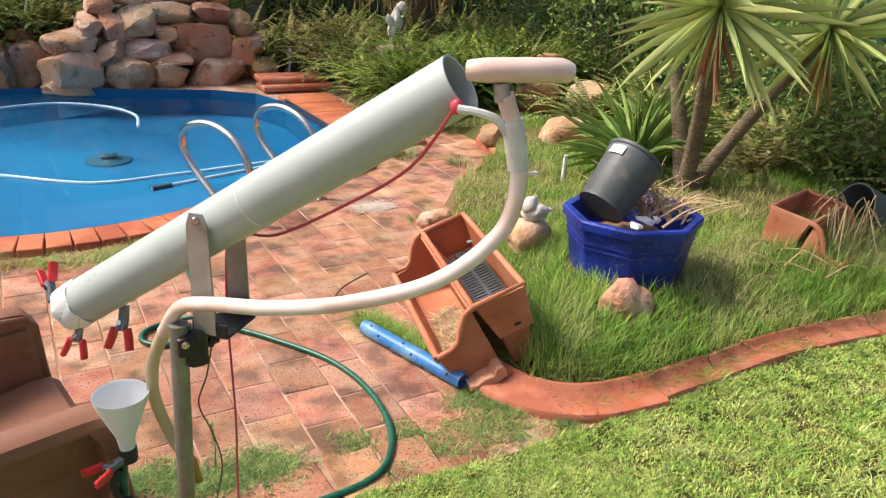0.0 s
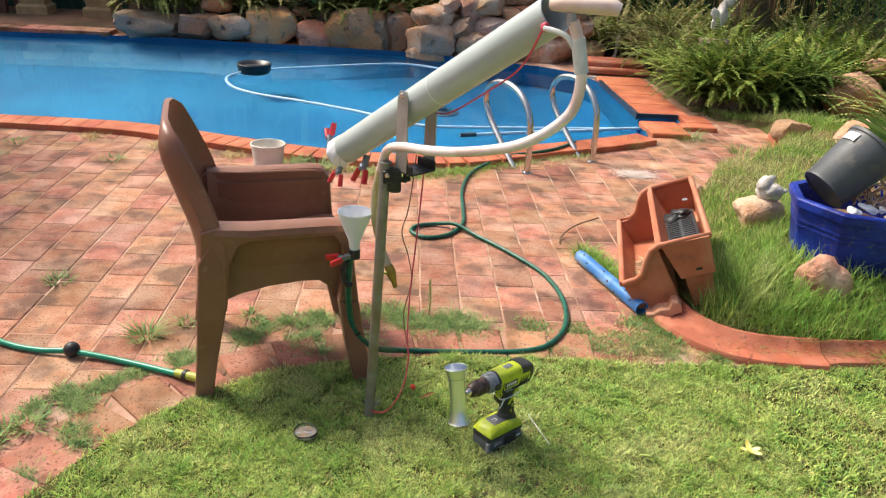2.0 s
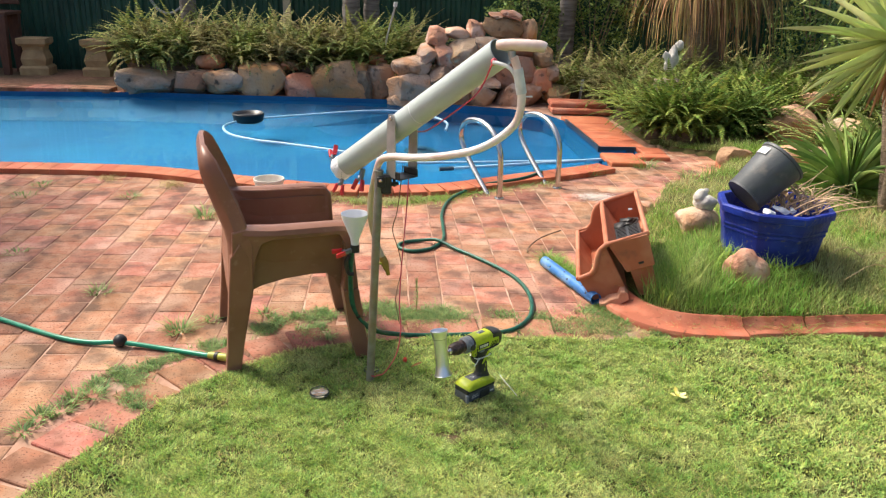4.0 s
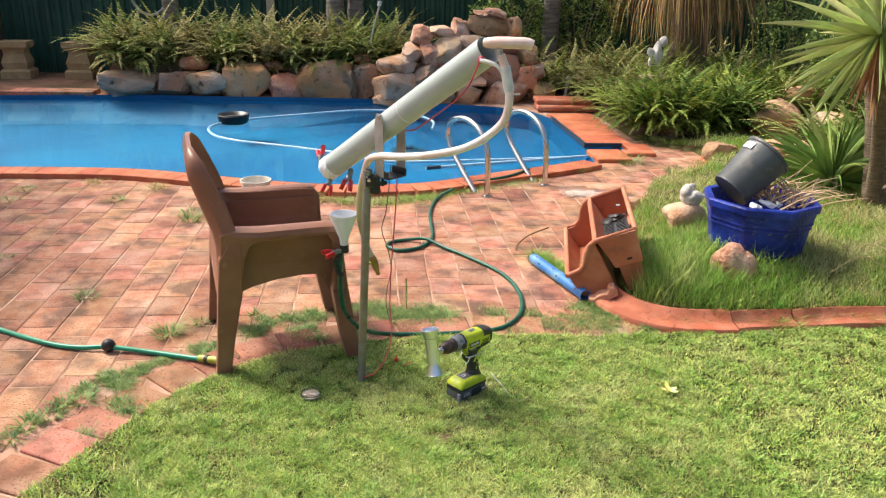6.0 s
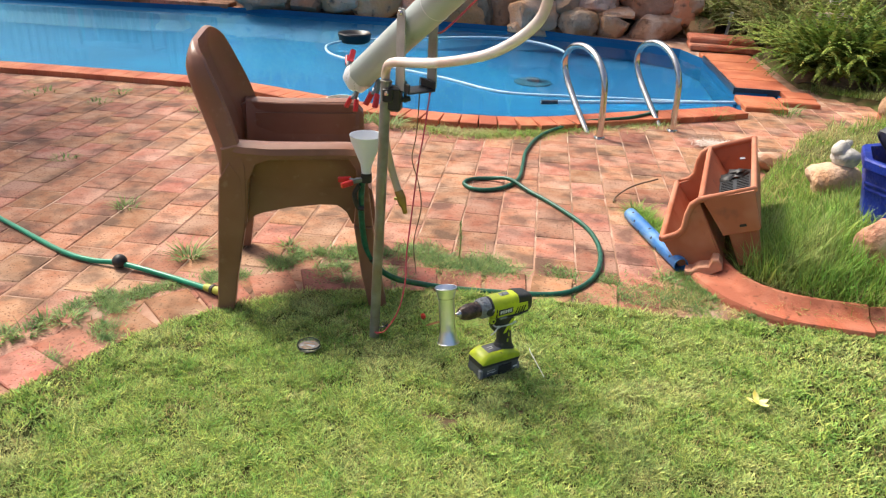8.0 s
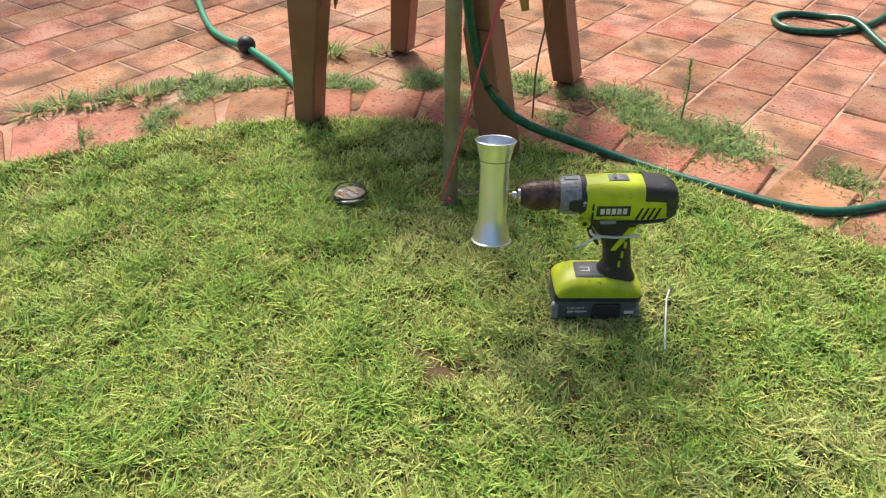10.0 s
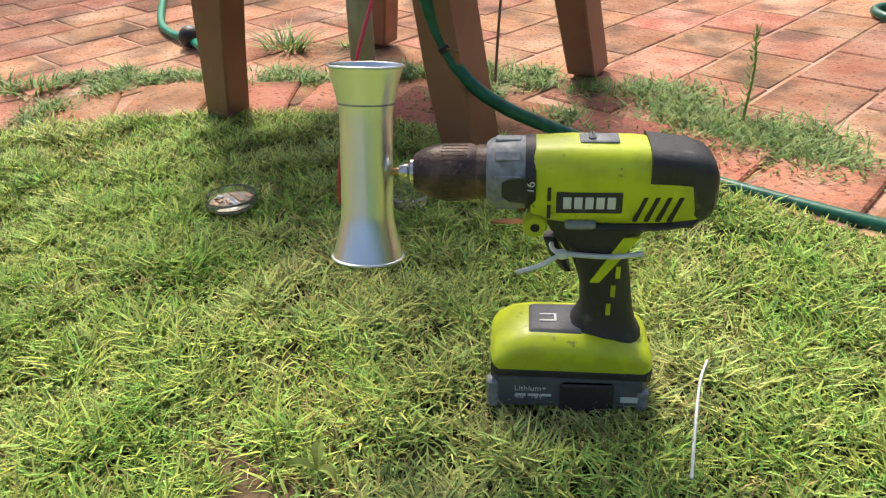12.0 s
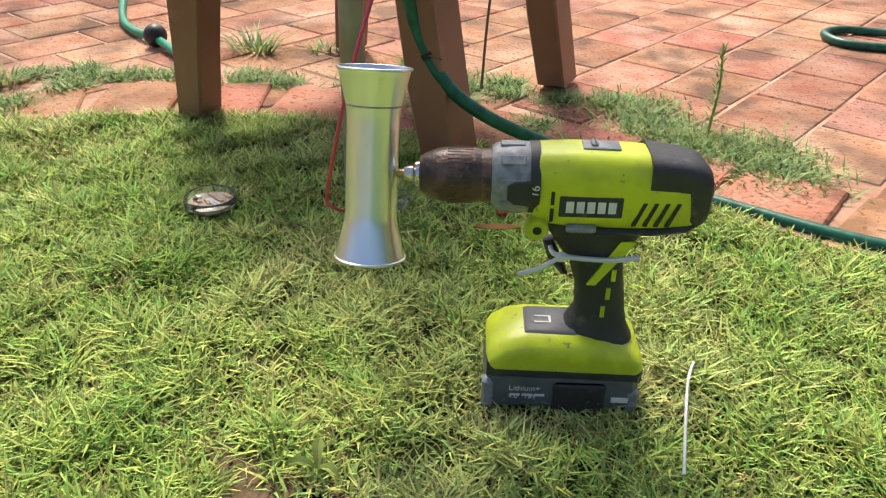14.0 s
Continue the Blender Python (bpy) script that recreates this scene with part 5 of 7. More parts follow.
PL2 = pose(3.22, 0.91, 0.33, 2.7, -8.6, 108.5)
planter("terracotta stepped planter trough with dry stalks standing in grass", 0.5, PL2, True)

pp2 = thing("plant_pot", "black plastic nursery pot lying beside the planter", "pot", pose(3.72, 0.9, 0.25, 0, 74, 165))
part("wall", Geo().lathe([(0.0, 0.0), (0.09, 0.0), (0.12, 0.22), (0.126, 0.225), (0.126, 0.24), (0.118, 0.24), (0.086, 0.008), (0.0, 0.008)], 28), M["dark_pot"], pp2)
ds = thing("dry_stalks", "dry stalks hanging out of the planter", "stalks", pose(3.22, 0.86, 0.25))
for k in range(16):
    a = rnd.uniform(2.2, 5.5)
    L = rnd.uniform(0.06, 0.2)
    x, y = rnd.uniform(-0.1, 0.2), rnd.uniform(-0.12, 0.12)
    part("stalk", Geo().tube([(x, y, 0.0), (x + L * 0.3 * math.cos(a), y + L * 0.3 * math.sin(a), rnd.uniform(0.1, 0.22)), (x + L * math.cos(a), y + L * math.sin(a), rnd.uniform(-0.1, 0.1))], [0.004, 0.0015], 5, 3), M["straw"], ds)

bs = thing("fallen_stalks", "pale dry stalks fallen across the long grass", "stalks", pose(2.75, 0.7, 0.2))
for k in range(9):
    a, L = rnd.uniform(-0.6, 3.4), rnd.uniform(0.18, 0.36)
    x, y = rnd.uniform(-0.25, 0.2), rnd.uniform(-0.12, 0.22)
    part("stalk", Geo().tube([(x, y, 0.0), (x + L * 0.5 * math.cos(a), y + L * 0.5 * math.sin(a), rnd.uniform(0.03, 0.09)), (x + L * math.cos(a), y + L * math.sin(a), 0.01)], [0.0035, 0.0015], 5, 3), M["straw"], bs)

bp = thing("blue_pipe", "weathered blue plastic pipe with drilled holes lying on paving", "pipe")
A, B = Vector((0.94, 1.275, 0.032)), Vector((1.095, 0.755, 0.03))
mb = frame_along(tuple(A), tuple(B))
part("tube", Geo().lathe([(0.03, 0), (0.03, (B - A).length), (0.027, (B - A).length), (0.027, 0)], 24, mb, closed=True), M["blue_pipe"], bp)
for k in range(8):
    a = 1.2 + 0.5 * (k % 3)
    part("hole", Geo().lathe([(0, 0.0012), (0.006, 0.0012), (0.006, 0)], 10, mb @ pose(0, 0, 0.05 + 0.062 * k) @ pose(0, 0, 0, 0, 0, 90 * a) @ pose(0.0295, 0, 0, 0, 90, 0)), M["black"], bp)

# octagonal tub
TUB = Vector((2.082, 1.055, 0.185))
tub = thing("glazed_tub", "royal blue glazed octagonal tub full of garden rubbish", "tub", pose(*TUB, 0, 0, 0) @ Matrix.Diagonal((0.87, 0.87, 0.99, 1)))
rings = []
for R, z in ((0.30, -0.02), (0.335, 0.0), (0.36, 0.12), (0.385, 0.205), (0.388, 0.225), (0.408, 0.23), (0.412, 0.262), (0.404, 0.27), (0.365, 0.268), (0.355, 0.25), (0.33, 0.12), (0.30, 0.1)):
    ring = []
    for k in range(8):
        a0, a1 = radians(-130 + 45 * k), radians(-85 + 45 * k)
        for q in (0.03, 0.5, 0.97):
            p = Vector((math.cos(a0), math.sin(a0))).lerp(Vector((math.cos(a1), math.sin(a1))), q) * R * 0.83
            ring.append((p.x, p.y, z))
    rings.append(ring)
part("body", Geo().loft(rings), M["blue_pot"], tub)
for zb in (0.135, 0.16):
    g = Geo()
    rr = []
    for R, z in ((0.362, zb), (0.3675, zb + 0.004), (0.3675, zb + 0.01), (0.366, zb + 0.014)):
        rr.append([((R + (zb - 0.135) * 0.3) * 0.835 * math.cos(radians(-130 + 45 * k)), (R + (zb - 0.135) * 0.3) * 0.835 * math.sin(radians(-130 + 45 * k)), z) for k in range(8)])
    g.loft(rr, caps=False)
    part("moulded_band", g, M["blue_pot"], tub, smooth=False)
part("soil_fill", Geo().lathe([(0.28, 0.13), (0.18, 0.16), (0.0, 0.17)], 16), M["soil_and_shade"], tub)

bk = thing("plant_pot", "dark grey plastic nursery pot tipped over in the tub", "pot", pose(1.92, 1.078, 0.478, 0, 47.6, 10.6) @ Matrix.Scale(0.84, 4))
part("wall", Geo().lathe([(0.0, 0.0), (0.115, 0.0), (0.122, 0.01), (0.148, 0.30), (0.155, 0.305), (0.157, 0.32), (0.152, 0.322), (0.144, 0.305), (0.117, 0.012), (0.0, 0.01)], 36), M["dark_pot"], bk)
part("foot_ring", Geo().lathe([(0.112, -0.004), (0.124, -0.004), (0.126, 0.008), (0.12, 0.01)], 36), M["dark_pot"], bk)
lab = Geo().loft([[(0.151 * math.cos(a), 0.151 * math.sin(a), z) for a in np.linspace(2.75, 3.35, 7)] for z in (0.235, 0.285)], closed=False)
part("sticker", lab, M["label"], bk, "torn white sticker")

dead = thing("dry_stalks", "tangle of dry brown plant stalks in the tub", "stalks", pose(2.17, 1.04, 0.40))
for k in range(64):
    a = rnd.uniform(-1.2, 2.2)
    r0 = rnd.uniform(0, 0.18)
    L = rnd.uniform(0.1, 0.31)
    x, y = rnd.uniform(-0.12, 0.14), rnd.uniform(-0.14, 0.16)
    el = rnd.uniform(0.05, 0.5)
    part("stalk", Geo().tube([(x, y, 0.02), (x + L * 0.5 * math.cos(a), y + L * 0.5 * math.sin(a), 0.06 + L * el * 0.6), (x + L * math.cos(a), y + L * math.sin(a), 0.06 + L * el * 0.7 + rnd.uniform(-0.04, 0.05))], [rnd.uniform(0.003, 0.008), 0.0015], 5, 3), M["straw"], dead)
sc = thing("white_sheet", "crumpled white foam sheet in the tub", "scrap", pose(2.045, 0.945, 0.43, 14, 4, 10))
for k, (x, y, w, rz) in enumerate(((-0.05, 0.0, 0.05, 20), (0.03, 0.012, 0.045, -25), (0.085, 0.0, 0.03, 50))):
    part("sheet_piece", rock_geo(13 + k, w, w * 0.6, 0.012, 3, 0.4, 0, 0.4, 12), M["paper"], sc, smooth=False).matrix_basis = pose(x, y, 0.006 * k, 8 * k, 10 - 9 * k, rz)

# stones and small ornaments
def stone(x, y, z, sx, sy, sz, seed, material, label, rz=0, boxy=0.3, group="loose stones"):
    return single("stone", rock_geo(seed, sx, sy, sz, 3, 0.2, 0.0, boxy), M[material], label, "stone", pose(x, y, z, rnd.uniform(-8, 8), rnd.uniform(-8, 8), rz), group)


stone(1.84, 0.78, 0.165, 0.105, 0.09, 0.12, 25, "rock_pink", "pinkish orange sandstone half sunk in long grass", -25, 0.0)
stone(1.89, 1.53, 0.19, 0.13, 0.1, 0.085, 22, "rock_pale", "flat sandstone block under a white ornament", 5)
stone(3.98, 4.5, 0.22, 0.3, 0.22, 0.2, 23, "rock", "large rounded boulder beside the ferns")
stone(4.4, 4.9, 0.3, 0.28, 0.22, 0.22, 24, "rock", "large boulder among the ferns")
stone(3.35, 3.15, 0.18, 0.22, 0.17, 0.15, 25, "rock_orange", "sandstone boulder beside the yucca")
stone(3.5, 2.75, 0.16, 0.2, 0.15, 0.1, 26, "rock_orange", "flat sandstone in the garden bed")
stone(3.0, 3.5, 0.13, 0.14, 0.12, 0.1, 27, "rock", "small stone in long grass")
stone(1.78, 2.25, 0.05, 0.1, 0.08, 0.05, 28, "rock_orange", "small stone at the paving edge")
stone(4.2, 3.9, 0.25, 0.22, 0.2, 0.16, 29, "rock_grey", "grey boulder behind the yucca")
orn = rock_geo(31, 0.075, 0.055, 0.06, 3, 0.16, 0.1)
orn.add(*(lambda q: (q.v, q.f))(rock_geo(32, 0.052, 0.048, 0.046, 3, 0.14)), pose(-0.034, 0, 0.042))
orn.add(*(lambda q: (q.v, q.f))(rock_geo(33, 0.022, 0.014, 0.03, 2, 0.12)), pose(-0.01, 0.012, 0.075, 0, 35, 0))
orn.add(*(lambda q: (q.v, q.f))(rock_geo(34, 0.02, 0.014, 0.014, 2, 0.12)), pose(0.075, 0, 0.02))
single("garden_ornament", orn, M["white_stone"], "small white stone garden ornament sitting on a stone", "ornament", pose(1.91, 1.51, 0.312, 0, 0, -25) @ Matrix.Scale(0.84, 4))
single("white_peg", Geo().tube([(0, 0, 0), (0.01, 0, 0.2)], [0.012, 0.012], 8, smooth=False), M["label"], "short white plastic peg in the bed", "peg", pose(2.72, 2.35, 0.1))
single("white_peg", Geo().tube([(0, 0, 0), (0.03, 0, 0.32)], [0.018, 0.018], 8, smooth=False), M["label"], "white plastic pipe stub standing beside the rocks", "peg", pose(2.5, 7.0, 0.0))

# ---- pool things ----
def ladder_rail(m):
    top = thing("pool_rail", "looped stainless steel grab rail on the pool edge", "rail", m, "pool ladder rails")
    part("tube", Geo().tube([(0, 0, -0.01), (0.0, 0.005, 0.2), (-0.01, 0.03, 0.36), (-0.05, 0.14, 0.47), (-0.11, 0.30, 0.51), (-0.17, 0.46, 0.47), (-0.19, 0.53, 0.37), (-0.17, 0.49, 0.26), (-0.12, 0.33, 0.13), (-0.06, 0.14, 0.0), (-0.055, 0.13, -0.01)], 0.021, 14, 8), M["steel"], top)
    part("flange", Geo().lathe([(0.022, 0.012), (0.036, 0.008), (0.038, 0)], 16), M["steel"], top)
    return top


rl = ladder_rail(pose(0.875, 2.64, 0.0, 0, 0, 6))
copy_thing(rl, pose(1.365, 2.945, 0.0, 0, 0, 4))
fl2 = thing("pool_floater", "black floating pool canister tied to the hose", "floater", pose(-1.42, 5.68, -0.06))
part("bowl", Geo().lathe([(0, -0.01), (0.13, -0.01), (0.155, 0.03), (0.17, 0.1), (0.16, 0.112), (0.14, 0.1), (0.12, 0.08), (0, 0.08)], 28), M["floater"], fl2)
ph = thing("pool_hose", "pale blue pool cleaner hose floating on the water", "hose")
PH = [(2.1, 4.05), (1.5, 3.96), (0.68, 3.86), (0.18, 3.85), (-0.32, 4.21), (-0.85, 4.5), (-1.19, 4.66), (-1.46, 4.9), (-1.6, 5.25), (-1.56, 5.52), (-1.36, 5.76), (-0.67, 6.15), (-0.16, 6.4), (0.2, 6.42), (0.55, 6.15), (0.72, 5.75), (0.68, 5.3)]
part("tube", Geo().tube([(x, y, -0.03) for x, y in PH], 0.013, 8, 6), M["pool_hose"], ph)
cl = thing("pool_cleaner", "dark pool cleaner resting on the pool floor", "cleaner", pose(0.42, 5.2, -0.45))
part("disc", Geo().lathe([(0, 0.04), (0.06, 0.04), (0.1, 0.025), (0.17, 0.012), (0.18, 0.0)], 24), M["cleaner"], cl)
part("head", Geo().box((0, 0, 0.06), (0.12, 0.1, 0.07), 0.02), M["cleaner"], cl)
pbr = thing("pool_pole", "blue and white pole lying across the pool corner", "pole")
part("shaft", Geo().tube([(0.5, 3.55, -0.015), (2.0, 4.0, -0.015)], 0.014, 8, smooth=False), M["pool_hose"], pbr)
part("grip", Geo().tube([(0.5, 3.55, -0.015), (0.62, 3.585, -0.015)], 0.018, 8, smooth=False), M["tile_dark"], pbr, "dark grip end")
pl3 = thing("plastic_pail", "weathered white plastic pail by the pool edge", "pail", pose(-0.74, 2.5, 0.0))
part("wall", Geo().lathe([(0, 0.0), (0.082, 0.0), (0.098, 0.145), (0.105, 0.15), (0.105, 0.165), (0.097, 0.165), (0.078, 0.008), (0, 0.008)], 32), M["pail"], pl3)
g = Geo()
for k in range(2600):
    cx, cy = 1.6 + float(RNG.normal(0, 0.062)) , 2.68 + float(RNG.normal(0, 0.042))
    r, a0, o = float(RNG.uniform(0.001, 0.006)), float(RNG.uniform(0, 6.28)), len(g.v)
    g.v += [(cx + r * math.cos(a0 + q * 1.257), cy + r * math.sin(a0 + q * 1.257), 0.0035 + 0.000004 * k) for q in range(5)]
    g.f.append((o, o + 1, o + 2, o + 3, o + 4))
single("powder_stain", g, M["powder"], "spilt white powder dusted over the paving", "stain", kind="stuff")
single("limp_wire", Geo().tube([(1.1, 1.62, 0.1), (0.98, 1.62, 0.05), (0.9, 1.55, 0.015), (0.88, 1.48, 0.01)], 0.004, 6), M["brown_wire"], "brown stalk curling from the planter", "stalk")

# retaining boulders along the far pool edge
for k, (x, w, h, mt_) in enumerate(((-2.93, 0.36, 0.17, "rock_grey"), (-2.4, 0.27, 0.17, "rock_grey"), (-1.99, 0.25, 0.18, "rock_grey"), (-1.49, 0.32, 0.21, "rock"), (-1.01, 0.22, 0.17, "rock"), (-0.5, 0.35, 0.25, "rock"), (0.04, 0.24, 0.23, "rock_grey"), (-0.2, 0.12, 0.2, "mortar"))):
    single("boulder", rock_geo(40 + k, w * 1.16, 0.32, h * 1.2, 4, 0.15, 0.0, 0.62, 6), M[mt_], "rounded brown and grey boulder edging the pool", "boulder", pose(x, 7.38, h - 0.06, 0, 0, rnd.uniform(-8, 8)), "boulders edging the pool")
for k, (x, z, w, h) in enumerate(((-2.2, 0.36, 0.2, 0.1), (-1.2, 0.34, 0.12, 0.07), (-0.05, 0.44, 0.14, 0.08))):
    single("boulder", rock_geo(60 + k, w, 0.2, h, 3, 0.15, 0, 0.4), M["rock"], "small upper stone of the pool edging", "boulder", pose(x, 7.6, z), "boulders edging the pool")
core = single("rockery_core", rock_geo(70, 0.8, 0.3, 0.72, 3, 0.12, 0.8), M["mortar"], "mortar core of the rockery waterfall", kind="structure", m=pose(1.28, 7.5, 0.0))
STONE = {"p": "rock_pale", "o": "rock_orange", "g": "rock_grey", "r": "rock"}
ROCKS = [(0.36, 6.95, 0.2, 0.28, 0.17, "p"), (0.86, 6.95, 0.11, 0.25, 0.17, "p"), (1.23, 6.95, 0.08, 0.2, 0.16, "p"), (1.71, 6.95, 0.1, 0.31, 0.19, "o"), (2.2, 6.97, 0.13, 0.16, 0.13, "r"), (0.36, 7.0, 0.0, 0.3, 0.12, "g"),
         (0.38, 7.08, 0.43, 0.26, 0.13, "o"), (1.08, 7.05, 0.33, 0.25, 0.13, "g"), (1.3, 6.98, 0.26, 0.19, 0.06, "o"), (1.6, 7.05, 0.41, 0.3, 0.22, "r"), (1.96, 7.05, 0.29, 0.2, 0.14, "r"), (2.11, 7.07, 0.37, 0.11, 0.14, "g"), (0.74, 7.05, 0.3, 0.17, 0.14, "g"),
         (0.56, 7.16, 0.56, 0.15, 0.14, "p"), (0.79, 7.15, 0.53, 0.17, 0.16, "o"), (1.03, 7.15, 0.6, 0.2, 0.17, "p"), (1.37, 7.17, 0.68, 0.21, 0.12, "g"), (1.34, 7.12, 0.49, 0.2, 0.11, "p"), (2.02, 7.15, 0.56, 0.15, 0.15, "g"), (1.74, 7.17, 0.68, 0.19, 0.12, "r"),
         (0.68, 7.28, 0.78, 0.15, 0.12, "o"), (0.93, 7.32, 0.82, 0.2, 0.08, "p"), (1.17, 7.32, 0.84, 0.13, 0.13, "o"), (1.53, 7.35, 0.9, 0.33, 0.14, "r"), (1.86, 7.38, 0.84, 0.14, 0.18, "r"), (1.62, 7.35, 1.06, 0.15, 0.055, "o"), (1.42, 7.35, 1.04, 0.09, 0.035, "o")]
for k, (x, y, z, w, h, kind) in enumerate(ROCKS):
    single("rockery_stone", rock_geo(80 + k, w * 1.1, 0.22, h * 1.12, 4, 0.2, 0, 0.5, 9), M[STONE[kind]], "rough angular sandstone block of the rockery waterfall", "stone", pose(x, y, z, rnd.uniform(-6, 6), rnd.uniform(-9, 9), rnd.uniform(-12, 12)), "stones of the rockery")
for k in range(2):
    single("terracotta_slab", Geo().box((0, 0, 0), (0.72 - 0.06 * k, 0.36, 0.06), 0.014), M["curb"], "stacked terracotta slab beside the rockery", "slab", pose(2.36 - 0.02 * k, 6.35 + 0.13 * k, 0.04 + 0.055 * k, 0, 0, -4), "stacked slabs", smooth=False)

# ---- far left corner ----
def pedestal(m):
    top = thing("stone_pedestal", "cast sandstone pedestal by the fence", "pedestal", m, "pedestals")

    def sq(r, z):
        return [(-r, -r, z), (r, -r, z), (r, r, z), (-r, r, z)]
    part("base", Geo().loft([sq(0.19, 0), sq(0.19, 0.1), sq(0.165, 0.13)]), M["sandstone"], top, smooth=False)
    part("shaft", Geo().loft([sq(0.15, 0.13), sq(0.165, 0.22), sq(0.13, 0.34), sq(0.14, 0.4)]), M["sandstone"], top, smooth=False)
    part("cap", Geo().loft([sq(0.165, 0.4), sq(0.19, 0.43), sq(0.19, 0.5)]), M["sandstone"], top, smooth=False)
    return top


pd = pedestal(pose(-4.85, 8.75, 0.0, 0, 0, 6))
copy_thing(pd, pose(-3.98, 8.75, 0.0, 0, 0, -4))
sheet("far_paving", [[(-9, 7.2), (-3.25, 7.2), (-3.3, 9.25), (-9, 9.25)]], 0.0, M["paver_far"], "worn brick paving beyond the pool")
bench = thing("garden_bench", "dark weathered timber bench by the fence", "bench", pose(-5.75, 8.8, 0.0))
part("seat", Geo().box((0, 0, 0.82), (1.3, 0.5, 0.05), 0.01), M["bench_wood"], bench, smooth=False)
for x in (-0.55, 0.55):
    for y in (-0.2, 0.2):
        part("leg", Geo().loft([[(x + s * a, y + t * 0.04, z) for s, t in ((-1, -1), (1, -1), (1, 1), (-1, 1))] for z, a in ((0, 0.04), (0.8, 0.08))]), M["bench_wood"], bench, smooth=False)
part("backrest", Geo().box((0, 0.22, 1.1), (1.3, 0.04, 0.35), 0.01), M["bench_wood"], bench, smooth=False)
tap2 = thing("garden_sprinkler", "thin grey riser pipe with a tap above the ferns", "riser", pose(0.02, 7.55, 0.3))
part("riser", Geo().tube([(0, 0, 0), (0.02, 0, 0.3), (0.06, 0, 0.5), (0.14, 0, 0.8)], 0.012, 8), M["alu"], tap2)
part("head", Geo().tube([(0.14, 0, 0.8), (0.15, 0, 0.86)], 0.025, 8, smooth=False), M["label"], tap2)
coil = thing("hose_coil", "pale grey hose coiled on the fence", "hose", pose(-3.1, 9.2, 1.15))
part("coil", Geo().tube([(0.25 * math.cos(a), -0.01 * a / 6, 0.3 * math.sin(a)) for a in np.linspace(0, 18, 60)], 0.02, 8, 1, smooth=False), M["alu"], coil)


# ---- plants ----
def frond_into(g, length, arch, heading, elev, leaf_len, pairs, droop=1.0, origin=(0, 0, 0)):
    """A fern frond: rib and leaflets, arching from the origin."""
    pts = []
    p = np.array(origin, float)
    el = elev
    h = np.array((math.cos(heading), math.sin(heading)))
    seg = length / pairs
    for i in range(pairs + 1):
        pts.append(p.copy())
        p = p + seg * np.array((h[0] * math.cos(el), h[1] * math.cos(el), math.sin(el)))
        el -= arch / pairs
    side = np.array((-h[1], h[0], 0))
    for i in range(1, pairs + 1):
        t = i / pairs
        d = pts[i] - pts[i - 1]
        d /= np.linalg.norm(d)
        ll = leaf_len * (math.sin(math.pi * min(1, t * 0.8 + 0.18)) ** 0.7) * rnd.uniform(0.8, 1.1)
        for s in (-1, 1):
            tip = pts[i] + side * s * ll + d * ll * 0.35 - np.array((0, 0, ll * 0.25 * droop))
            a, b = pts[i] - d * seg * 0.42, pts[i] + d * seg * 0.3
            m_ = (pts[i] + tip) / 2
            o = len(g.v)
            g.v += [tuple(a), tuple(m_ - d * seg * 0.4), tuple(tip), tuple(m_ + d * seg * 0.4), tuple(b)]
            g.f.append((o, o + 1, o + 2, o + 3, o + 4))


def fern_meshes(seed, fronds, length, material):
    """One shared mesh of arching fronds."""
    rnd.seed(seed)
    g = Geo()
    for k in range(fronds):
        frond_into(g, length * rnd.uniform(0.6, 1.1), rnd.uniform(0.7, 2.0), rnd.uniform(0, 6.283), rnd.uniform(0.75, 1.5), 0.034 * length / 0.62, 22,
                   origin=(rnd.uniform(-0.08, 0.08), rnd.uniform(-0.08, 0.08), 0))
    me = bpy.data.meshes.new("fronds")
    me.from_pydata(g.v, [], g.f)
    me.materials.append(material)
    return me


FERN = [fern_meshes(100 + k, 44, 0.66, M["fern"]) for k in range(3)] + [fern_meshes(110 + k, 44, 0.66, M["fern_dark"]) for k in range(3)]


def fern(x, y, z, which, size, rz):
    top = thing("fern", "dense sword fern with arching green fronds", "fern", pose(x, y, z, 0, 0, rz), "sword ferns")
    ob = new("fronds", FERN[which])
    ob.parent = top
    ob.matrix_basis = Matrix.Scale(size, 4)
    crown = part("crown", rock_geo(2, 0.09 * size, 0.09 * size, 0.1 * size, 2), M["bark"], top)


rnd.seed(5)
for k in range(66):
    x = -3.2 + 3.55 * (k % 22) / 21 + rnd.uniform(-0.12, 0.12)
    row = k // 22
    fern(x, 7.7 + 0.33 * row + rnd.uniform(-0.1, 0.1), 0.28 + 0.05 * row, 3 + rnd.randrange(3), rnd.uniform(1.0, 1.35), rnd.uniform(0, 360))
for k in range(175):
    u, v = rnd.random(), rnd.random()
    x, y = 2.7 + 2.6 * u, 4.6 + 3.4 * v ** 1.2 + 0.25 * u
    if x < 2.6 + (y - 4.7) * 0.15:
        continue
    fern(x, y, 0.08 + 0.05 * v, rnd.randrange(3) if v < 0.4 and rnd.random() < 0.8 else 3 + rnd.randrange(3), rnd.uniform(0.8, 1.25), rnd.uniform(0, 360))
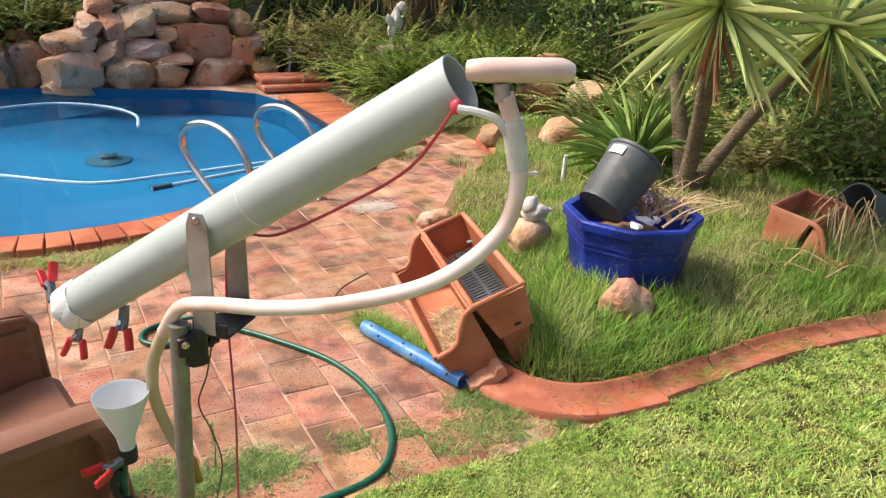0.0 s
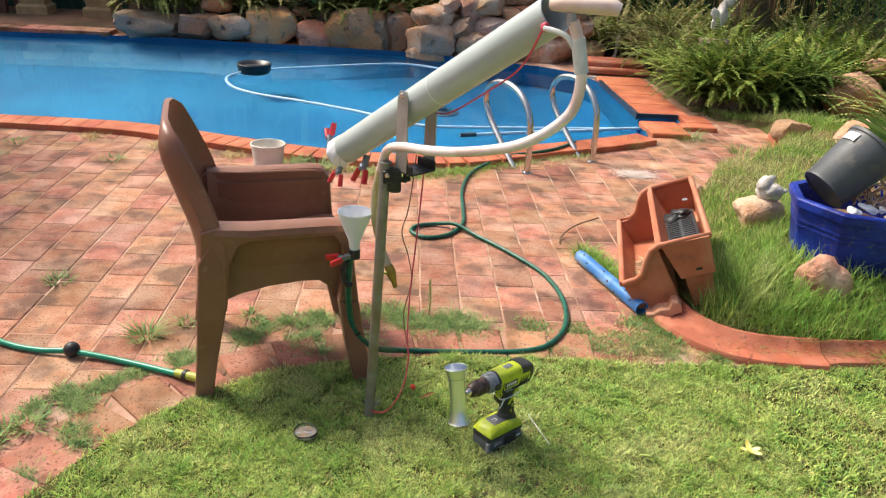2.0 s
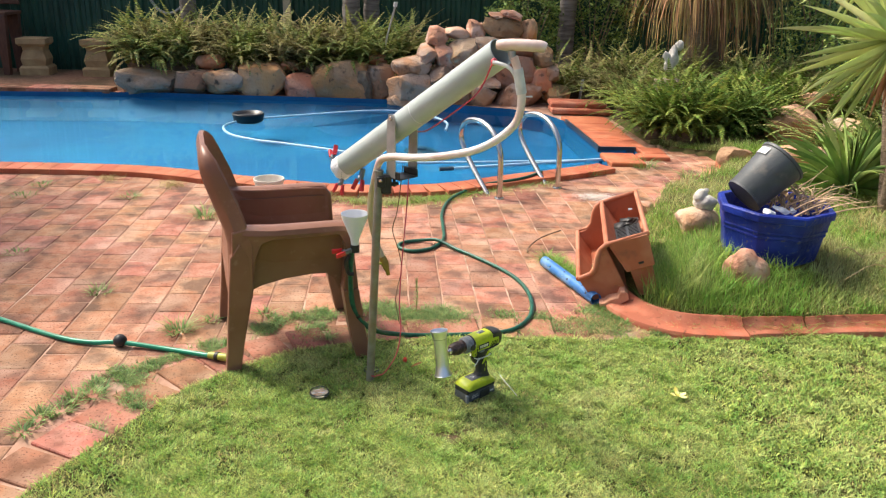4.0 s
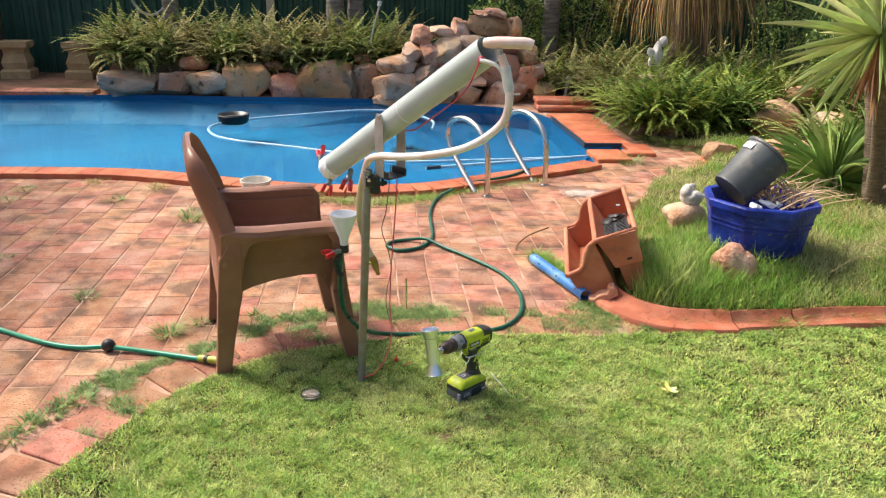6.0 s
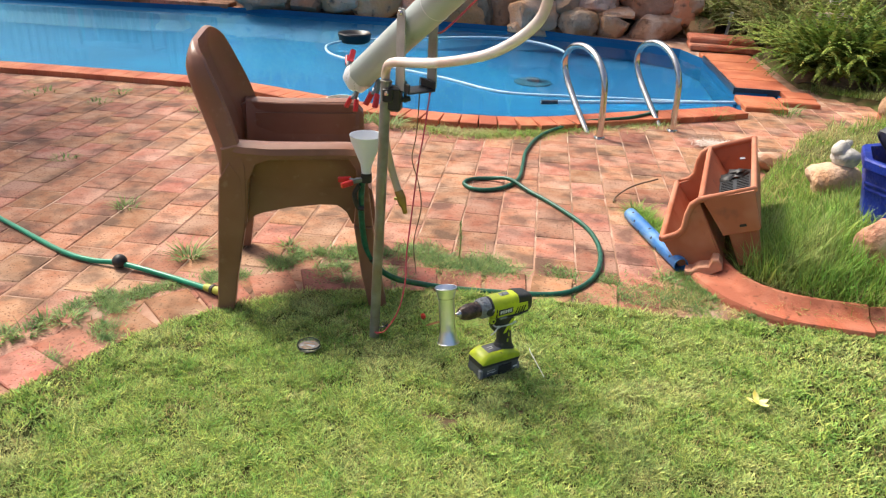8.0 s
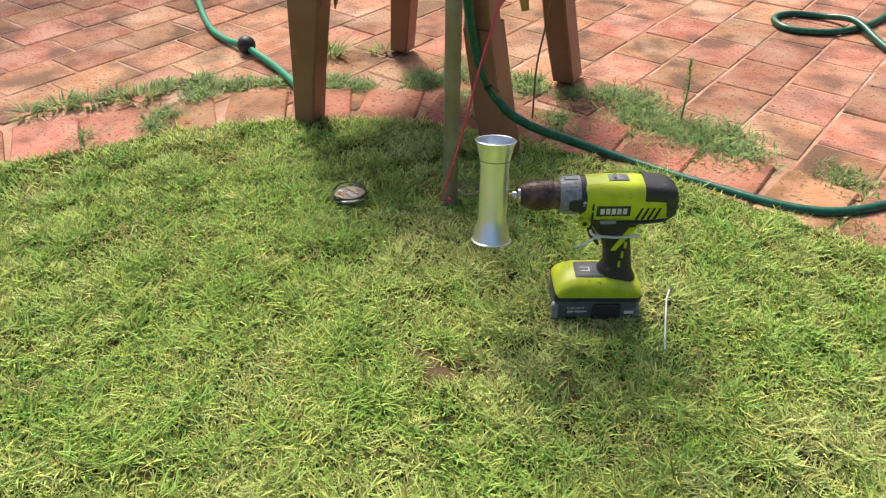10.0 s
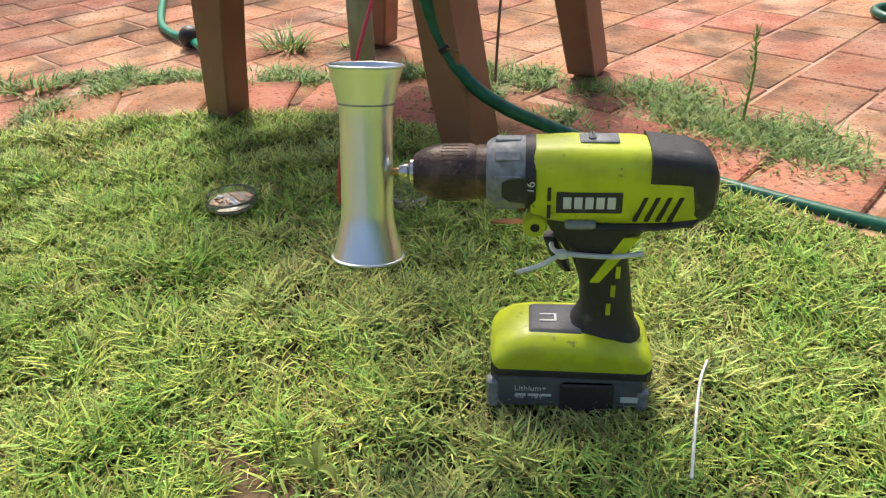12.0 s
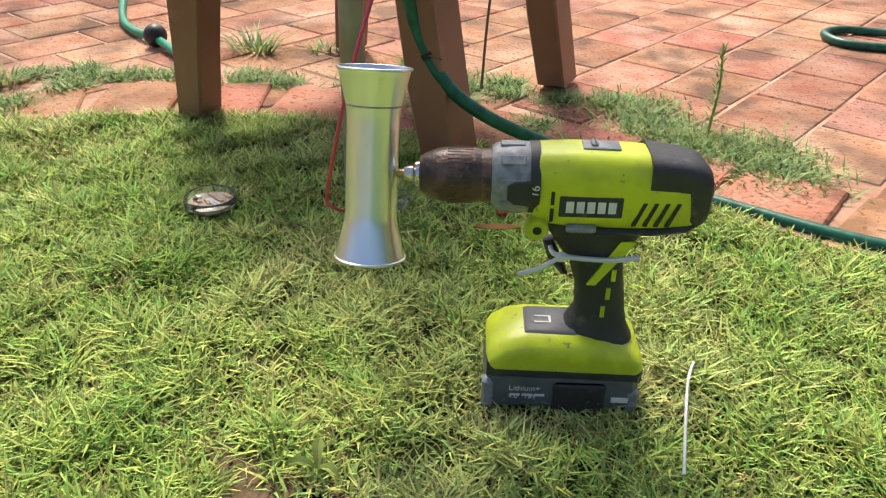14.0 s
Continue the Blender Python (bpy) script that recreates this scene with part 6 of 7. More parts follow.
for x, y in ((2.75, 5.2), (2.85, 4.85), (3.2, 4.75), (3.55, 4.8), (2.75, 5.9), (2.8, 6.6), (2.5, 7.4), (2.9, 7.6), (2.2, 7.9), (1.6, 8.1), (0.5, 7.9), (1.0, 8.3), (3.9, 5.1), (4.4, 5.3), (3.3, 4.55), (3.7, 4.6), (3.0, 4.6), (4.3, 3.3), (4.6, 2.9), (4.1, 3.0), (4.0, 1.95), (4.5, 2.2), (4.3, 0.95), (4.7, 1.2), (4.9, 1.7), (4.6, 3.7), (3.9, 3.5), (2.3, 7.3), (2.65, 7.2)):
    fern(x, y, 0.08, rnd.randrange(3) if 4.4 < y < 5.6 else 3 + rnd.randrange(3), rnd.uniform(1.0, 1.2), rnd.uniform(0, 360))


def strap_leaf(droop, seed):
    """A sword-shaped leaf one metre long along x, bending down by droop radians."""
    rnd.seed(seed)
    p, el = np.array((0.0, 0.0, 0.0)), 0.0
    rows = []
    for i in range(8):
        t = i / 7
        w = 0.5 * ((0.55 + 1.2 * t) if t < 0.35 else max(0.03, 1 - ((t - 0.35) / 0.65) ** 1.6))
        rows.append([(p[0], -w, p[2]), (p[0], 0, p[2] - 0.15 * w), (p[0], w, p[2])])
        p = p + np.array((math.cos(el), 0, math.sin(el))) / 7
        el -= droop * (0.6 + 0.8 * t) / 7
    return Geo().loft(rows, closed=False)


LEAVES = {}


def strap_rosette(parent, c, count, length, width, lo, hi, droop, material, name="leaf"):
    """Single leaves radiating from c, each its own part on a shared mesh."""
    key = (droop, material)
    if key not in LEAVES:
        state = rnd.getstate()
        LEAVES[key] = [mesh_of(name, strap_leaf(droop * q, 60 + k), M[material]) for k, q in enumerate((0.5, 0.8, 1.0, 1.3))]
        rnd.setstate(state)
    for k in range(count):
        ob = new(name, LEAVES[key][rnd.randrange(4)])
        ob.parent = parent
        L = length * rnd.uniform(0.75, 1.1)
        ob.matrix_basis = Matrix.Translation(c) @ pose(0, 0, 0, rnd.uniform(-12, 12), -math.degrees(rnd.uniform(lo, hi)), rnd.uniform(0, 360)) @ Matrix.Diagonal((L, width * rnd.uniform(0.85, 1.15), L, 1))


rnd.seed(9)
yucca = thing("yucca_tree", "leaning yucca tree with rosettes of sword-shaped leaves", "tree")
BASE = np.array((3.35, 1.95, 0.08))
HEADS = [((2.79, 1.40, 1.27), 125, 0.58), ((3.52, 1.32, 1.16), 90, 0.58), ((3.75, 2.2, 1.55), 70, 0.6), ((3.1, 2.2, 1.75), 60, 0.6)]
for hd, cnt, L in HEADS:
    h = np.array(hd)
    part("trunk", Geo().tube([tuple(BASE), tuple(BASE * 0.6 + h * 0.4 + np.array((0.06, 0.05, 0.0))), tuple(h)], [0.058, 0.042, 0.034], 10), M["bark"], yucca)
    strap_rosette(yucca, hd, cnt, L, 0.0115, -0.9, 1.4, 0.35, "yucca")
    strap_rosette(yucca, tuple(h - np.array((0, 0, 0.06))), 10, L * 0.7, 0.022, -1.5, -1.1, 0.3, "dead_leaf", "dead_leaf")
for (x, y, z) in ((3.3, 2.35, 0.18), (3.75, 2.6, 0.15)):
    yl = thing("yucca", "low rosette of dark green strap leaves", "yucca", pose(x, y, z), "low yuccas")
    strap_rosette(yl, (0, 0, 0), 110, 0.62, 0.012, 0.3, 1.45, 1.1, "strap")
    part("crown", rock_geo(2, 0.05, 0.05, 0.06, 2), M["bark"], yl)


def shrub(x, y, z, sx, sy, sz, n, seed, label):
    rnd.seed(seed)
    top = thing("shrub", label, "shrub", pose(x, y, z), "shrubs")
    g = Geo()
    for k in range(7):
        a = k * 0.9
        g.tube([(0, 0, -0.1), (0.25 * sx * math.cos(a), 0.25 * sy * math.sin(a), sz * 0.7), (0.6 * sx * math.cos(a), 0.6 * sy * math.sin(a), sz * rnd.uniform(1.1, 1.7))], [0.016, 0.005], 5, 3)
    part("stem", g, M["bark"], top)
    g = Geo()
    for k in range(n):
        v = Vector((rnd.gauss(0, 1), rnd.gauss(0, 1), rnd.gauss(0, 1))).normalized() * rnd.uniform(0.35, 1.0) ** 0.6
        c = Vector((v.x * sx, v.y * sy, sz + v.z * sz))
        c *= 1 + 0.25 * noise.noise(c * 3)
        s = rnd.uniform(0.018, 0.038)
        q = Euler((rnd.uniform(-0.9, 0.9), rnd.uniform(-0.9, 0.9), rnd.uniform(0, 6.28))).to_matrix()
        o = len(g.v)
        g.v += [tuple(c + q @ Vector(p)) for p in ((-s, 0, 0), (0, -s * 0.5, s * 0.1), (s * 1.2, 0, -s * 0.2), (0, s * 0.5, s * 0.1))]
        g.f.append((o, o + 1, o + 2, o + 3))
    me = bpy.data.meshes.new("foliage")
    me.from_pydata(g.v, [], g.f)
    me.materials.append(M["leaf"])
    ob = new("foliage", me)
    ob.parent = top


for k, (x, y, z, sx, sy, sz, n) in enumerate(((4.3, 1.55, 0.1, 0.45, 0.45, 0.5, 3000), (5.1, 2.3, 0.1, 0.7, 0.8, 0.75, 4000), (5.3, 3.6, 0.1, 0.8, 0.8, 0.85, 4000), (5.5, 0.9, 0.1, 0.6, 0.6, 0.6, 3000), (4.9, 4.6, 0.1, 0.6, 0.6, 0.7, 3000), (5.6, 5.9, 0.1, 0.8, 0.8, 0.9, 3500), (5.9, 7.6, 0.1, 0.7, 0.9, 1.0, 3500), (2.1, 8.7, 0.1, 0.6, 0.4, 0.8, 3000), (3.1, 8.8, 0.1, 0.7, 0.4, 0.9, 3000))):
    shrub(x, y, z, sx, sy, sz, n, 30 + k, "leafy green garden shrub")


def palm_trunk(x, y, r, label):
    top = thing("palm_tree", label, "tree", pose(x, y, 0.0), "palms")
    g = Geo()
    rings = []
    for k in range(54):
        z = k * 0.09
        rr_ = r * (1.1 - 0.05 * z / 3.6 + 0.06 * (k % 2))
        rings.append([(rr_ * math.cos(a) + 0.01 * z, rr_ * math.sin(a), z) for a in np.linspace(0, 6.283, 14, endpoint=False)])
    part("trunk", g.loft(rings), M["palm_bark"], top)
    g = Geo()
    for k in range(7):
        frond_into(g, 1.1, 1.9, k * 0.9, 1.1, 0.2, 22, 1.2, (0.05, 0, 4.75))
    part("crown", g, M["fern_dark"], top)


for x, y, r in ((-2.72, 8.75, 0.1), (-0.45, 8.6, 0.11), (-0.17, 8.7, 0.1), (2.62, 8.6, 0.11)):
    palm_trunk(x, y, r, "slender palm with a ringed grey trunk")
# Out-of-view palm, added only to shade the left paving
sp = thing("feather_palm", "unseen tall feather palm added so its fronds shade the paving", "tree", pose(-5.6, 2.35, 0.0), "palms")
part("trunk", Geo().tube([(0, 0, -0.05), (0.05, 0.05, 1.7), (0.25, 0.2, 3.3)], [0.13, 0.1, 0.09], 14), M["palm_bark"], sp)
rnd.seed(44)
for k in range(15):
    g = Geo()
    frond_into(g, rnd.uniform(1.9, 2.5), rnd.uniform(1.1, 1.7), k * 0.42 + rnd.uniform(-0.1, 0.1), rnd.uniform(0.3, 0.9), 0.5, 30, 0.8, (0.25, 0.2, 3.3))
    part("frond", g, M["fern_dark"], sp, smooth=False)
rnd.seed(45)
# Never in view: added behind the fence to darken the far corner
shade = thing("feather_palm", "unseen feather palm added behind the boundary fence to shade the corner", "tree", pose(-7.3, 10.3, 0.0), "palms")
part("trunk", Geo().tube([(0, 0, -0.05), (0.03, 0.02, 2.0), (0.08, 0.0, 3.6)], [0.15, 0.12, 0.1], 14), M["palm_bark"], shade)
for k in range(18):
    g = Geo()
    frond_into(g, rnd.uniform(1.9, 2.6), rnd.uniform(0.9, 1.6), k * 0.35 + rnd.uniform(-0.1, 0.1), rnd.uniform(0.2, 0.9), 0.55, 30, 0.8, (0.08, 0.0, 3.6))
    part("frond", g, M["fern_dark"], shade, smooth=False)
rnd.seed(17)
dp = thing("skirted_palm", "palm with a skirt of hanging brown dead fronds", "tree", pose(4.15, 7.3, 0.05))
part("trunk", Geo().tube([(0, 0, -0.1), (0.02, 0, 1.6), (0, 0, 3.4)], [0.28, 0.24, 0.2], 14), M["bark"], dp)
g = Geo()
for k in range(520):
    a = rnd.uniform(0, 6.283)
    r0, r1 = rnd.uniform(0.15, 0.7), rnd.uniform(0.45, 1.15)
    zt, zb = rnd.uniform(1.7, 2.4), rnd.uniform(0.55, 1.25)
    w = rnd.uniform(0.008, 0.022)
    rows = []
    for i in range(5):
        t = i / 4
        rr_ = r0 + (r1 - r0) * math.sin(t * 1.6)
        c = np.array((rr_ * math.cos(a + 0.15 * t), rr_ * math.sin(a + 0.15 * t), zt + (zb - zt) * t))
        sd = np.array((-math.sin(a), math.cos(a), 0)) * w * (1 - 0.8 * t)
        rows.append([c - sd, c + sd])
    g.loft(rows, closed=False)
part("frond_skirt", g, M["dead_leaf"], dp, "hanging brown dead fronds")
g = Geo()
for k in range(16):
    frond_into(g, 2.2, 2.0, k * 0.4, 0.9, 0.45, 26, 1.2, (0, 0, 3.3))
part("crown", g, M["fern_dark"], dp)
sta = rock_geo(51, 0.11, 0.1, 0.22, 3, 0.3, 0.0)
sta.add(*(lambda q: (q.v, q.f))(rock_geo(52, 0.08, 0.07, 0.09, 3, 0.25)), pose(0.06, 0, 0.26))
sta.add(*(lambda q: (q.v, q.f))(rock_geo(53, 0.13, 0.06, 0.07, 3, 0.25)), pose(-0.08, -0.03, 0.0, 0, 40, 0))
single("garden_statue", sta, M["white_stone"], "weathered white stone garden statue among the ferns", "statue", pose(3.14, 5.65, 0.72, 0, 12, 0) @ Matrix.Scale(0.6, 4))
single("statue_plinth", Geo().box((0, 0, 0.24), (0.26, 0.26, 0.5), 0.02), M["mortar"], "grey stone plinth hidden among the ferns", "plinth", pose(3.14, 5.65, 0.02))

# ---- grass and weeds ----
for bx, by, br in ((0.46, -0.30, 0.05), (0.28, -0.39, 0.06), (0.34, -0.36, 0.03), (0.62, -0.33, 0.035)):
    ring = [(bx + br * (1 + 0.25 * math.sin(3 * a + bx * 40)) * math.cos(a) * 1.2, by + br * (1 + 0.2 * math.cos(2 * a)) * math.sin(a) * 0.8) for a in np.linspace(0, 6.283, 18, endpoint=False)]
    sheet("bare_earth", [ring], 0.0105, M["soil_and_shade"], "small patch of bare brown earth in the lawn")
def scatter(n, x0, x1, y0, y1):
    return RNG.uniform(x0, x1, n), RNG.uniform(y0, y1, n)


BARE = ((0.46, -0.30, 0.035), (0.28, -0.39, 0.045), (0.34, -0.36, 0.02), (0.36, 0.03, 0.015), (0.24, -0.12, 0.018), (0.62, -0.33, 0.025), (0.15, -0.25, 0.02))


def patch(x, y, scale, seed):
    """Smooth random value between 0 and 1 over the ground, with cells of 1 / scale metres."""
    table = np.random.default_rng(seed).uniform(0, 1, (64, 64))
    u, v = x * scale + 1000.0, y * scale + 1000.0
    i, j = np.floor(u).astype(int), np.floor(v).astype(int)
    a, b = u - i, v - j
    a, b = a * a * (3 - 2 * a), b * b * (3 - 2 * b)
    t = lambda p, q: table[p % 64, q % 64]
    return (t(i, j) * (1 - a) + t(i + 1, j) * a) * (1 - b) + (t(i, j + 1) * (1 - a) + t(i + 1, j + 1) * a) * b


def lawn_grass(name, count, box, hmul, wmul, label):
    """Small fans of curved blades, thicker and thinner in clumps."""
    x, y = scatter(count // 5, *box)
    ok = inside(x, y, LAWN) & (RNG.uniform(0, 1, len(x)) < 0.36 + 1.25 * patch(x, y, 34 / wmul, 3))
    for bx, by, br in BARE:
        ok &= (np.hypot((x - bx) * 0.8, (y - by) * 1.3) > br * (0.75 + 0.35 * np.sin(x * 90 + 2 * np.sin(y * 70)))) | (RNG.uniform(0, 1, len(x)) < 0.14)
    x, y = np.repeat(x[ok], 6), np.repeat(y[ok], 6)
    n = len(x)
    fan = np.repeat(RNG.uniform(0, 6.283, n // 6), 6) + np.tile(np.arange(6), n // 6) * 1.05 + RNG.normal(0, 0.35, n)
    base = np.stack([x + RNG.normal(0, 0.004 * wmul, n), y + RNG.normal(0, 0.004 * wmul, n), np.full(n, 0.006)], 1)
    h = RNG.uniform(0.006, 0.02, n) * (0.4 + 1.1 * patch(x, y, 26 / wmul, 5)) * hmul
    lean = RNG.uniform(0.6, 2.0, n) * h
    ob = blades(name, base, h, RNG.uniform(0.0015, 0.0034, n) * wmul, lean, fan, M["grass"], curl=0.6)
    return tagged(ob, label, "grass", "", "stuff")


for cnt, box, hm, wm in ((50000, (-1.6, 8, -7, -2.3), 1.2, 2.6), (14000, (3.6, 8, -2.3, 0.3), 1.2, 2.4), (270000, (-0.75, 1.3, -0.75, 0.46), 1.0, 1.1), (135000, (-1.1, 1.6, -1.3, -0.75), 1.0, 1.25), (170000, (-1.6, 3.6, -2.3, -1.3), 1.0, 1.6), (46000, (1.6, 3.6, -1.3, -0.75), 1.0, 1.45),
                         (130000, (1.3, 3.6, -0.75, 0.46), 1.05, 1.55), (16000, (-1.3, -0.75, -0.75, 0.1), 1.05, 1.35)):
    lawn_grass("lawn_grass", cnt, box, hm, wm, "short green lawn grass with paler tips")
x, y = scatter(130000, -1.3, 3.3, -2.2, 0.45)
ok = inside(x, y, LAWN) & (RNG.uniform(0, 1, len(x)) < np.clip((patch(x, y, 7, 12) * 0.6 + patch(x, y, 19, 13) * 0.4 - 0.42) * 3.2, 0.09, 1))
x, y = x[ok], y[ok]
n = len(x)
tagged(blades("dry_grass", np.stack([x, y, np.full(n, 0.008)], 1), RNG.uniform(0.004, 0.019, n), RNG.uniform(0.0012, 0.0026, n), RNG.uniform(0.006, 0.026, n), RNG.uniform(0, 6.28, n), M["dry_grass"]),
       "dry straw-coloured stems in the lawn", "grass", "", "stuff")

# long grass of the bed
x, y = scatter(200000, 1.25, 5.2, 0.42, 4.6)
ok = inside(x, y, BED) & (np.hypot(x - 2.085, y - 1.064) > 0.27) & (np.hypot(x - 1.84, y - 0.78) > 0.1)
dens = np.exp(-((y - 0.5) / 1.3) ** 2) + 0.45 + 0.3 * np.sin(x * 5 + y * 4)
ok &= RNG.uniform(0, 1, len(x)) < np.clip(dens, 0.12, 1) * np.clip(1.25 - (x - 2.6) * 0.5, 0.2, 1)
inplanter = ((x - 1.2) * 0.978 - (y - 1.13) * 0.208 > -0.2) & ((x - 1.2) * 0.978 - (y - 1.13) * 0.208 < 0.2) & (y < 1.5)
ok &= ~inplanter
x, y = x[ok], y[ok]
n = len(x)
z = bed_height(x, y) - 0.005
tall = np.clip(0.55 + 0.6 * np.sin(x * 3.3 + 0.5) * np.cos(y * 4.1) + 0.5 * np.exp(-((y - 0.75) / 0.35) ** 2), 0.4, 1.5) * 1.18 + 0.55 * np.exp(-((x - 2.0) ** 2 + (y - 0.88) ** 2) / 0.09)
lg = blades("long_grass", np.stack([x, y, z], 1), RNG.uniform(0.03, 0.11, n) * tall, RNG.uniform(0.0025, 0.0045, n), RNG.uniform(0.02, 0.11, n) * tall, RNG.uniform(0, 6.28, n), M["long_grass"], curl=0.6)
tagged(lg, "long unmown green grass covering the bed", "grass", "", "stuff")
x, y = scatter(4500, 1.3, 4.2, 0.42, 2.6)
ok = inside(x, y, BED) & (np.hypot(x - 2.085, y - 1.064) > 0.34) & ((x > 1.55) | (y < 0.7))
x, y = x[ok], y[ok]
n = len(x)
tagged(blades("dry_bed_grass", np.stack([x, y, bed_height(x, y)], 1), RNG.uniform(0.02, 0.08, n), RNG.uniform(0.002, 0.004, n), RNG.uniform(0.05, 0.16, n), RNG.uniform(0, 6.28, n), M["dry_grass"]),
       "dry yellow grass among the long grass", "grass", "", "stuff")


def tuft(x, y, r, count, h, name="weed_tuft", label="green weed tuft growing between the pavers", material="weed"):
    a = RNG.uniform(0, 6.283, count)
    rr = r * np.sqrt(RNG.uniform(0, 1, count))
    base = np.stack([rr * np.cos(a), rr * np.sin(a), np.zeros(count)], 1)
    ob = blades(name, base, RNG.uniform(0.2, 0.75, count) * h, RNG.uniform(0.003, 0.0065, count), RNG.uniform(0.5, 1.5, count) * h, a + RNG.normal(0, 0.5, count), M[material])
    ob.matrix_basis = pose(x, y, 0.0)
    return tagged(ob, label, "weed", "weeds in the paving")


for x, y, r, c, h in ((-0.84, 0.46, 0.05, 90, 0.075), (-1.15, -0.23, 0.045, 70, 0.05), (-1.1, -0.18, 0.045, 70, 0.05), (-1.075, -0.11, 0.035, 50, 0.05), (-1.03, -0.07, 0.05, 80, 0.045), (-1.17, -0.31, 0.04, 50, 0.04), (-0.72, 0.58, 0.035, 40, 0.04), (-0.49, 0.65, 0.03, 40, 0.045), (-0.46, 0.6, 0.025, 30, 0.03), (-1.1, 2.13, 0.06, 70, 0.12), (-0.99, 2.9, 0.05, 60, 0.08),
                      (-1.7, 2.56, 0.07, 60, 0.045), (-1.33, 0.9, 0.05, 50, 0.05), (1.73, 3.37, 0.06, 80, 0.1), (2.27, 3.66, 0.1, 130, 0.11), (2.75, 4.5, 0.1, 90, 0.08), (-1.97, 1.45, 0.06, 50, 0.04), (-2.4, 2.57, 0.08, 50, 0.04), (-2.4, 2.85, 0.08, 50, 0.035),
                      (1.75, 2.35, 0.07, 70, 0.08), (2.55, 3.3, 0.08, 70, 0.1), (0.98, 1.35, 0.05, 60, 0.09), (-2.9, 2.7, 0.1, 50, 0.05), (-0.45, 2.55, 0.08, 100, 0.12), (-0.6, 2.6, 0.05, 60, 0.1)):
    tuft(x, y, r, c, h)
sprig = thing("weed_sprig", "single upright weed sprig with narrow leaves", "weed", pose(0.205, 0.685, 0.0))
part("stem", Geo().tube([(0, 0, 0), (0.004, 0.003, 0.09), (-0.005, 0.006, 0.165)], [0.0028, 0.0012], 6), M["weed"], sprig)
g = Geo()
for k in range(60):
    zz = 0.02 + 0.142 * k / 60
    a = k * 2.4
    L = 0.02 * (1.15 - k / 75)
    o = len(g.v)
    c, s = math.cos(a), math.sin(a)
    g.v += [(0, 0, zz), (c * L * 0.5 - s * 0.002, s * L * 0.5 + c * 0.002, zz + 0.006), (c * L, s * L, zz + 0.014), (c * L * 0.5 + s * 0.002, s * L * 0.5 - c * 0.002, zz + 0.006)]
    g.f.append((o, o + 1, o + 2, o + 3))
part("leaves", g, M["weed"], sprig)


def grass_patch(label, pts, spread, count, h, material="weed"):
    """Grass creeping over the paving round the given places."""
    p = np.array(pts)[RNG.integers(0, len(pts), count)]
    xy = p + RNG.normal(0, spread, (count, 2))
    base = np.concatenate([xy, np.full((count, 1), 0.0)], 1)
    ob = blades("creeping_grass", base, RNG.uniform(0.2, 0.8, count) * h, RNG.uniform(0.002, 0.004, count), RNG.uniform(0.5, 1.7, count) * h, RNG.uniform(0, 6.28, count), M[material], curl=0.8)
    return tagged(ob, label, "grass", "", "stuff")


grass_patch("green grass creeping over bricks beside the chair", [(0.15, 0.62), (0.22, 0.6), (0.28, 0.62), (0.32, 0.66), (0.1, 0.66), (0.38, 0.6), (0.05, 0.72)], 0.045, 3600, 0.026)
grass_patch("thin grass in the joints beneath the chair", [(-0.35, 0.62), (-0.28, 0.6), (-0.2, 0.62), (-0.1, 0.66), (-0.42, 0.56), (-0.5, 0.5), (-0.02, 0.7), (-0.25, 0.5), (-0.2, 0.4), (-0.05, 0.5), (0.02, 0.44), (-0.47, 0.46), (-0.45, 0.52), (-0.28, 0.4), (-0.3, 0.46), (-0.24, 0.67)], 0.024, 3600, 0.024)
grass_patch("grass and moss creeping over the edging bricks", [(-0.86, 0.17), (-0.9, 0.13), (-0.99, 0.1), (-0.94, 0.06), (-0.9, 0.02), (-0.84, -0.15), (-0.88, -0.1), (-0.94, -0.31), (-0.69, 0.33), (-0.66, 0.28), (-0.8, 0.22), (-1.04, 0.02), (-0.6, 0.35)], 0.024, 3400, 0.022)
grass_patch("patchy grass over the edging bricks", [(0.85, 0.5), (0.9, 0.45), (0.8, 0.6), (0.95, 0.55), (1.0, 0.48), (1.08, 0.55), (1.12, 0.45), (0.7, 0.44), (0.62, 0.62), (1.15, 0.62), (1.05, 0.68)], 0.036, 3000, 0.022)
grass_patch("dry yellow grass over the edging bricks", [(0.9, 0.52), (1.0, 0.58), (1.1, 0.5), (0.2, 0.57), (0.25, 0.52), (1.0, 0.44), (1.2, 0.55), (1.25, 0.42)], 0.05, 1700, 0.02, "dry_grass")
grass_patch("rough grass along the pool coping", [(0.0, 2.5), (0.15, 2.5), (0.3, 2.55), (0.45, 2.6), (0.6, 2.72), (0.75, 2.8), (0.9, 2.9), (-0.15, 2.52), (1.1, 3.0), (1.3, 3.1)], 0.055, 3200, 0.045, "long_grass")
grass_patch("thin dry grass along the coping", [(-1.0, 2.75), (-1.5, 2.9), (-2.0, 3.05), (-0.7, 2.65), (0.2, 2.55), (0.5, 2.65), (-0.3, 2.55)], 0.05, 1500, 0.04, "dry_grass")
grass_patch("tangled grass beside the blue pipe", [(1.02, 1.25), (1.05, 1.15), (1.08, 1.05), (1.1, 0.95), (1.0, 1.35)], 0.025, 1300, 0.07, "long_grass")
grass_patch("long grass hanging over the curb", [(1.45 + 0.15 * k, 0.53) for k in range(12)], 0.04, 5000, 0.08, "long_grass")
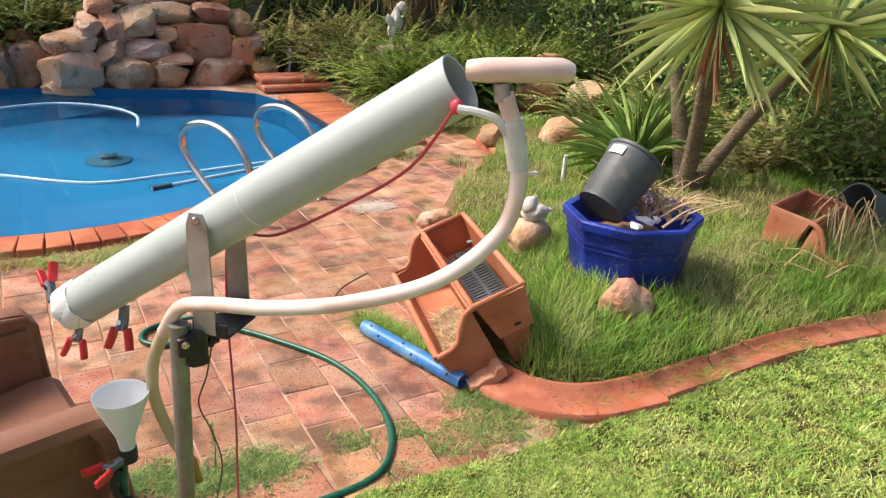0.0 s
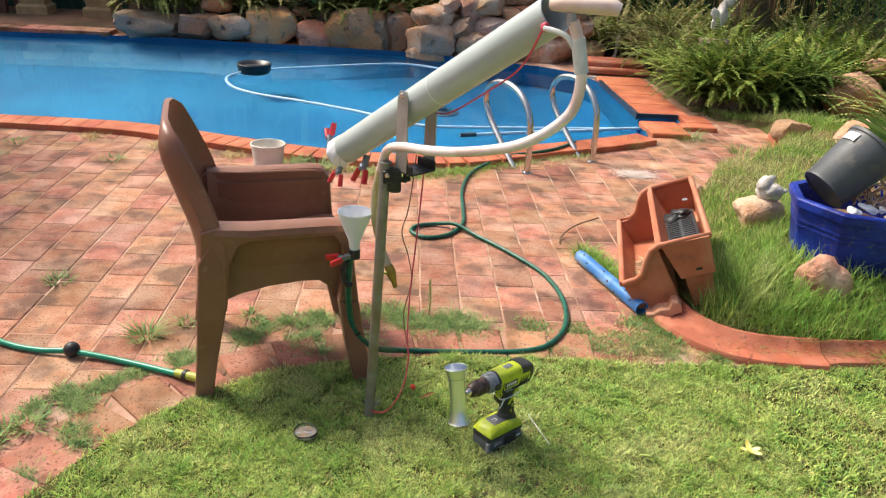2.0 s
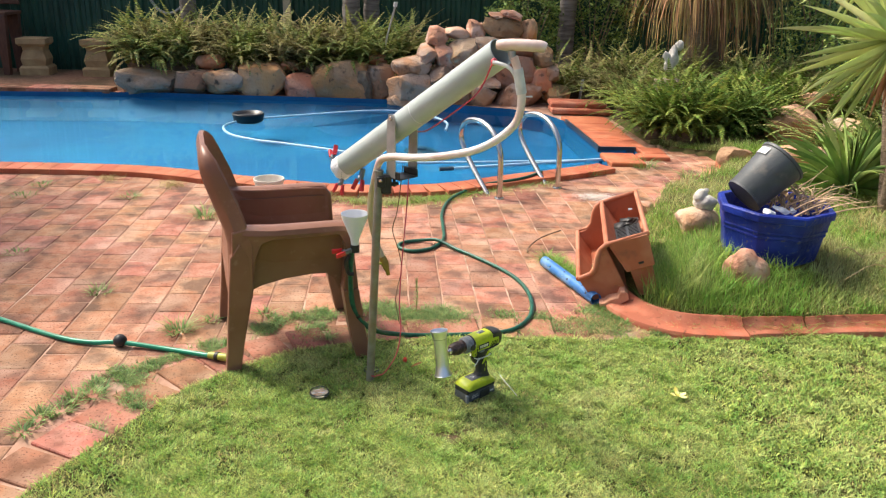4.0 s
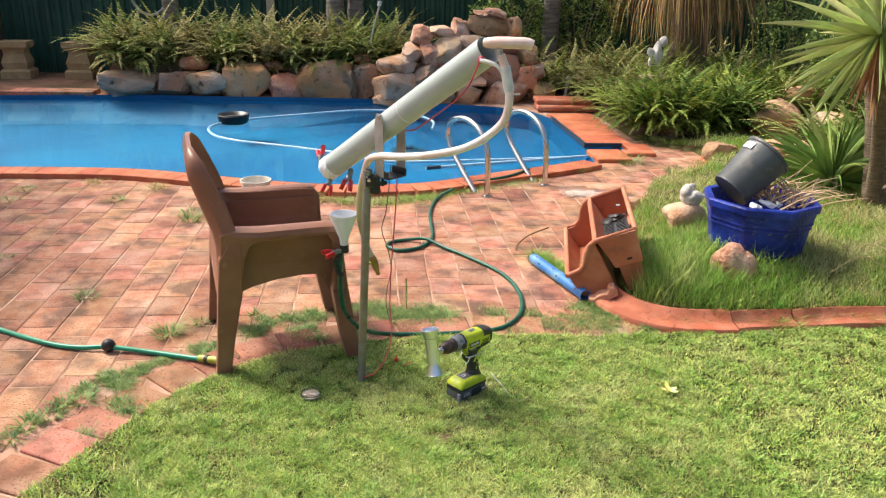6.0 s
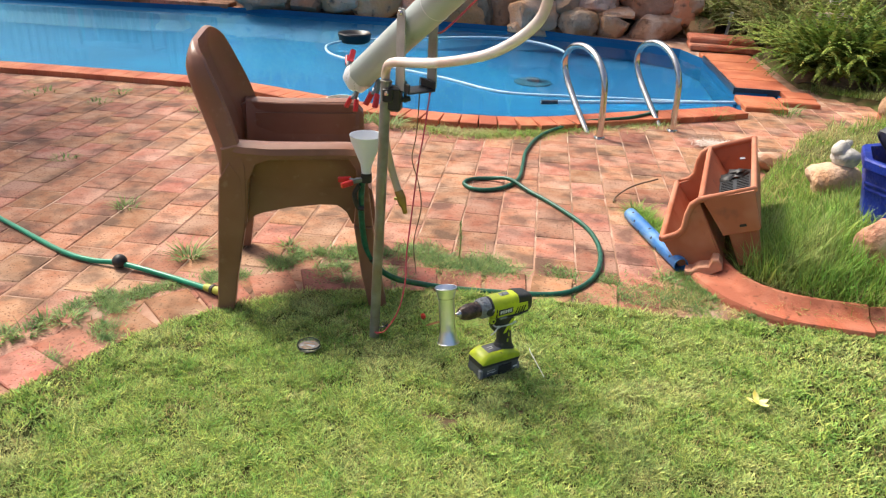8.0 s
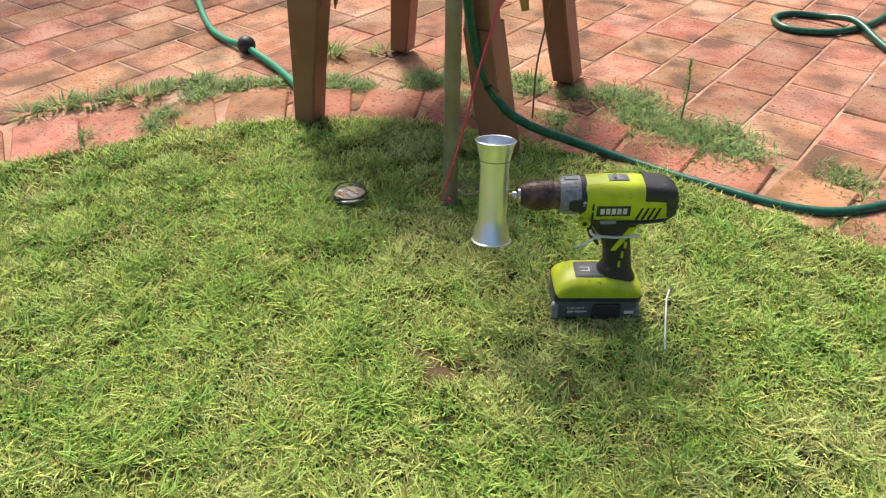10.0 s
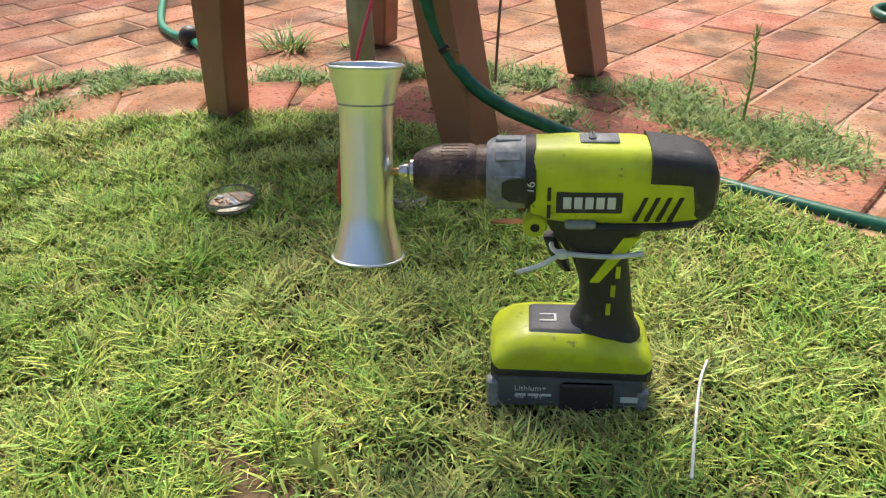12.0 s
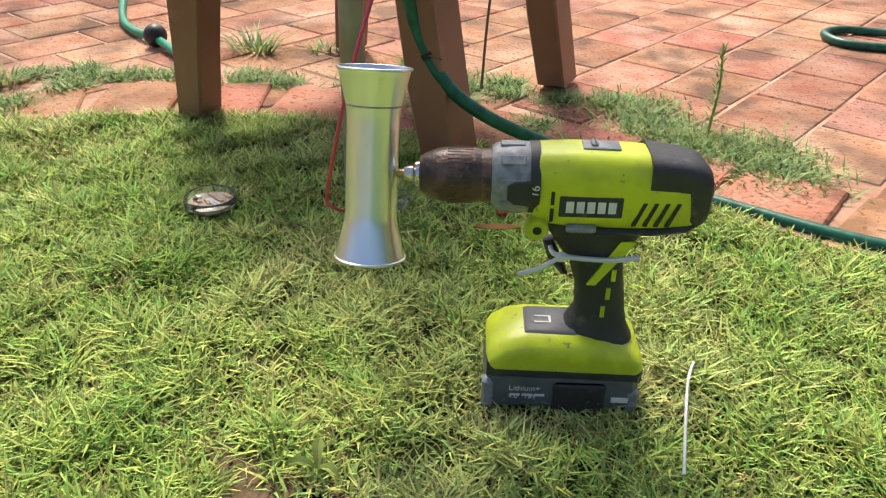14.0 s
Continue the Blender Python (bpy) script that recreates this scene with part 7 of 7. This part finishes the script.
grass_patch("grass creeping over the low front of the curb", [(1.12, 0.72), (1.15, 0.62), (1.18, 0.55), (1.3, 0.42), (1.5, 0.36), (1.8, 0.35), (2.0, 0.36), (2.2, 0.37), (2.4, 0.38), (2.7, 0.36)], 0.022, 1800, 0.035)
grass_patch("dry grass tangled over the broken curb", [(1.75, 0.47), (1.82, 0.46), (1.9, 0.45), (1.97, 0.42), (1.6, 0.5), (2.15, 0.5), (2.3, 0.5), (2.5, 0.47), (2.75, 0.42), (2.05, 0.48)], 0.025, 850, 0.06, "dry_grass")
grass_patch("green grass growing through the broken curb", [(1.8, 0.48), (1.9, 0.45), (1.95, 0.4), (2.1, 0.5), (2.35, 0.5), (2.6, 0.46), (2.45, 0.42), (1.7, 0.5)], 0.025, 1500, 0.075, "long_grass")
for (x, y, a) in ((0.315, -0.345, 0), (0.46, -0.33, 70), (0.56, -0.27, 130)):
    w = thing("broadleaf_weed", "small broadleaf weed growing in the lawn", "weed", pose(x, y, 0.01, 0, 0, a), "lawn weeds")
    for k in range(3):
        lf = Geo().loft([[(r, q * ww, 0.012 + 0.012 * math.sin(r * 90) + 0.003 * abs(q)) for q in (-1, 0, 1)] for r, ww in ((0.0, 0.002), (0.007, 0.004), (0.015, 0.0055), (0.023, 0.003), (0.027, 0.0006))], closed=False)
        part("leaf_blade", lf, M["leaf"], w).matrix_basis = pose(0, 0, 0, 0, 0, k * 115 + 20 * (k % 2))

# ---- paving, piece by piece ----
border = thing("brick_border", "weathered red brick edging between lawn and paving", "edging", kind="structure")
PATHB = [p for p in LAWN_EDGE if -1.6 < p[0] < 1.12 and p[1] > -2.2]
bricks_along(PATHB, 0.165, 0.0, 0.205, -0.014, 0.007, "brick", M["border"], border, 0.01, 0.0035)

OUT = offset(LAWN_EDGE, 0.17)
PATIO = [p for p in OUT if p[0] < 1.2 and p[1] > -2.6] + [(1.27, 0.9), (1.5, 1.4), (1.78, 2.0), (2.15, 2.6), (2.65, 3.0), (3.0, 3.4), (3.15, 4.0), (2.9, 4.4), (2.62, 4.4), (2.62, 3.95), (2.2, 3.62)]
PATIO += [p for p in reversed(offset(POOL_NEAR, -0.1)) if -6 < p[0] < 2.0] + [(-6, 3.1), (-6, -4.6), (-1.68, -4.6)]
patio = thing("patio", "weathered terracotta brick paving with sandy joints", "paving", kind="structure")
PW, PLEN = 0.168, 0.215
PIECES = []
for v in range(4):
    b = Geo().box((0, 0, 0), (PW - 0.005, PLEN - 0.005, 0.03), 0.004)
    b.v = [(p[0] + 0.0015 * noise.noise(Vector(p) * 30 + Vector((v * 9, 0, 0))), p[1] + 0.0015 * noise.noise(Vector(p) * 30 + Vector((0, v * 9, 0))), p[2]) for p in b.v]
    PIECES.append((b, mesh_of("paver", b, M["paver"], False)))
rest = Geo()
count = 0
rnd.seed(21)
for i in range(-37, 20):
    x = 0.594 + i * PW
    shift = (i % 2) * PLEN * 0.5 + rnd.uniform(-0.02, 0.02)
    for j in range(-25, 24):
        y = 0.67 + j * PLEN + shift
        if not inside(np.array([x]), np.array([y]), PATIO)[0]:
            continue
        m = pose(x, y, -0.0148 + rnd.uniform(-0.0012, 0.0015), rnd.uniform(-0.35, 0.35), rnd.uniform(-0.35, 0.35), rnd.uniform(-0.8, 0.8))
        k = rnd.randrange(4)
        if -1.75 < x < 1.3 and -0.7 < y < 2.05:
            ob = new("paver", PIECES[k][1])
            ob.parent = patio
            ob.matrix_basis = m
            count += 1
        else:
            rest.add(PIECES[k][0].v, PIECES[k][0].f, m)
far = part("far_pavers", rest, M["paver_far"], patio, smooth=False)
far["kind"] = "stuff"
